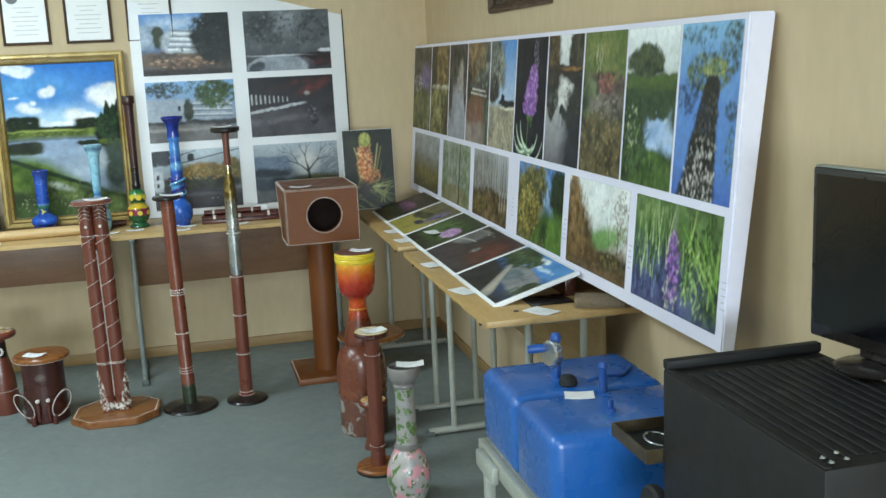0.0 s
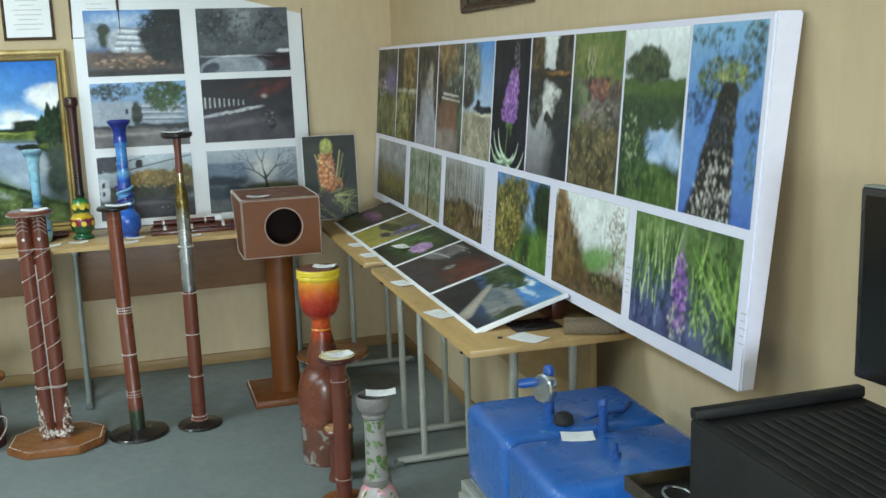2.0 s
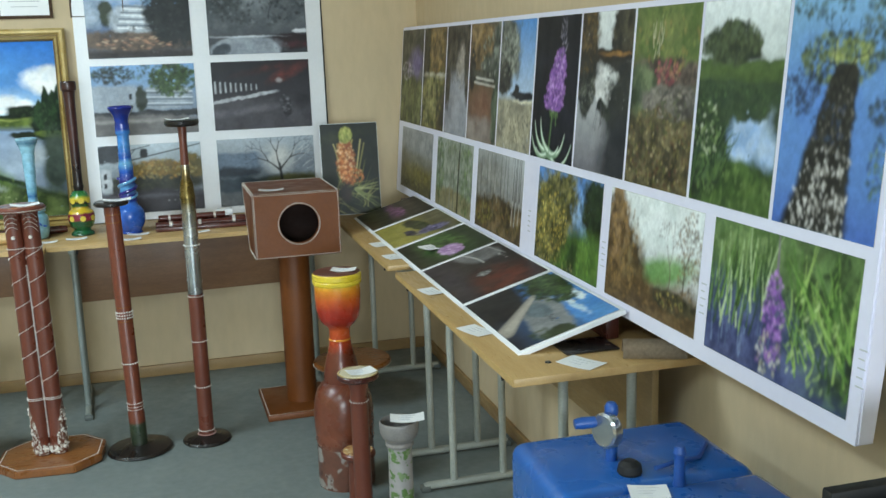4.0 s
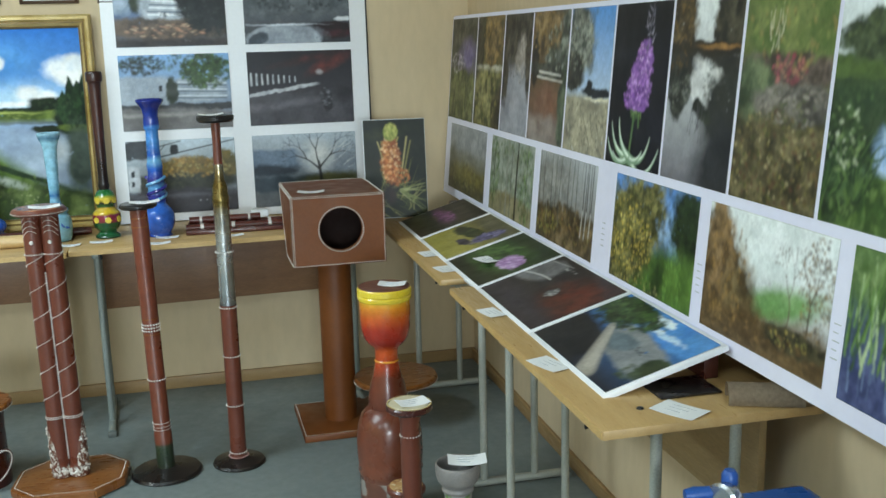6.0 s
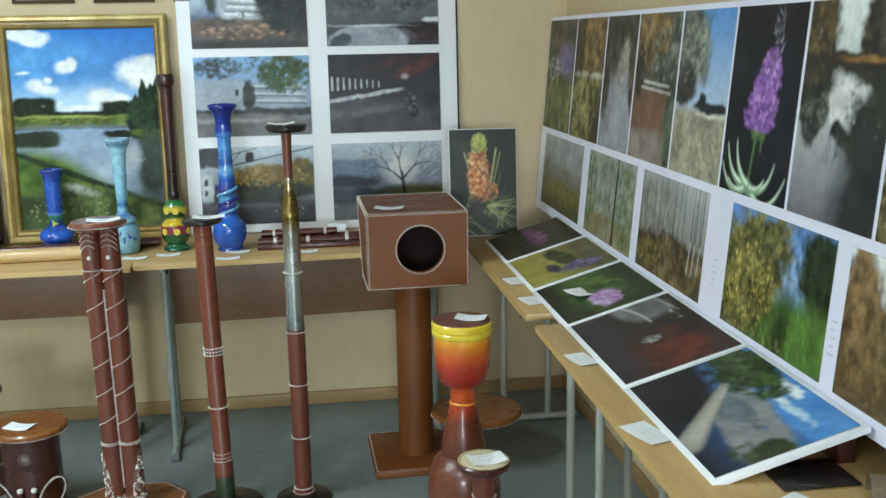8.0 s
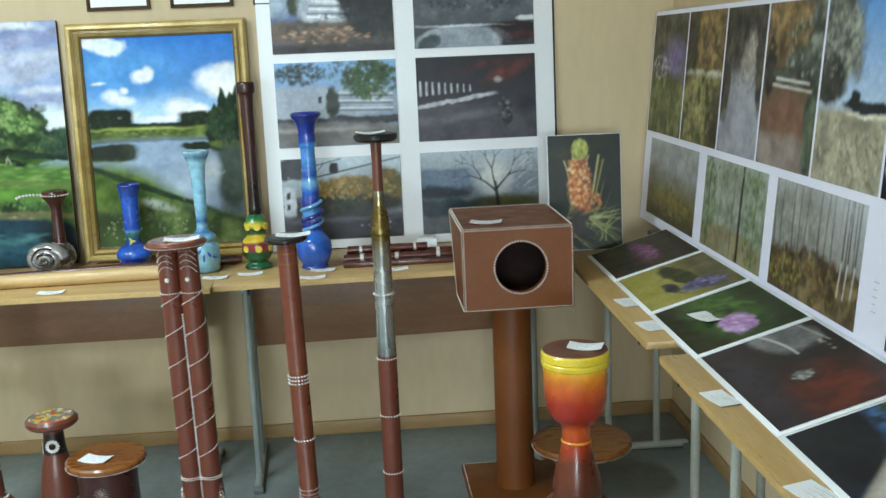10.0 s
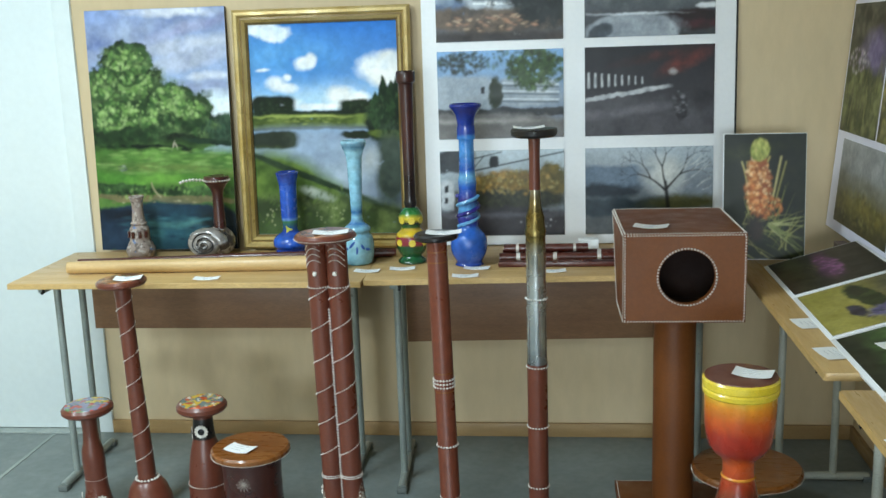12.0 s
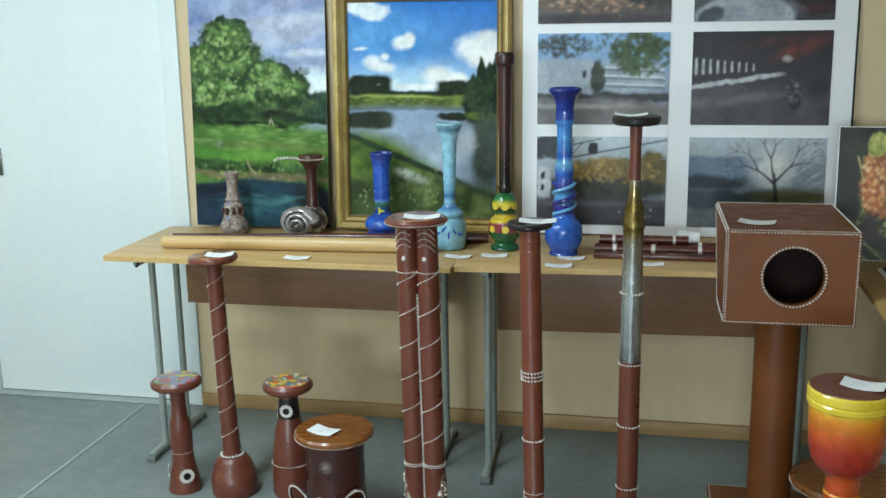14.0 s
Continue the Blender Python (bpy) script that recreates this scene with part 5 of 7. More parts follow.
lows.append(q.line(0.5, 0.75, 0.49, 1.0, 0.018, 0.01, "#8a7a8c").dabs(250, 0.5, 0.44, 0.075, 0.32, 0.022, ("#8a4fae", "#a870c4", "#c795d8", "#6c3890"), 1.2).dabs(60, 0.49, 0.16, 0.09, 0.15, 0.02, ("#c9c4a0", "#9a70ae", "#dcd8c4", "#55643c"), 1.6, 90, 30).dabs(40, 0.75, 0.35, 0.2, 0.3, 0.018, ("#c4d890", "#a9c470"), 2.2, 60, 40))
for i, q in enumerate(lows):
    on_board(q, (0.09, 0.727, 1.29, 1.914, 2.437, 2.95)[i], 0.036, (0.56, 0.502, 0.488, 0.472, 0.468, 0.474)[i], 0.28, "wide glossy nature photograph")
for x0 in (1.85, 2.411, 2.927, 3.447):
    bm = bmesh.new()
    for k in range(5):
        box(-0.01, -0.0012, k * 0.016, 0.01 - 0.005 * (k % 2), -0.0002, 0.0025 + k * 0.016, bm=bm)
    part("caption", bm, FAINT, long_board, "small printed caption", pose(x0, 0.068 * 0.1 / 0.79, 0.10, -TILT, 0, 0))

# photographs lying aslant on the desks along the east wall
SLOPE = math.degrees(math.atan2(0.083, 0.285))
slant = []
SW, S1, SH = 0.487, 0.393, 0.298
q = Picture(S1, SH, "#35332e", "#383630", depth=1.15)
slant.append((0.53, q.s(0.5, 0.2, 0.6, 0.14, "#4a4a36", "#38382c", soft=0.5).s(0.45, 0.52, 0.34, 0.1, "#5c3458", "#77456f", soft=0.5, wob=0.3).dabs(90, 0.45, 0.54, 0.32, 0.11, 0.03, ("#8a4a84", "#a568a0", "#66386a"), 1.6, 10, 40).lines(8, 0.3, 0.8, 0.3, 0.4, 0.2, 0.008, ("#6f6a3c",), 20, 20).dabs(6, 0.5, 0.55, 0.3, 0.08, 0.014, ("#d9b4dc",), 1.2)))
q = Picture(S1, SH, "#6f6a3c", "#a39a3c", depth=1.15)
slant.append((0.13, q.s(0.5, 0.85, 0.7, 0.18, "#5f5c40", "#777052", soft=0.4).s(0.4, 0.25, 0.7, 0.24, "#a39a38", "#b0a64c", soft=0.3, gr=6).s(0.4, 0.55, 0.34, 0.12, "#2f3a20", "#4a5a2c", wob=0.25, rot=-8).s(0.2, 0.5, 0.12, 0.07, "#262c20", "#333a26", wob=0.2).s(0.75, 0.66, 0.12, 0.26, "#55507a", "#77709a", wob=0.3).dabs(80, 0.75, 0.62, 0.14, 0.28, 0.03, ("#4a4468", "#7f78a4", "#a39cc0", "#35324a"), 1.3).s(0.62, 0.36, 0.14, 0.08, "#2f2c3c", "#48445c", wob=0.25)))
q = Picture(S1, SH, "#33432a", "#2c3822", depth=1.15)
slant.append((-0.27, q.s(0.4, 0.5, 0.5, 0.3, "#3c5c28", "#567a3a", soft=0.4, gr=7).dabs(70, 0.35, 0.5, 0.35, 0.3, 0.045, ("#4a6c30", "#2c4420", "#6a8c48", "#24361a"), 2.0, 30, 50).s(0.7, 0.5, 0.2, 0.15, "#a87cb4", "#c79fd0", wob=0.25, ws=8).dabs(60, 0.7, 0.5, 0.18, 0.13, 0.03, ("#c9a0d2", "#9a6aa8", "#e4cce8"), 1.8, 10, 30).s(0.5, 0.05, 0.7, 0.1, "#1f281a", "#2f3a26", soft=0.4)))
q = Picture(SW, SH, "#3a3434", "#38333a", depth=1.15)
slant.append((-0.665, q.s(0.8, 0.55, 0.26, 0.34, "#7a3c2c", "#55302a", soft=0.6, gr=6).s(0.1, 0.66, 0.2, 0.25, "#8a8888", "#6a6868", pw=3, rot=-14, wob=0.1, gr=6).line(0.0, 0.52, 0.34, 0.62, 0.02, 0.014, "#c4c2be", 0.05).line(0.02, 0.86, 0.3, 0.92, 0.016, 0.01, "#a5a39e").dabs(16, 0.32, 0.86, 0.1, 0.03, 0.016, ("#dcdcd8", "#8a8884"), 1.4).s(0.56, 0.5, 0.05, 0.1, "#4a4848", "#6a6868", wob=0.3).dabs(26, 0.57, 0.5, 0.05, 0.1, 0.022, ("#c9c8c4", "#55504e", "#8d8c88"), 1.4).s(0.4, 0.15, 0.6, 0.16, "#46404a", "#38333a", soft=0.4, gr=6)))
q = Picture(SW, SH, "#4a92d4", "#2a2c34", depth=1.15)
q.s(0.75, 0.85, 0.5, 0.18, "#5aa0dc", "#4890d4", gr=5).s(0.52, 0.9, 0.12, 0.06, "#f0f4f6", "#c9dcea", wob=0.3, ws=9).s(0.68, 0.78, 0.18, 0.04, "#e4eef4", "#a9cce8", wob=0.3, ws=9, soft=0.3).s(0.72, 0.47, 0.36, 0.2, "#9a9c9c", "#848a8c", pw=3, wob=0.08, rot=10, gr=6).s(0.55, 0.48, 0.14, 0.12, "#66757c", "#77868c", wob=0.1).s(0.96, 0.45, 0.1, 0.16, "#34422a", "#4a5638", wob=0.3)
q.s(0.2, 0.82, 0.34, 0.2, "#34482a", "#46603a", wob=0.25, ws=8, gr=9).dabs(150, 0.25, 0.78, 0.3, 0.2, 0.035, ("#2c3f20", "#4a6a30", "#6a8a48", "#20301a"), 1.5).dabs(60, 0.2, 0.6, 0.24, 0.1, 0.03, ("#26321e", "#3a4a2c", "#1c2618"), 1.5)
q.s(0.05, 0.2, 0.5, 0.34, "#26282f", "#30333a", pw=4, wob=0.04, gr=5, rot=8).line(0.3, 0.58, 0.72, 0.0, 0.05, 0.13, "#aaa396").line(0.34, 0.56, 0.66, 0.1, 0.03, 0.06, "#b8b2a6").s(0.3, 0.02, 0.3, 0.2, "#25272e", "#2e3138", pw=3, wob=0.05, gr=5, rot=32).dabs(14, 0.72, 0.5, 0.1, 0.05, 0.016, ("#3f474c", "#55606a"), 1.8, 8, 8).dabs(40, 0.9, 0.28, 0.1, 0.1, 0.03, ("#4a5a38", "#34422a", "#66745a"), 1.4)
slant.append((-1.155, q))
for y, q in slant:
    t = empty("mounted_photograph", "colour photograph on white foam board lying aslant on the desk", "photograph", pose(0.752, y, 0.7635, -90 + SLOPE, 0, -90), "slanted photographs")
    part("foam_mount", box(0, 0, 0, q.w, 0.012, SH, 0.001), FOAM, t)
    hang("photo", q, q.w - 0.022, SH - 0.022, 0.002, t, at=pose(0.011, -0.002, 0.011))
    part("prop", box(q.w * 0.3, 0.012, SH - 0.06, q.w * 0.7, 0.02, SH - 0.02), FOAM, t)
# added supports, coloured dark to stand for the shade under the slanted prints
for y0, y1 in ((-0.60, 0.68), (-1.60, -0.63)):
    tagged(solid("support_block", box(1.005, y0, 0.76, 1.04, y1, 0.815, 0.003), DARKBROWN, "long added strip, dark for the shade under the slanted photographs", "strip"), group="support strips")
# dark sheet added on the desk for the shade beneath the front print
tagged(solid("dark_folder", box(0.86, -1.69, 0.7615, 1.0, -1.58, 0.766, 0.001), BLACK, "thin dark sheet added for the shade under a photograph", "folder"))

# pine-shoot photograph standing in the corner
PNW, PNH = 0.262, 0.385
q = Picture(PNW, PNH, "#2c3324", "#3a3f22", depth=1.35, step=0.0023)
q.s(0.7, 0.6, 0.5, 0.4, "#232a1c", "#343a26", gr=6, soft=0.4).s(0.2, 0.85, 0.4, 0.05, "#4a522c", "#3a4224", soft=0.6, rot=-8).lines(40, 0.2, 0.8, 0.05, 0.3, 0.32, 0.009, ("#6f7434", "#94904a", "#4f5a28", "#a8a464"), 50, 100, 0.1)
q.lines(14, 0.55, 0.6, 0.25, 0.3, 0.36, 0.008, ("#b4b47c", "#8a9054"), -15, 30, 0.05).line(0.22, 0.78, 0.3, 0.45, 0.012, 0.012, "#c4b878", 0.05).line(0.28, 0.78, 0.34, 0.5, 0.012, 0.012, "#a89c5c").line(0.7, 0.82, 0.58, 0.4, 0.014, 0.012, "#c4b87c").line(0.76, 0.78, 0.62, 0.42, 0.012, 0.012, "#9c9454").line(0.56, 0.82, 0.46, 0.66, 0.014, 0.012, "#b4a45c")
q.s(0.42, 0.6, 0.15, 0.24, "#a86424", "#c98a44", wob=0.25, ws=12, gr=9).dabs(230, 0.42, 0.6, 0.16, 0.25, 0.018, ("#d98f3c", "#eebc78", "#b0641f", "#f4d8a8", "#8a4a18"), 1.3).dabs(110, 0.52, 0.42, 0.22, 0.09, 0.018, ("#d98f3c", "#f0c48a", "#b8681f", "#8a4a18"), 1.3)
q.s(0.44, 0.88, 0.1, 0.08, "#8a963c", "#b4b456", wob=0.25).dabs(50, 0.44, 0.88, 0.1, 0.08, 0.016, ("#b4b85c", "#7f8c38", "#d0c874"), 2.0, 90, 30).s(0.4, 0.25, 0.1, 0.1, "#3a2a1c", "#4c3824", soft=0.4)
pine = empty("mounted_photograph", "close-up photograph of an orange pine shoot standing on the desk", "photograph", pose(0.640, 0.645, 0.7625, -6, 0, -4.0), "standing photographs")
part("foam_mount", box(0, 0, 0, PNW, 0.008, PNH + 0.03, 0.001), FOAM, pine)
hang("photo", q, PNW - 0.004, PNH + 0.026, 0.002, pine, at=pose(0.002, -0.002, 0.002))
part("easel_back", box(PNW * 0.4, 0.008, 0.02, PNW * 0.6, 0.016, 0.30), KRAFT, pine)


# ---- small cards ----
CARDS = "white price cards"


def card(x, y, z, turn=0.0, w=0.075, d=0.05, curl=0.004, rx=0.0, ry=0.0):
    """A paper card, a little curled, with lines of print."""
    bm = bmesh.new()
    n = 6
    rows = [[bm.verts.new((-w / 2 + w * i / n, s * d / 2, lift + curl * (2 * i / n - 1) ** 2)) for i in range(n + 1)] for lift in (0.0, 0.0006) for s in (-1, 1)]
    lo, hi, up_lo, up_hi = rows
    for i in range(n):
        bm.faces.new((up_lo[i], up_lo[i + 1], up_hi[i + 1], up_hi[i]))
        bm.faces.new((lo[i], hi[i], hi[i + 1], lo[i + 1]))
        bm.faces.new((lo[i], lo[i + 1], up_lo[i + 1], up_lo[i]))
        bm.faces.new((hi[i], up_hi[i], up_hi[i + 1], hi[i + 1]))
    bm.faces.new((lo[0], up_lo[0], up_hi[0], hi[0]))
    bm.faces.new((lo[n], hi[n], up_hi[n], up_lo[n]))
    t = solid("price_card", bm, PAPER, "small white paper card with printed lines", "card", pose(x, y, z, rx, ry, turn), CARDS)
    bm = bmesh.new()
    for k in range(3):
        box(-w * 0.28, d * (0.26 - 0.22 * k), 0.0004, w * (0.28 - 0.1 * k), d * (0.28 - 0.22 * k), 0.0009 + curl * 0.3, bm=bm)
    part("print", bm, FAINT, t)
    return t


for x, y, tn in ((-1.056, 0.43, 3), (-1.56, 0.655, 8), (-0.535, 0.52, -3), (-0.42, 0.55, 5), (-0.2, 0.44, 2), (-0.17, 0.55, -6), (0.08, 0.50, 3), (-1.20, 0.76, 4)):
    card(x, y, 0.7608, tn, 0.085, 0.045)
for x, y, tn, w, d in ((0.87, -1.755, -60, 0.10, 0.07), (0.722, -1.40, -72, 0.105, 0.062), (0.722, -0.93, -78, 0.09, 0.055), (0.728, -0.37, -80, 0.09, 0.055), (0.73, -0.12, -82, 0.09, 0.055)):
    card(x, y, 0.7608, tn, w, d, 0.002)
card(0.85, -0.45, 0.7995, -70, 0.085, 0.06, 0.003, 0, 0)
tagged(solid("dark_knot", lathe([(0, 0), (0.008, 0), (0.007, 0.003), (0, 0.004)], 10), BLACK, "small dark screw cap on the desk", "cap", pose(0.80, -1.72, 0.7603)))
bm = bmesh.new()
pts = [(0.032 * math.cos(radians(a)), 0, 0.01 + 0.03 * math.sin(radians(a))) for a in range(-18, 205, 12)]
va = [bm.verts.new((p[0], 0, p[2])) for p in pts]
vb = [bm.verts.new((p[0], 0.15, p[2])) for p in pts]
for i in range(len(pts) - 1):
    bm.faces.new((va[i], va[i + 1], vb[i + 1], vb[i]))
bmesh.ops.solidify(bm, geom=list(bm.faces), thickness=0.0025)
solid("paper_roll", bm, KRAFT, "half-open roll of brown cardboard on the desk edge", "paper roll", pose(0.985, -1.735, 0.7615, 0, 0, -112))


# ---- vases on the desks along the north wall ----
TZ = 0.7605


def vase(name, label, m, profile, material, segs=40, extra=()):
    t = empty(name, label, "vase", m)
    part("body", lathe(smooth_profile(profile), segs), material, t)
    for nm, bm, mt, lb in extra:
        part(nm, bm, mt, t, lb)
    return t


def star(n, r0, r1, th=0.002):
    """A flat rosette of n petals in the x-z plane facing -y."""
    bm = bmesh.new()
    pts = []
    for i in range(2 * n):
        r, a = (r1 if i % 2 == 0 else r0), math.pi * i / n
        pts.append((r * math.cos(a), r * math.sin(a)))
    f0 = [bm.verts.new((x, -th, z)) for x, z in pts]
    f1 = [bm.verts.new((x, 0, z)) for x, z in pts]
    bm.faces.new(f0)
    for i in range(2 * n):
        j = (i + 1) % (2 * n)
        bm.faces.new((f0[i], f1[i], f1[j], f0[j]))
    return bm


bm = bmesh.new()
for a in (-0.9, -0.25, 0.4, 1.0):
    join(bm, box(-0.006, -0.006, 0.0, 0.006, 0.004, 0.024, 0.002), pose(0.037 * math.sin(a), -0.037 * math.cos(a), 0.075, 0, 0, math.degrees(a)))
vase("clay_vase", "rough grey-brown clay bottle vase with carved windows", pose(-1.425, 0.79, TZ), ((0.0, 0.0), (0.038, 0.0), (0.05, 0.012), (0.052, 0.03), (0.042, 0.052), (0.036, 0.07), (0.035, 0.105), (0.026, 0.118), (0.03, 0.126), (0.024, 0.135), (0.02, 0.17), (0.021, 0.205), (0.027, 0.222), (0.02, 0.224), (0.012, 0.2)),
     PEBBLE, extra=(("carved_window", bm, DARKBROWN, "dark carved openings"),))

# coiled shell bottle: spiral body, dark neck, beaded rim
t = empty("shell_vase", "dark bottle vase with a coiled silver shell body", "vase", pose(-1.16, 0.80, TZ))
bm = bmesh.new()
pts, rs = [], []
for i in range(70):
    a = radians(i * 13.5)
    k = 1 - i / 78
    pts.append((0.055 * k * math.cos(a) - 0.008, -0.03 - 0.0006 * i, 0.052 + 0.038 * k * math.sin(a)))
    rs.append(0.022 * k + 0.003)
for off in (0.35, 1.1):
    part("coil_line", tube([(x * (1 - 0.1 * off), y - r * math.cos(off - 0.7) - 0.0006, z + r * 0.5 * (off - 0.7)) for (x, y, z), r in zip(pts[4:], rs[4:])], [r * 0.13 for r in rs[4:]], 6), EYE_BLACK, t, "dark line along the coil")
part("coil", tube(pts, rs, 14), SILVERSHELL, t, "coiled silver and black shell")
part("shell_belly", lathe(smooth_profile(((0.0, 0.0), (0.04, 0.0), (0.062, 0.02), (0.07, 0.05), (0.055, 0.085), (0.03, 0.1), (0.0, 0.104))), 32), SPIRAL, t, at=pose(0.012, 0.02, 0))
part("neck", lathe(smooth_profile(((0.026, 0.07), (0.022, 0.11), (0.019, 0.2), (0.022, 0.235), (0.033, 0.255), (0.044, 0.268), (0.046, 0.285), (0.036, 0.29), (0.0, 0.282))), 28), DARKBROWN, t, at=pose(0.03, 0.02, 0))
part("bead_rim", beads(ring_points(0.046, 0.275, 40, 0.03, 0.02), 0.0045, 0.0105), BEAD, t, "white beads round the rim")
part("bead_arm", beads([(-0.012, 0.0, 0.277), (-0.05, -0.012, 0.281), (-0.085, -0.018, 0.276), (-0.098, -0.018, 0.268)], 0.007, 0.012), BEAD, t, "row of white shells jutting from the rim")

vase("blue_vase", "small cobalt blue bottle vase with a yellow leaf", pose(-0.862, 0.80, TZ), ((0.0, 0.0), (0.05, 0.0), (0.058, 0.012), (0.054, 0.026), (0.063, 0.038), (0.062, 0.058), (0.046, 0.076), (0.031, 0.086), (0.026, 0.1), (0.029, 0.13), (0.03, 0.2), (0.031, 0.25), (0.038, 0.285), (0.041, 0.3), (0.033, 0.302), (0.026, 0.28)), BLUE1,
     extra=(("leaf_motif", star(3, 0.006, 0.017), paint("yellow_green_enamel", "#a9b23a", "#c2bf4a", 30, 0.3), "yellow-green leaf"),)).children[1].matrix_basis = pose(0, -0.0285, 0.098, 0, 0, 0)
vase("light_blue_vase", "tall pale sky-blue painted vase", pose(-0.585, 0.645, TZ), ((0.0, 0.0), (0.04, 0.0), (0.05, 0.015), (0.055, 0.05), (0.052, 0.09), (0.04, 0.108), (0.046, 0.118), (0.042, 0.13), (0.024, 0.145), (0.019, 0.165), (0.0195, 0.2), (0.0235, 0.3), (0.0275, 0.37), (0.04, 0.405), (0.044, 0.42), (0.036, 0.424), (0.028, 0.4)), BLUELIGHT,
     extra=[("leaf_motif", lathe([(0, 0), (0.0075, 0), (0.006, 0.0015), (0, 0.0018)], 12, m=pose(0.0535 * math.sin(a), -0.0535 * math.cos(a), z, 90, 0, 0) @ Matrix.Rotation(a * 2.6 + 6 * (z - 0.06) - 0.3, 4, "Z") @ Matrix.Diagonal((0.7, 2.1, 1, 1))), BLUEDARK, "dark blue painted leaf") for a, z in ((-0.5, 0.06), (-0.2, 0.075), (0.1, 0.055), (0.4, 0.07), (0.7, 0.058))])
t = vase("folk_vase", "bright green, yellow and red folk vase with a long dark neck", pose(-0.401, 0.66, TZ), ((0.0, 0.0), (0.044, 0.0), (0.046, 0.01), (0.034, 0.022), (0.046, 0.04), (0.055, 0.07), (0.05, 0.1), (0.034, 0.118), (0.04, 0.14), (0.041, 0.16), (0.03, 0.182), (0.018, 0.192), (0.0, 0.196)), MATRYOSHKA)
part("neck", lathe(smooth_profile(((0.018, 0.0), (0.022, 0.02), (0.019, 0.04), (0.02, 0.2), (0.022, 0.36), (0.025, 0.415), (0.031, 0.425), (0.031, 0.455), (0.025, 0.458), (0.02, 0.43))), 28), MATNECK, t, "long dark brown wooden neck", pose(0, 0, 0.19))
for zz, rr in ((0.075, 0.0545), (0.15, 0.0405)):
    for a in (-40, 10, 60):
        part("eye_spot", star(9, 0.011, 0.013), paint("yellow_enamel", "#d8bc34", "#e2cc50", 20, 0.3), t, at=pose(rr * math.sin(radians(a)), -rr * math.cos(radians(a)), zz, 0, 0, a))
vase("tall_blue_vase", "tall royal blue vase with twisted neck stripes", pose(-0.2, 0.615, TZ), ((0.0, 0.0), (0.046, 0.0), (0.044, 0.012), (0.058, 0.04), (0.062, 0.07), (0.056, 0.1), (0.036, 0.125), (0.033, 0.14), (0.037, 0.165), (0.032, 0.19), (0.034, 0.22), (0.029, 0.25), (0.031, 0.28), (0.028, 0.3), (0.026, 0.33), (0.025, 0.42), (0.03, 0.425), (0.03, 0.465), (0.028, 0.47), (0.034, 0.5), (0.05, 0.525), (0.053, 0.535), (0.044, 0.538), (0.024, 0.5)), BLUE4,
     extra=(("twist_band", tube(helix_points(0.035, 0.135, 0.235, 1.4, 0.6), 0.007, 8), paint("violet_blue_enamel", "#241c6c", "#33308c", 30, 0.25, coat=0.4), "dark twisted band"), ("twist_band", tube(helix_points(0.035, 0.135, 0.235, 1.4, 3.6), 0.006, 8), paint("pale_blue_enamel", "#5c9ed4", "#79b4de", 30, 0.25, coat=0.4), "pale twisted band")))

# long turned wood pieces lying on the desks
p0, p1 = Vector((-1.575, 0.515, TZ + 0.0225)), Vector((-0.62, 0.56, TZ + 0.0245))
solid("wooden_log", tube([p0.lerp(p1, s) for s in (0, 0.003, 0.2, 0.5, 0.8, 0.997, 1)], [0.018, 0.021, 0.0225, 0.0235, 0.0245, 0.0245, 0.021], 24), BAMBOO, "long smooth pale peeled log lying on the desk", "log")
p0, p1 = Vector((-1.61, 0.665, TZ + 0.0105)), Vector((-0.47, 0.745, TZ + 0.0165))
solid("wooden_pipe", tube([p0.lerp(p1, s) for s in (0, 0.3, 0.5, 0.98, 1)], [0.009, 0.0105, 0.0135, 0.0165, 0.013], 16), CHERRY, "long dark cherry-wood pipe lying on the desk", "pipe")


def flute(x0, y0, x1, y1, z, r):
    t = empty("wooden_flute", "dark red wooden flute with pale bands", "flute", pose(0, 0, 0), "stacked flutes")
    a, b = Vector((x0, y0, z)), Vector((x1, y1, z))
    t.matrix_basis = Matrix.Translation(a)
    part("tube", tube([Vector((0, 0, 0)), b - a], r, 14), CHERRY, t)
    for s in (0.16, 0.47, 0.84):
        part("pale_band", tube([(b - a) * (s - 0.016), (b - a) * (s + 0.016)], r + 0.0008, 14), BEAD if s != 0.5 else CHROME, t, "pale wrapped band")
    return t


flute(-0.09, 0.69, 0.30, 0.70, TZ + 0.016, 0.016)
flute(-0.10, 0.65, 0.30, 0.655, TZ + 0.015, 0.015)
flute(-0.085, 0.67, 0.20, 0.677, TZ + 0.0425, 0.014)
solid("wooden_block", box(-0.10, 0.56, TZ, 0.36, 0.60, TZ + 0.018, 0.004), CHERRY, "dark red wooden slat lying on the desk", "slat")
solid("white_box", box(0.17, 0.76, TZ, 0.24, 0.80, TZ + 0.05, 0.002), PAPER, "small white paper box on the desk", "box")


# ---- stands and stools on the floor ----
def disc(r, z0, z1, round_=0.004):
    return [(0.0, z0), (r - round_, z0), (r, z0 + round_), (r, z1 - round_), (r - round_, z1), (0.0, z1)]


def rosette(parent, x, y, z, turn, r=0.022):
    e = part("eye_rosette", star(14, r * 0.78, r), BEAD, parent, "white rosette", pose(x, y, z, 0, 0, turn))
    part("eye_centre", lathe([(0.0, 0.0), (r * 0.45, 0.0), (r * 0.45, 0.003), (0.0, 0.005)], 18), EYE_BLACK, e, "black centre", pose(0, -0.001, 0, 90, 0, 0))


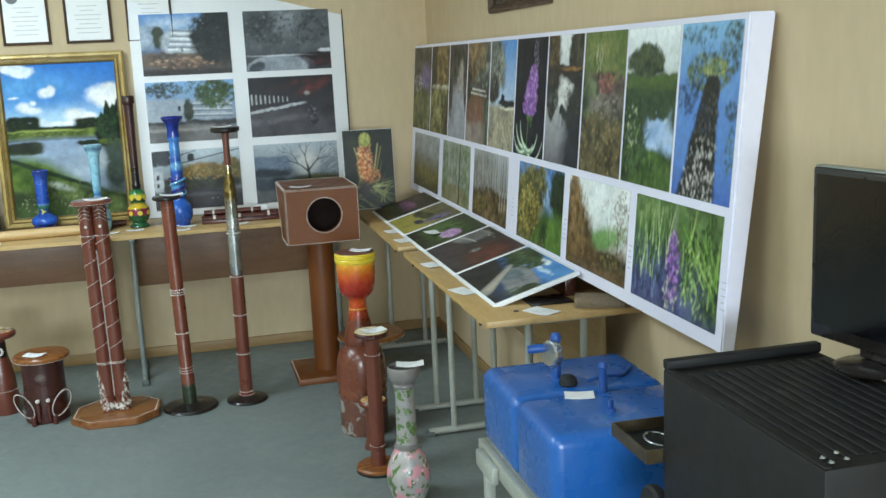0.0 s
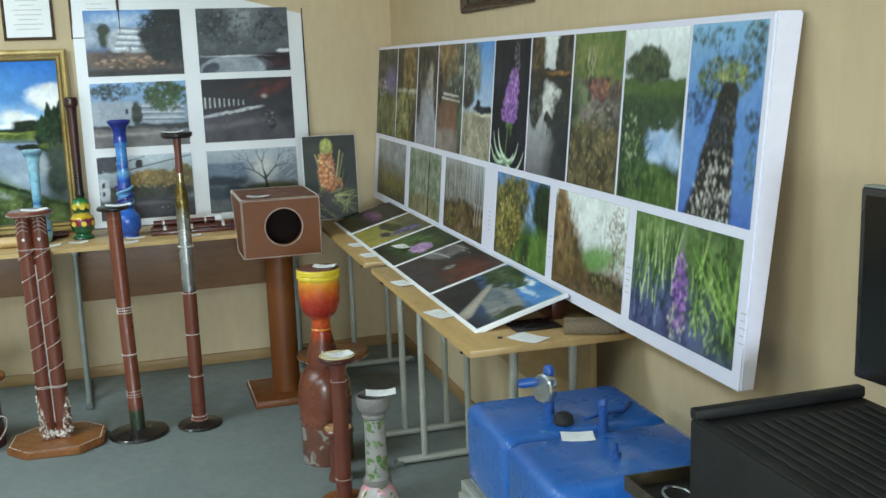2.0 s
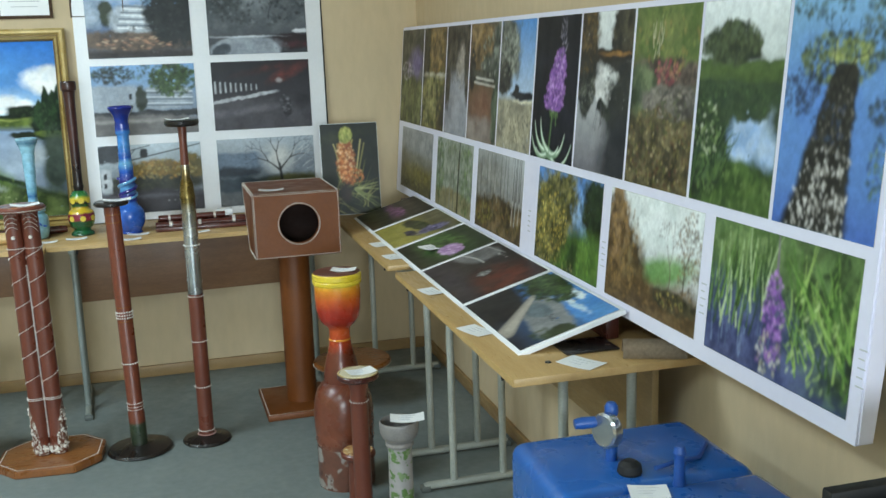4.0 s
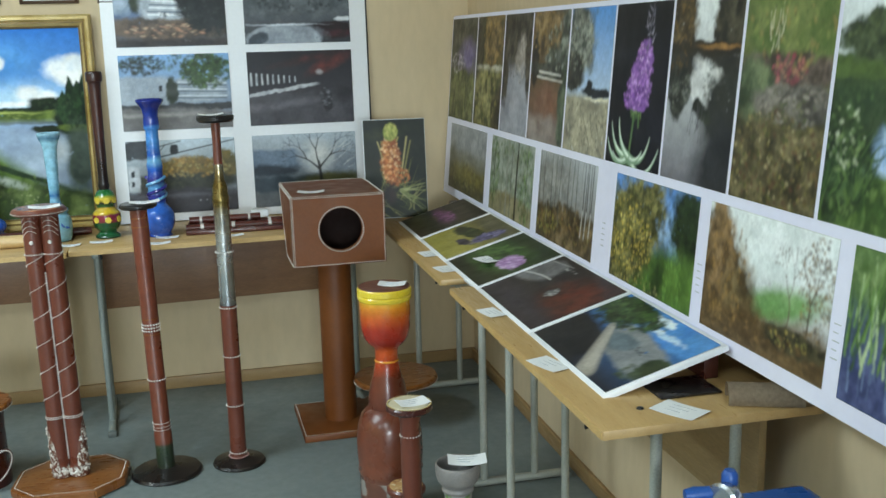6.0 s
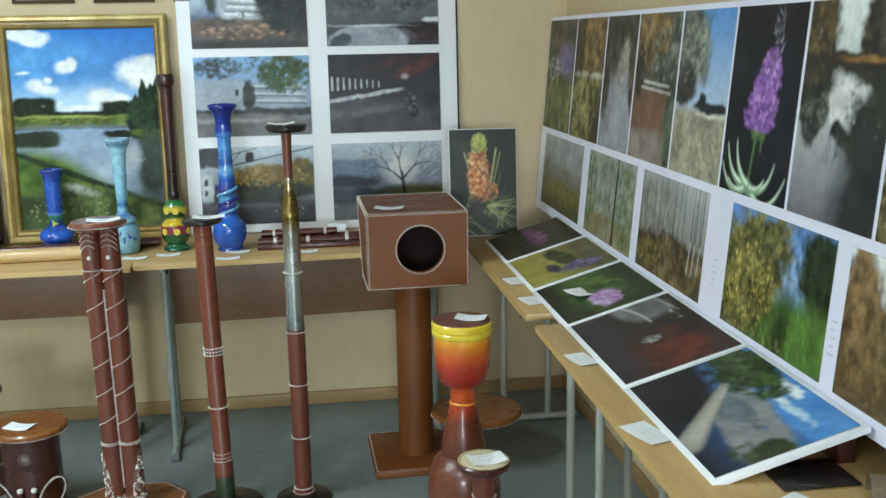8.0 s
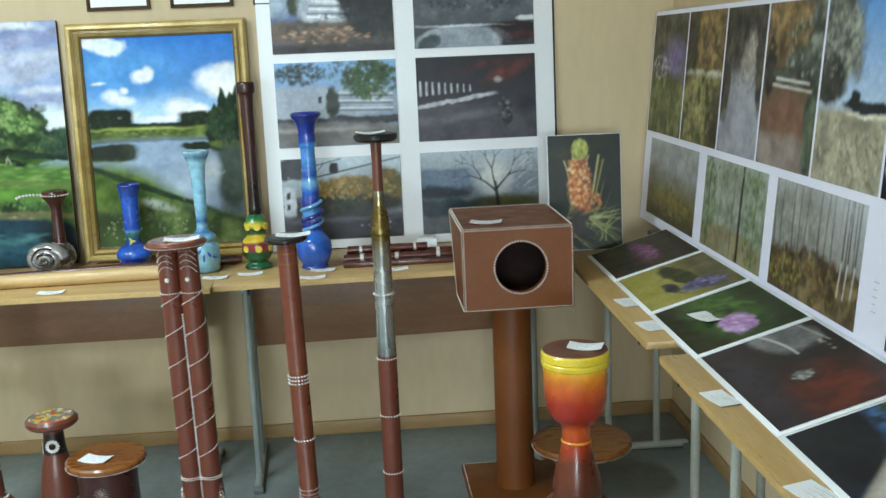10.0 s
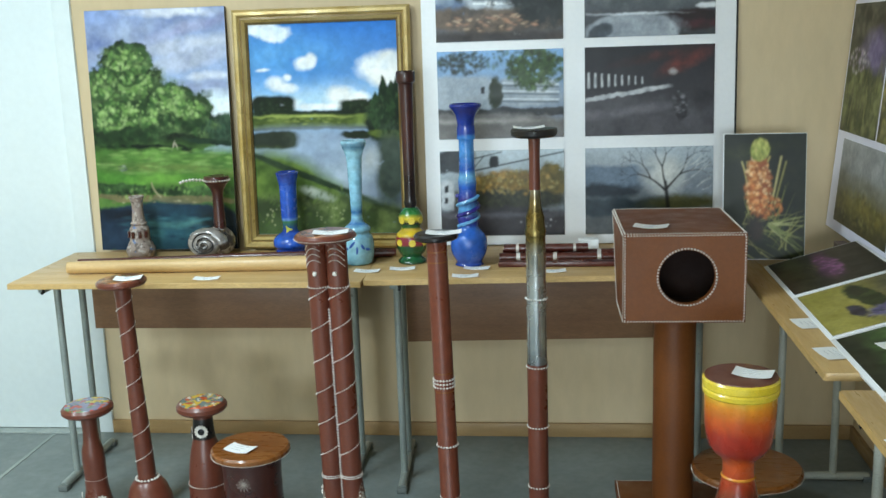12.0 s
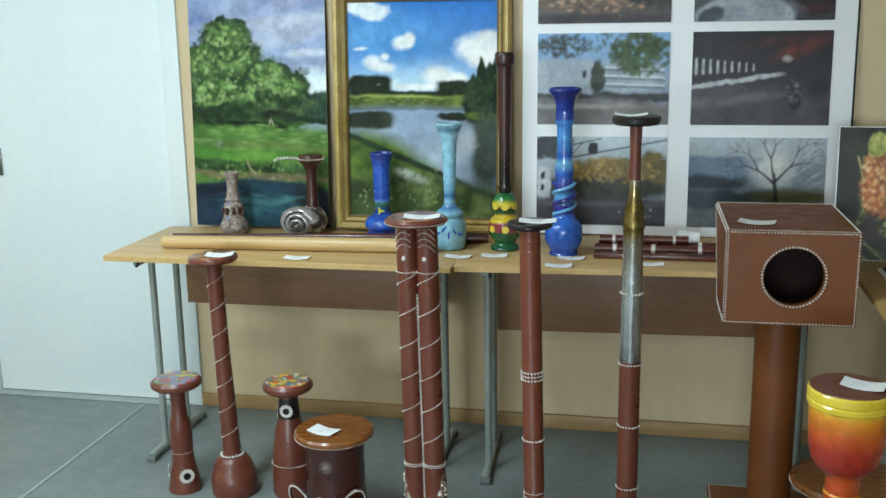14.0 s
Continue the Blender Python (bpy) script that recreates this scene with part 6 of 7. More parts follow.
# small bottle-shaped stool
t = empty("bottle_stool", "small brown bottle-shaped stand with a painted flower top", "stand", pose(-1.42, 0.25, 0, 0, -1.0, 0))
part("body", lathe([(0, 0), (0.055, 0), (0.0565, 0.006), (0.044, 0.06), (0.037, 0.1), (0.035, 0.15), (0.036, 0.155), (0.0365, 0.2), (0.034, 0.235), (0.026, 0.262), (0.024, 0.3), (0.026, 0.362), (0, 0.362)], 36), TERRA, t)
part("top", lathe(disc(0.082, 0.36, 0.387, 0.008), 44), TERRA, t)
part("top_painting", lathe([(0, 0), (0.071, 0), (0.069, 0.002), (0, 0.002)], 40), FLOWERTOP, t, "painted flowers on the top", pose(0, 0, 0.3868))
part("bead_ring", beads(ring_points(0.0355, 0.135), 0.002, 0.007), BEAD, t)
rosette(t, 0.028, -0.04, 0.062, 34, 0.027)
rosette(t, -0.044, -0.02, 0.068, -66, 0.023)

# tall tapering stand on a bell foot
t = empty("tall_stand", "tall brown stand with a spiral bead line and bell foot", "stand", pose(-1.246, 0.26, 0, 0, -2.0, 0))
part("bell_foot", lathe([(0, 0.0), (0.072, 0.0), (0.0765, 0.008), (0.075, 0.05), (0.07, 0.075), (0.067, 0.078), (0.06, 0.105), (0.044, 0.128), (0.034, 0.132), (0, 0.132)], 40), TERRA, t)
part("shaft", lathe([(0.0, 0.13), (0.0295, 0.13), (0.025, 0.5), (0.0252, 0.74), (0.028, 0.785), (0, 0.785)], 32), TERRA, t)
part("top", lathe(disc(0.078, 0.783, 0.804, 0.006), 44), TERRA, t)
part("top_painting", lathe([(0, 0), (0.069, 0), (0.067, 0.002), (0, 0.002)], 40), TAPTOP, t, "painted brown top", pose(0, 0, 0.8036))
part("spiral_bead_line", beads([(float(np.interp(z, (0.13, 0.5, 0.74, 0.785), (0.0305, 0.026, 0.0262, 0.029))) * math.cos(a), float(np.interp(z, (0.13, 0.5, 0.74, 0.785), (0.0305, 0.026, 0.0262, 0.029))) * math.sin(a), z) for a, z in [(i * 0.2, 0.145 + i * 0.0027) for i in range(236)]], 0.0021, 0.0055), BEAD, t)
part("pearl_collar", beads(ring_points(0.036, 0.134, 40), 0.0055, 0.011), BEAD, t, "white collar at the foot")

# stool with a rosette eye
t = empty("eye_stool", "brown flared stand with a white rosette and painted top", "stand", pose(-1.055, 0.285, 0))
part("body", lathe([(0, 0), (0.06, 0), (0.064, 0.008), (0.062, 0.1), (0.056, 0.17), (0.046, 0.23), (0.037, 0.262), (0.033, 0.285), (0.03, 0.36), (0, 0.36)], 40), TERRA, t)
part("neck_band", lathe([(0.0365, 0.263), (0.0345, 0.285), (0.0315, 0.335)], 36), BLACK, t, "dark painted neck")
part("top", lathe(disc(0.081, 0.358, 0.388, 0.009), 44), TERRA, t)
part("top_painting", lathe([(0, 0), (0.07, 0), (0.068, 0.002), (0, 0.002)], 40), FLOWERTOP2, t, "painted red flower on the top", pose(0, 0, 0.3878))
part("bead_ring", beads(ring_points(0.0625, 0.112), 0.0026, 0.009), BEAD, t)
rosette(t, 0.004, -0.0355, 0.297, 6, 0.024)
rosette(t, -0.034, -0.012, 0.285, -72, 0.02)

# low round stool with ear-like loops
t = empty("low_stool", "low dark brown round stool with bead loops and a wooden seat", "stool", pose(-0.852, 0.13, 0))
part("body", lathe([(0, 0), (0.094, 0), (0.096, 0.01), (0.092, 0.1), (0.089, 0.2), (0.092, 0.28), (0, 0.28)], 40), DARKBROWN, t)
part("seat", lathe(disc(0.121, 0.28, 0.303, 0.006), 56), TOPWOOD, t, "varnished wooden seat")
part("seat_beads", beads(ring_points(0.121, 0.284, 64), 0.002, 0.0062), BEAD, t)
for sx in (-1, 1):
    for s2, nm in ((1.0, "loop"),):
        pts = []
        for i in range(25):
            a = 2 * math.pi * i / 24
            pts.append((sx * (0.078 + 0.034 * math.cos(a) + 0.022 * math.sin(a)), -0.098 + 0.012 * math.cos(a), 0.095 + 0.058 * math.sin(a)))
        part("loop", tube(pts, 0.005, 8), DARKBROWN, t, "dark wooden loop")
        part("loop_beads", beads([(x * 1.01, y - 0.006, z) for x, y, z in pts], 0.0035, 0.0065), BEAD, t, "white beads round the loop")
    part("peg", lathe(disc(0.009, 0, 0.085, 0.002), 14), CHERRY, t, "turned peg", pose(sx * 0.022, -0.102, 0.02))
    part("peg_cap", lathe(disc(0.0095, 0, 0.014, 0.003), 14), BEAD, t, "white peg cap", pose(sx * 0.022, -0.102, 0.104))
    part("short_peg", lathe(disc(0.011, 0, 0.045, 0.003), 14), CHERRY, t, "short peg", pose(sx * 0.045, -0.104, 0.0))
bm = bmesh.new()
for a in range(0, 180, 30):
    beads([(0.022 * math.cos(radians(a)) * s, -0.092, 0.215 + 0.022 * math.sin(radians(a)) * s) for s in (-1, 1)], 0.0014, 0.0045, bm)
part("star_motif", bm, BEAD, t, "white dotted star")

# double column on an eight-sided plinth
t = empty("double_column_stand", "tall double brown column on an eight-sided wooden plinth", "stand", pose(-0.545, 0.045, 0, 0, -0.9, -4))
bm = bmesh.new()
out = [(-0.19, -0.075), (-0.105, -0.165), (0.105, -0.165), (0.19, -0.075), (0.19, 0.075), (0.105, 0.165), (-0.105, 0.165), (-0.19, 0.075)]
f = bm.faces.new([bm.verts.new((x, y, 0)) for x, y in out])
ex = bmesh.ops.extrude_face_region(bm, geom=[f])
bmesh.ops.translate(bm, verts=[v for v in ex["geom"] if isinstance(v, bmesh.types.BMVert)], vec=(0, 0, 0.03))
bmesh.ops.bevel(bm, geom=list(bm.edges), offset=0.004, segments=2, affect="EDGES")
part("plinth", bm, TOPWOOD, t, "eight-sided varnished plinth")
part("plinth_beads", beads([(x * 0.93, y * 0.93, 0.031) for x, y in out + out[:1]], 0.0022, 0.0065), BEAD, t)
R = 0.0305


def shell_sleeve(r, sx, n=36):
    """A thin crust round a column foot, higher on the outer side."""
    bm = bmesh.new()
    rows = []
    for f, off in ((0.0, 0.001), (0.08, 0.004), (0.8, 0.0035), (1.0, 0.0006)):
        row = []
        for i in range(n):
            a = 2 * math.pi * i / n
            top = 0.07 + 0.165 * max(0.0, sx * math.cos(a)) ** 0.7 + 0.006 * math.sin(9 * a)
            row.append(bm.verts.new(((r + off) * math.cos(a), (r + off) * math.sin(a), 0.032 + (top - 0.032) * f)))
        rows.append(row)
    for lo, hi in zip(rows, rows[1:]):
        for i in range(n):
            bm.faces.new((lo[i], lo[(i + 1) % n], hi[(i + 1) % n], hi[i]))
    return bm


for sx in (-1, 1):
    cx = sx * 0.0295
    col = part("column", lathe([(0, 0.03), (R, 0.03), (R, 0.965), (0, 0.965)], 36), TERRA, t, at=pose(cx, 0, 0))
    part("shell_foot", shell_sleeve(R, sx), SHELLS, col, "white shell mosaic rising to a point")
    grains = bmesh.new()
    rnd = random.Random(5 + sx)
    for _ in range(110):
        a = rnd.uniform(-math.pi, math.pi)
        z = rnd.uniform(0.04, 0.06 + 0.16 * max(0.0, sx * math.cos(a)) ** 0.7)
        rr = R + 0.0035
        bmesh.ops.create_icosphere(grains, subdivisions=1, radius=rnd.uniform(0.003, 0.0058), matrix=Matrix.Translation((rr * math.cos(a), rr * math.sin(a), z)))
    tagged(part("shell_grains", grains, BEAD, col, "small white shells stuck on the foot"), kind="stuff")
    part("spiral_bead_line", beads(helix_points(R + 0.0008, 0.27, 0.86, 6.2, 0.5, 0, 0, 40), 0.0027, 0.007), BEAD, col)
    part("bead_ring", beads(ring_points(R + 0.001, 0.83), 0.003, 0.0085), BEAD, col)
    part("bead_ring", beads(ring_points(R + 0.001, 0.25) + ring_points(R + 0.001, 0.256), 0.0026, 0.0055), BEAD, col)
    bm = bmesh.new()
    for k in range(4):
        arc = [(radians(-58 + 95 * s) * -sx, 0.89 + 0.017 * k + 0.022 * math.sin(s * 2.6)) for s in (0, 0.2, 0.4, 0.6, 0.8, 1.0)]
        beads([(R * 1.03 * math.sin(a), -R * 1.03 * math.cos(a), z) for a, z in arc], 0.0021, 0.0046, bm)
    part("shell_fan", bm, BEAD, col, "white shell ornament")
    part("bead_eye", lathe([(0, 0), (0.007, 0), (0.006, 0.005), (0, 0.007)], 14), BEAD, col, "white bead", pose(0, -R, 0.872, 90, 0, 0))
part("centre_bead_line", beads([(0, -0.0145, 0.10), (0, -0.0155, 0.765)], 0.0042, 0.0085), BEAD, t)
part("top", lathe(disc(0.088, 0.965, 0.985, 0.007), 48), TERRA, t)
part("top_painting", lathe([(0, 0), (0.079, 0), (0.077, 0.002), (0, 0.002)], 44), TAPTOP, t, "painted brown top", pose(0, 0, 0.9847))
part("top_beads", beads(ring_points(0.088, 0.972, 60), 0.0022, 0.0065), BEAD, t)

# single brown pole with black disc foot
t = empty("pole_stand", "slim brown pole stand with a black disc foot", "stand", pose(-0.222, 0.035, 0, 0, -1.2, 0))
part("foot_disc", lathe([(0, 0), (0.12, 0), (0.124, 0.005), (0.118, 0.014), (0.06, 0.02), (0.032, 0.026), (0, 0.026)], 48), BLACK, t)
part("shaft", lathe([(0, 0.02), (0.031, 0.02), (0.031, 0.155), (0.029, 0.16), (0.029, 0.965), (0, 0.965)], 32), POLETWO, t)
part("top", lathe(disc(0.063, 0.965, 0.982, 0.005), 44), BLACK, t)
for z, n in ((0.17, 2), (0.195, 1), (0.355, 1), (0.535, 3)):
    bm = bmesh.new()
    for k in range(n):
        beads(ring_points(0.0298, z + 0.011 * k), 0.0042 if z > 0.3 else 0.0022, 0.0095 if z > 0.3 else 0.006, bm)
    part("bead_ring", bm, BEAD, t)
for z in (0.52, 0.575, 0.9, 0.93):
    part("groove_line", lathe([(0.0295, z), (0.0299, z + 0.002), (0.0295, z + 0.004)], 30), TOPWOOD, t)

# pole with a metal shell-case sleeve
t = empty("metal_sleeve_stand", "tall brown pole stand with a brass and steel sleeve", "stand", pose(0.034, 0.048, 0))
part("foot_disc", lathe([(0, 0), (0.092, 0), (0.095, 0.005), (0.09, 0.013), (0.05, 0.02), (0.03, 0.024), (0, 0.024)], 44), BLACK, t)
part("shaft", lathe([(0, 0.02), (0.029, 0.02), (0.029, 0.60), (0, 0.60)], 32), TERRA, t)
part("sleeve", lathe([(0.0295, 0.0), (0.0285, 0.02), (0.028, 0.18), (0.0275, 0.32), (0.0275, 0.37), (0.0295, 0.372), (0.0295, 0.39), (0.027, 0.395), (0.026, 0.425), (0.018, 0.452), (0.0165, 0.47), (0.0155, 0.50), (0, 0.50)], 36), SHELLCASE, t, "brass and steel shell-case sleeve", pose(0, 0, 0.598))
part("upper_rod", lathe([(0.0, 1.09), (0.0155, 1.09), (0.0145, 1.18), (0.017, 1.25), (0, 1.25)], 24), TERRA, t)
part("top", lathe([(0, 1.243), (0.055, 1.243), (0.063, 1.25), (0.064, 1.262), (0.06, 1.266), (0, 1.266)], 44), BLACK, t)
for z in (0.045, 0.225, 0.41, 0.59, 0.79):
    part("bead_ring", beads(ring_points(0.0298, z), 0.0036, 0.009), BEAD, t)
part("foot_beads", beads(ring_points(0.034, 0.03), 0.0035, 0.008), paint("rose_beads", "#c9a9a2", "#b98f88", 30, 0.3), t)

# leather box house on a column
t = empty("box_house_stand", "brown leather box with a round hole on a column", "pet house", pose(0.452, 0.335, 0, 0, 0, 0.8))
part("base_plate", box(-0.168, -0.182, 0.0, 0.168, 0.19, 0.026, 0.003), BROWN, t)
part("base_beads", beads([(-0.162, -0.176, 0.027), (0.162, -0.176, 0.027), (0.162, 0.184, 0.027), (-0.162, 0.184, 0.027), (-0.162, -0.176, 0.027)], 0.002, 0.0065), BEAD, t)
part("column", lathe([(0, 0.026), (0.064, 0.026), (0.064, 0.69), (0, 0.69)], 40), BROWN, t)
X0, X1, Y0, Y1, Z0, Z1 = -0.172, 0.174, -0.185, 0.245, 0.687, 0.948
bm = bmesh.new()
hx, hz, hr = 0.008, 0.822, 0.0795
n = 48
ring = [bm.verts.new((hx + hr * math.cos(2 * math.pi * i / n), Y0, hz + hr * math.sin(2 * math.pi * i / n))) for i in range(n)]
rim = []
for i in range(n):
    c, s = math.cos(2 * math.pi * i / n), math.sin(2 * math.pi * i / n)
    k = min((X1 - hx if c > 0 else hx - X0) / max(abs(c), 1e-6), (Z1 - hz if s > 0 else hz - Z0) / max(abs(s), 1e-6))
    rim.append(bm.verts.new((hx + k * c, Y0, hz + k * s)))
inner = [bm.verts.new((v.co.x, Y0 + 0.02, v.co.z)) for v in ring]
for i in range(n):
    j = (i + 1) % n
    bm.faces.new((ring[i], ring[j], rim[j], rim[i]))
    bm.faces.new((ring[i], inner[i], inner[j], ring[j]))
part("front_panel", bm, BROWN, t)
YB = 0.055  # the back slopes in below, clear of the desk behind
side = ((Y0 + 0.0005, Z0), (YB, Z0), (Y1, Z1), (Y0 + 0.0005, Z1))
part("side_panel", prism(X0, X0 + 0.012, side), BROWN, t)
part("side_panel", prism(X1 - 0.012, X1, side), BROWN, t)
A0, A1 = X0 + 0.0121, X1 - 0.0121
part("roof_panel", prism(A0, A1, ((Y0 + 0.0005, Z1 - 0.012), (Y1 - 0.009, Z1 - 0.012), (Y1, Z1), (Y0 + 0.0005, Z1))), BROWN, t)
part("floor_panel", prism(A0, A1, ((Y0 + 0.0005, Z0), (YB, Z0), (YB + 0.009, Z0 + 0.012), (Y0 + 0.0005, Z0 + 0.012))), BROWN, t)
part("back_panel", prism(A0, A1, ((YB - 0.004, Z0 + 0.0122), (YB + 0.009, Z0 + 0.0122), (Y1 - 0.009, Z1 - 0.0122), (Y1 - 0.022, Z1 - 0.0122))), BROWN, t)
# added inner skin, coloured dark for the shade seen through the hole
inner_side = ((Y0 + 0.021, Z0 + 0.013), (YB - 0.006, Z0 + 0.013), (Y1 - 0.024, Z1 - 0.013), (Y0 + 0.021, Z1 - 0.013))
bm = prism(A0 + 0.0005, A0 + 0.002, inner_side)
join(bm, prism(A1 - 0.002, A1 - 0.0005, inner_side))
join(bm, prism(A0 + 0.002, A1 - 0.002, ((Y0 + 0.021, Z0 + 0.013), (YB - 0.006, Z0 + 0.013), (YB - 0.006, Z0 + 0.0145), (Y0 + 0.021, Z0 + 0.0145))))
join(bm, prism(A0 + 0.002, A1 - 0.002, ((Y0 + 0.021, Z1 - 0.0145), (Y1 - 0.026, Z1 - 0.0145), (Y1 - 0.025, Z1 - 0.013), (Y0 + 0.021, Z1 - 0.013))))
join(bm, prism(A0 + 0.002, A1 - 0.002, ((YB - 0.008, Z0 + 0.0146), (YB - 0.006, Z0 + 0.0146), (Y1 - 0.0255, Z1 - 0.0146), (Y1 - 0.0275, Z1 - 0.0146))))
part("lining", bm, HOLESHADE, t, "added dark lining that paints in the shade inside the box")
bm = bmesh.new()
e = 0.004
fr = [(X0 + e, Y0 - 0.001, Z0 + e), (X1 - e, Y0 - 0.001, Z0 + e), (X1 - e, Y0 - 0.001, Z1 - e), (X0 + e, Y0 - 0.001, Z1 - e), (X0 + e, Y0 - 0.001, Z0 + e)]
beads(fr, 0.0031, 0.0086, bm)
beads([(X0 - 0.001, Y0 + e, Z0 + e), (X0 - 0.001, Y0 + e, Z1 - e), (X0 - 0.001, Y1 - 0.01, Z1 - e), (X0 - 0.001, YB - e, Z0 + e), (X0 - 0.001, Y0 + e, Z0 + e)], 0.003, 0.0085, bm)
beads([(X0 + e, Y0 + e, Z1 + 0.001), (X1 - e, Y0 + e, Z1 + 0.001), (X1 - e, Y1 - e, Z1 + 0.001), (X0 + e, Y1 - e, Z1 + 0.001), (X0 + e, Y0 + e, Z1 + 0.001)], 0.003, 0.0085, bm)
part("stitching", bm, BEAD, t, "white stitched edges")
part("bead_ring", beads([(hx + (hr + 0.004) * math.cos(a * math.pi / 32), Y0 - 0.001, hz + (hr + 0.004) * math.sin(a * math.pi / 32)) for a in range(65)], 0.0038, 0.0092), BEAD, t, "white beads round the hole")

# round low stool behind the drum
t = empty("round_stool", "low round stool with a varnished wooden seat", "stool", pose(0.665, 0.25, 0))
part("seat", lathe(disc(0.165, 0.18, 0.205, 0.007), 56), TOPWOOD, t)
part("seat_beads", beads(ring_points(0.165, 0.187, 80), 0.0024, 0.0075), BEAD, t)
part("pedestal", lathe([(0, 0), (0.042, 0), (0.038, 0.02), (0.03, 0.1), (0.038, 0.18), (0, 0.18)], 32), DARKBROWN, t)

# goblet drum stand, painted like a sunset
t = empty("drum_stand", "goblet drum stand painted from yellow to red to brown", "drum", pose(0.494, -0.53, 0))
part("body", lathe([(0, 0), (0.098, 0), (0.099, 0.004), (0.098, 0.15), (0.1, 0.162), (0.103, 0.172), (0.1, 0.182), (0.104, 0.22), (0.104, 0.27), (0.099, 0.315), (0.088, 0.35), (0.07, 0.37), (0.061, 0.376), (0.063, 0.385), (0.062, 0.405), (0.056, 0.44), (0.047, 0.475), (0.039, 0.505), (0.0355, 0.53), (0.0355, 0.56), (0.04, 0.572), (0.056, 0.584), (0.069, 0.603), (0.076, 0.635), (0.0785, 0.68), (0.079, 0.735), (0, 0.735)], 48), DRUM, t)
part("rim", lathe([(0.079, 0.722), (0.083, 0.726), (0.084, 0.735), (0.081, 0.739), (0.084, 0.743), (0.084, 0.757), (0.08, 0.762), (0, 0.762)], 48), paint("yellow_rim_enamel", "#e0c132", "#e8cf46", 20, 0.3, coat=0.3), t, "bright yellow rim")
part("drum_skin", lathe([(0, 0.762), (0.08, 0.762), (0.079, 0.7645), (0, 0.7655)], 44), TERRA, t, "brown drum top")
part("neck_ring", lathe([(0.036, 0.522), (0.039, 0.526), (0.036, 0.53)], 36), paint("orange_enamel", "#d9832a", "#e09b3c", 20, 0.3), t)
part("stump_cover", lathe([(0.0985, 0.002), (0.0995, 0.006), (0.0987, 0.148)], 44), STUMP, t, "grey and brown glazed foot")

# small stool beside the drum
t = empty("small_stool", "small brown stool with a painted pale top", "stool", pose(0.50, -0.745, 0))
part("body", lathe([(0, 0), (0.045, 0), (0.036, 0.04), (0.034, 0.14), (0.04, 0.18), (0, 0.18)], 32), TERRA, t)
part("top", lathe(disc(0.058, 0.178, 0.2, 0.006), 40), TERRA, t)
part("top_painting", lathe([(0, 0), (0.05, 0), (0.049, 0.002), (0, 0.002)], 36), blotched("cream_flower_paint", ("#c9a674", "#b98a52"), (("#8a4a26", 40, 0.35, 3.0), ("#ddd0ae", 50, 0.3, 6.0)), 0.4), t, "painted pale top", pose(0, 0, 0.1998))

# slim post stand
t = empty("post_stand", "slim brown post stand with a cream top and round foot", "stand", pose(0.472, -0.975, 0))
part("foot_disc", lathe([(0, 0), (0.082, 0), (0.085, 0.004), (0.085, 0.018), (0.08, 0.024), (0, 0.024)], 44), TOPWOOD, t)
part("foot_edge", lathe([(0.0852, 0.001), (0.0862, 0.006), (0.0852, 0.011)], 44), BLACK, t)
part("shaft", lathe([(0, 0.024), (0.028, 0.024), (0.0275, 0.09), (0.027, 0.49), (0.034, 0.525), (0, 0.525)], 32), TERRA, t)
part("top", lathe(disc(0.063, 0.524, 0.543, 0.005), 44), DARKBROWN, t)
part("top_plate", lathe([(0, 0), (0.056, 0), (0.054, 0.003), (0, 0.003)], 40), CREAM, t, "cream top", pose(0, 0, 0.5425))
part("top_beads", beads(ring_points(0.059, 0.5445), 0.003, 0.0085), paint("ochre_beads", "#b9a062", "#cdb67c", 30, 0.4), t)
for z in (0.1, 0.455):
    part("bead_ring", beads(ring_points(0.0282, z), 0.0024, 0.0085), BEAD, t)

# tall floral floor vase
t = empty("floor_vase", "grey ceramic floor vase painted with pink flowers", "vase", pose(0.53, -1.265, 0))
part("belly", lathe(smooth_profile(((0.0, 0.0), (0.05, 0.0), (0.066, 0.03), (0.077, 0.08), (0.074, 0.12), (0.058, 0.165), (0.042, 0.192))), 44), FLORAL, t, "belly painted with pink flowers")
part("collar", lathe([(0.041, 0.19), (0.0455, 0.194), (0.0455, 0.206), (0.038, 0.21)], 40), GREYCERAMIC, t)
part("neck", lathe(smooth_profile(((0.038, 0.21), (0.0355, 0.25), (0.034, 0.34), (0.034, 0.405), (0.036, 0.415))), 40), FLORALNECK, t, "neck painted with green leaves")
part("rim", lathe(smooth_profile(((0.036, 0.413), (0.04, 0.42), (0.038, 0.43), (0.05, 0.445), (0.055, 0.465), (0.055, 0.484), (0.05, 0.487), (0.045, 0.47), (0.034, 0.44))), 40), GREYCERAMIC, t)

# cards lying on the stands
for x, y, z, tn, w in ((-1.245, 0.25, 0.8058, 12, 0.085), (-0.875, 0.10, 0.3035, -20, 0.09), (-0.54, 0.03, 0.9869, 8, 0.10), (-0.22, 0.03, 0.9828, 4, 0.10), (0.02, 0.045, 1.2668, 3, 0.085), (0.37, 0.26, 0.9492, -12, 0.10), (0.52, -0.53, 0.7658, -20, 0.085), (0.48, -0.98, 0.5458, 10, 0.085)):
    card(x, y, z, tn, w, 0.058, 0.005)
card(0.555, -1.262, 0.4878, -12, 0.095, 0.062, 0.006)


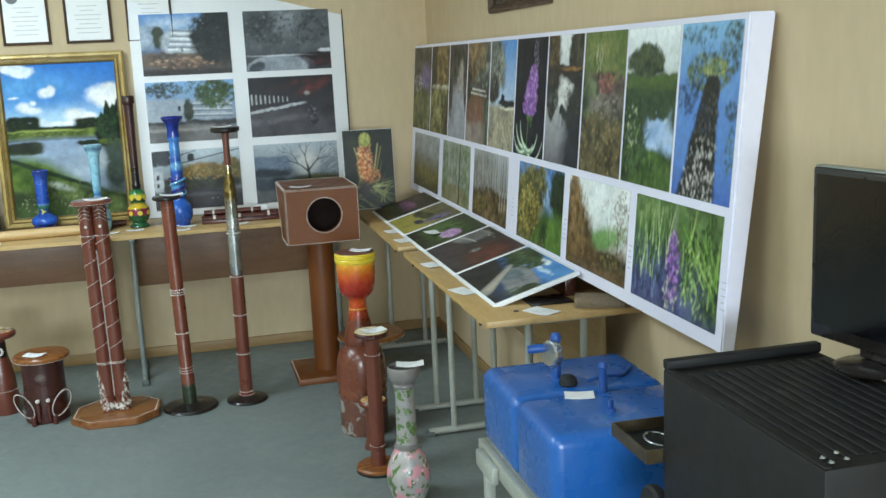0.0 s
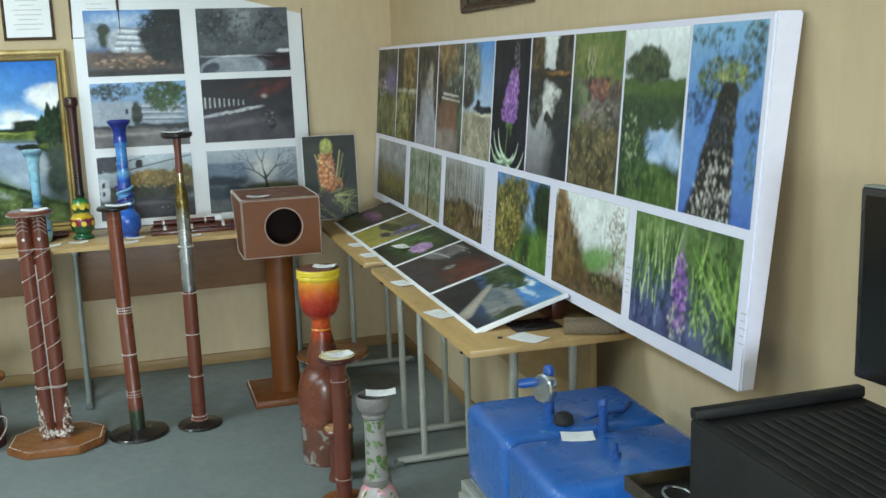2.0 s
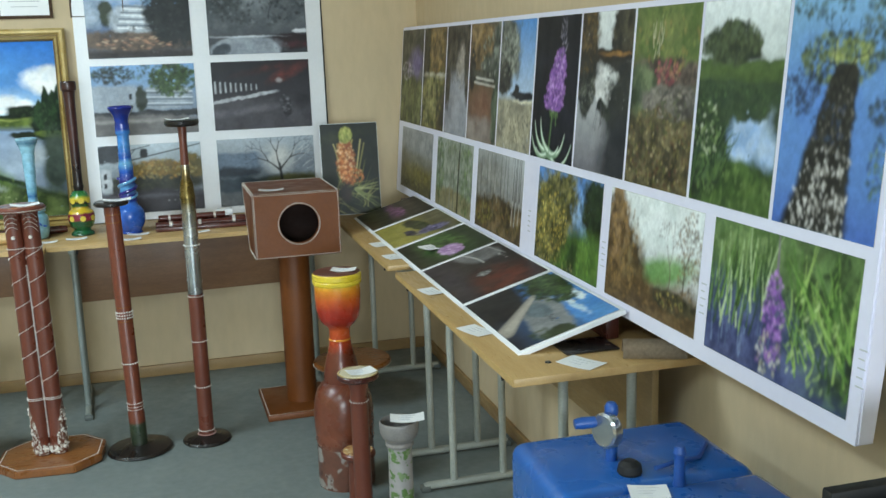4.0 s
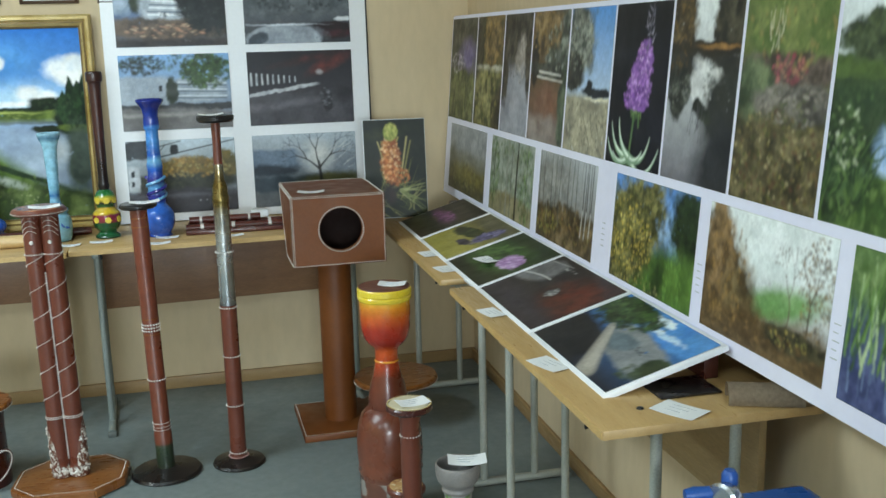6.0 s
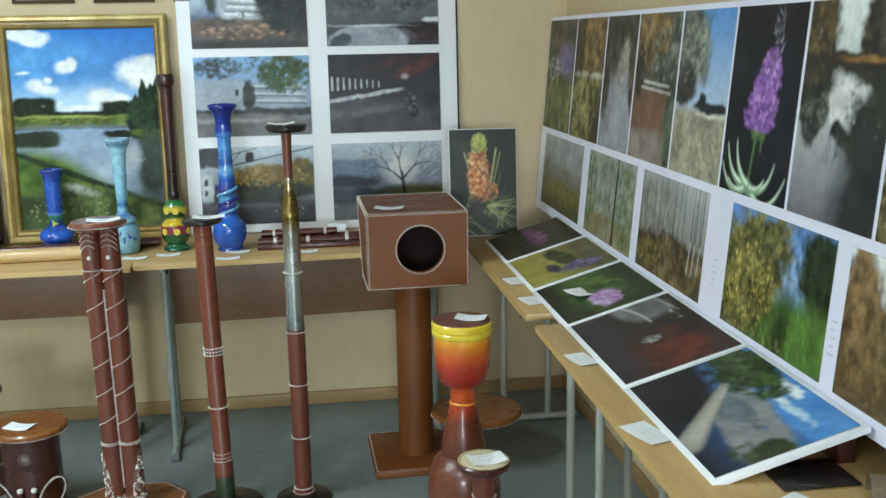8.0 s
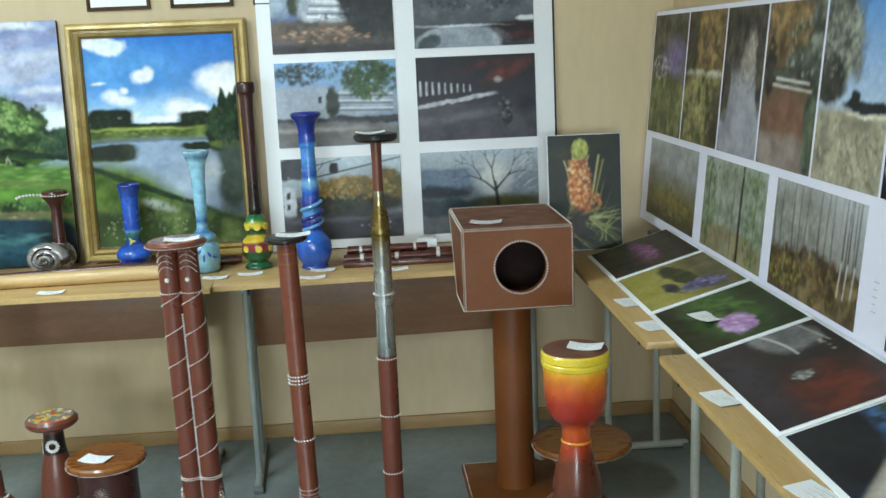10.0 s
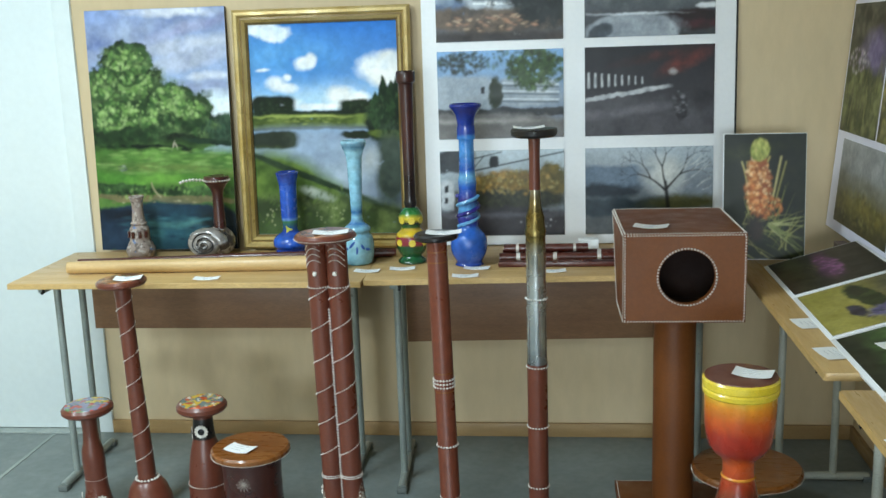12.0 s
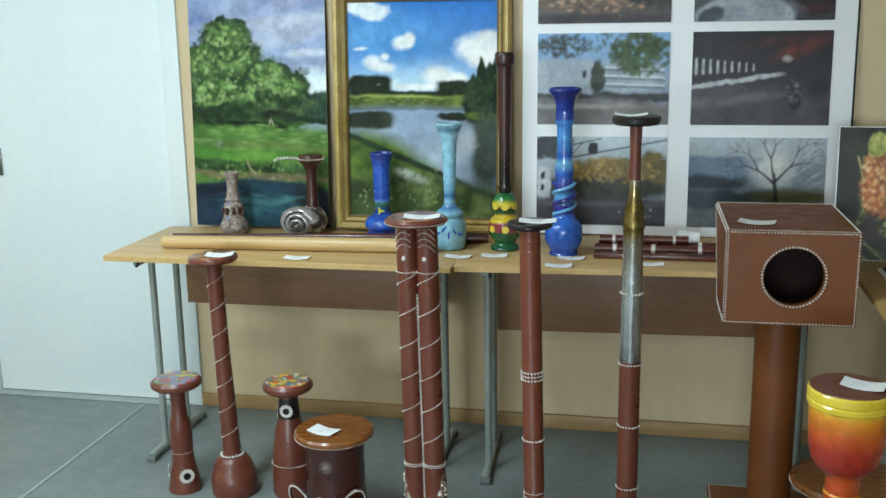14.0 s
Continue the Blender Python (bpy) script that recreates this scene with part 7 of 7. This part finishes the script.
# ---- blue tank, black stove and screen by the east wall ----
t = empty("blue_tank", "glossy blue plastic tank on a grey metal frame", "tank", pose(0.625, -2.515, 0))
TX, TY = 0.42, 0.585
bm = box(0, 0, 0.455, TX, 0.283, 0.668, 0.03, 5)
part("tank_half", bm, BLUEPLASTIC, t)
part("tank_half", box(0, 0.279, 0.455, TX, TY, 0.668, 0.03, 5), BLUEPLASTIC, t)
part("tank_seam", box(0.012, 0.265, 0.46, TX - 0.012, 0.297, 0.654, 0.004), BLUEPLASTIC, t)
bm = box(-0.012, -0.012, 0.405, 0.012, TY + 0.012, 0.453, 0.003)
box(TX - 0.012, -0.012, 0.405, TX + 0.012, TY + 0.012, 0.453, 0.003, bm=bm)
box(0.012, -0.012, 0.405, TX - 0.012, 0.012, 0.453, 0.003, bm=bm)
box(0.012, TY - 0.012, 0.405, TX - 0.012, TY + 0.012, 0.453, 0.003, bm=bm)
box(0.012, 0.012, 0.445, TX - 0.012, TY - 0.012, 0.455, bm=bm)
part("frame_rail", bm, PALE_STEEL, t)
for x in (0.01, TX - 0.01):
    for y in (0.01, TY - 0.01):
        part("leg", box(x - 0.014, y - 0.014, 0.0, x + 0.014, y + 0.014, 0.405, 0.002), PALE_STEEL, t)
part("corner_clamp", box(-0.02, -0.022, 0.41, 0.05, 0.012, 0.50, 0.004), CHROME, t, "shiny corner clamp")
part("side_bracket", box(-0.032, 0.40, 0.39, -0.012, 0.56, 0.44, 0.005), PALE_STEEL, t, "pale side bracket")
part("shelf", box(0.03, 0.03, 0.12, TX - 0.03, TY - 0.03, 0.135, 0.002), RUBBER, t)
part("gauge", lathe([(0, 0), (0.034, 0), (0.036, 0.004), (0.036, 0.02), (0.031, 0.024), (0, 0.022)], 32), CHROME, t, "round steel pressure gauge", pose(0.158, 0.405, 0.738, 84, 0, -72))
part("valve_stem", tube([(0.165, 0.42, 0.66), (0.165, 0.42, 0.735), (0.166, 0.421, 0.765)], [0.013, 0.011, 0.009], 14), BLUEDARK, t)
part("valve_handle", tube([(0.152, 0.422, 0.751), (0.14, 0.424, 0.751), (0.105, 0.43, 0.75), (0.09, 0.432, 0.749)], [0.011, 0.011, 0.0125, 0.010], 14), BLUEDARK, t, "blue valve handle")
part("valve_cap", lathe([(0, 0), (0.012, 0), (0.014, 0.006), (0.014, 0.02), (0.009, 0.028), (0, 0.03)], 18), BLUEDARK, t, "blue cap on the gauge", pose(0.165, 0.42, 0.762))
part("black_cap", lathe([(0, 0), (0.022, 0), (0.025, 0.006), (0.022, 0.02), (0.012, 0.028), (0, 0.028)], 24), RUBBER, t, "black filler cap", pose(0.17, 0.345, 0.667))
part("pipe_stub", lathe([(0, 0), (0.013, 0), (0.011, 0.02), (0.01, 0.062), (0.013, 0.066), (0.009, 0.08), (0, 0.08)], 18), BLUEDARK, t, "blue pipe stub", pose(0.235, 0.265, 0.667))
part("bolt", lathe([(0, 0), (0.012, 0), (0.011, 0.01), (0.006, 0.012), (0.006, 0.032), (0, 0.033)], 14), BLUEDARK, t, "blue bolt", pose(0.195, 0.12, 0.667))
part("hose", tube([(0.215, 0.325, 0.68), (0.26, 0.33, 0.685), (0.33, 0.36, 0.673), (0.38, 0.42, 0.672)], 0.005, 8), BLUEDARK, t)
card(0.79, -2.262, 0.669, -18, 0.075, 0.058, 0.002)

t = empty("black_stove", "black metal stove with a ridged top and side tray", "stove", pose(0.742, -3.36, 0))
SX, SY, SZ = 0.335, 0.525, 0.915
part("body", box(0, 0, 0.28, SX, SY, SZ, 0.006, 2), BLACKIRON, t)
for k in range(13):
    x = 0.03 + k * 0.0228
    part("top_ridge", box(x, 0.03, SZ, x + 0.013, SY - 0.06, SZ + 0.0035, 0.0012, 1), BLACKIRON, t)
bm = box(0, SY - 0.022, SZ, SX, SY, SZ + 0.02, 0.004)
box(0, 0, SZ, 0.012, SY - 0.022, SZ + 0.005, 0.002, bm=bm)
part("top_lip", bm, BLACKIRON, t)
for x in (0.02, SX - 0.02):
    for y in (0.02, SY - 0.02):
        part("leg", box(x - 0.015, y - 0.015, 0, x + 0.015, y + 0.015, 0.28, 0.002), BLACKIRON, t)
tray = part("side_tray", box(-0.03, SY + 0.006, 0.72, SX, SY + 0.17, 0.724), BLACKIRON, t, "shallow metal tray")
bm = box(-0.034, SY + 0.002, 0.72, -0.03, SY + 0.174, 0.748)
box(-0.03, SY + 0.17, 0.72, SX, SY + 0.174, 0.748, bm=bm)
box(-0.03, SY + 0.002, 0.72, SX, SY + 0.006, 0.748, bm=bm)
part("tray_rim", bm, paint("worn_brown_steel", "#4a4030", "#6b5c44", 20, 0.4, 0.6), tray)
for k in range(4):
    part("tray_ring", tube([(0.03 + 0.07 * k + 0.025 * math.cos(a * 0.45), SY + 0.085 + 0.04 * math.sin(a * 0.45), 0.735) for a in range(15)], 0.003, 6), CHROME, tray)
part("wheel", lathe([(0, 0), (0.045, 0), (0.05, 0.006), (0.05, 0.02), (0.045, 0.026), (0, 0.026)], 28), RUBBER, t, "small black wheel", pose(0.02, SY + 0.05, 0.60, 0, -90, 0))
for x, y in ((0.05, 0.02), (0.02, 0.035), (0.05, 0.045), (0.022, 0.016)):
    part("rivet", lathe([(0, 0), (0.005, 0), (0.003, 0.003), (0, 0.004)], 8), CHROME, t, at=pose(x, y, SZ + 0.0035))

t = empty("flat_screen", "black flat screen monitor on a short foot", "monitor", pose(1.045, -2.86, 0, 0, 0, -82))
part("screen_body", box(0, 0, 0.958, 0.53, 0.03, 1.29, 0.006, 3), BLACK, t)
part("screen", box(0.014, -0.002, 0.985, 0.516, 0.0, 1.277), SCREEN, t, "dark glass screen")
part("top_edge", box(0.004, 0.003, 1.2895, 0.526, 0.026, 1.2935, 0.001), GREY_STEEL, t)
part("stand_neck", box(0.12, 0.012, 0.94, 0.20, 0.028, 0.97, 0.004), BLACK, t)
part("stand_foot", lathe([(0, 0), (0.07, 0), (0.072, 0.004), (0.06, 0.009), (0, 0.012)], 32), BLACK, t, at=pose(0.16, 0.01, 0.929))
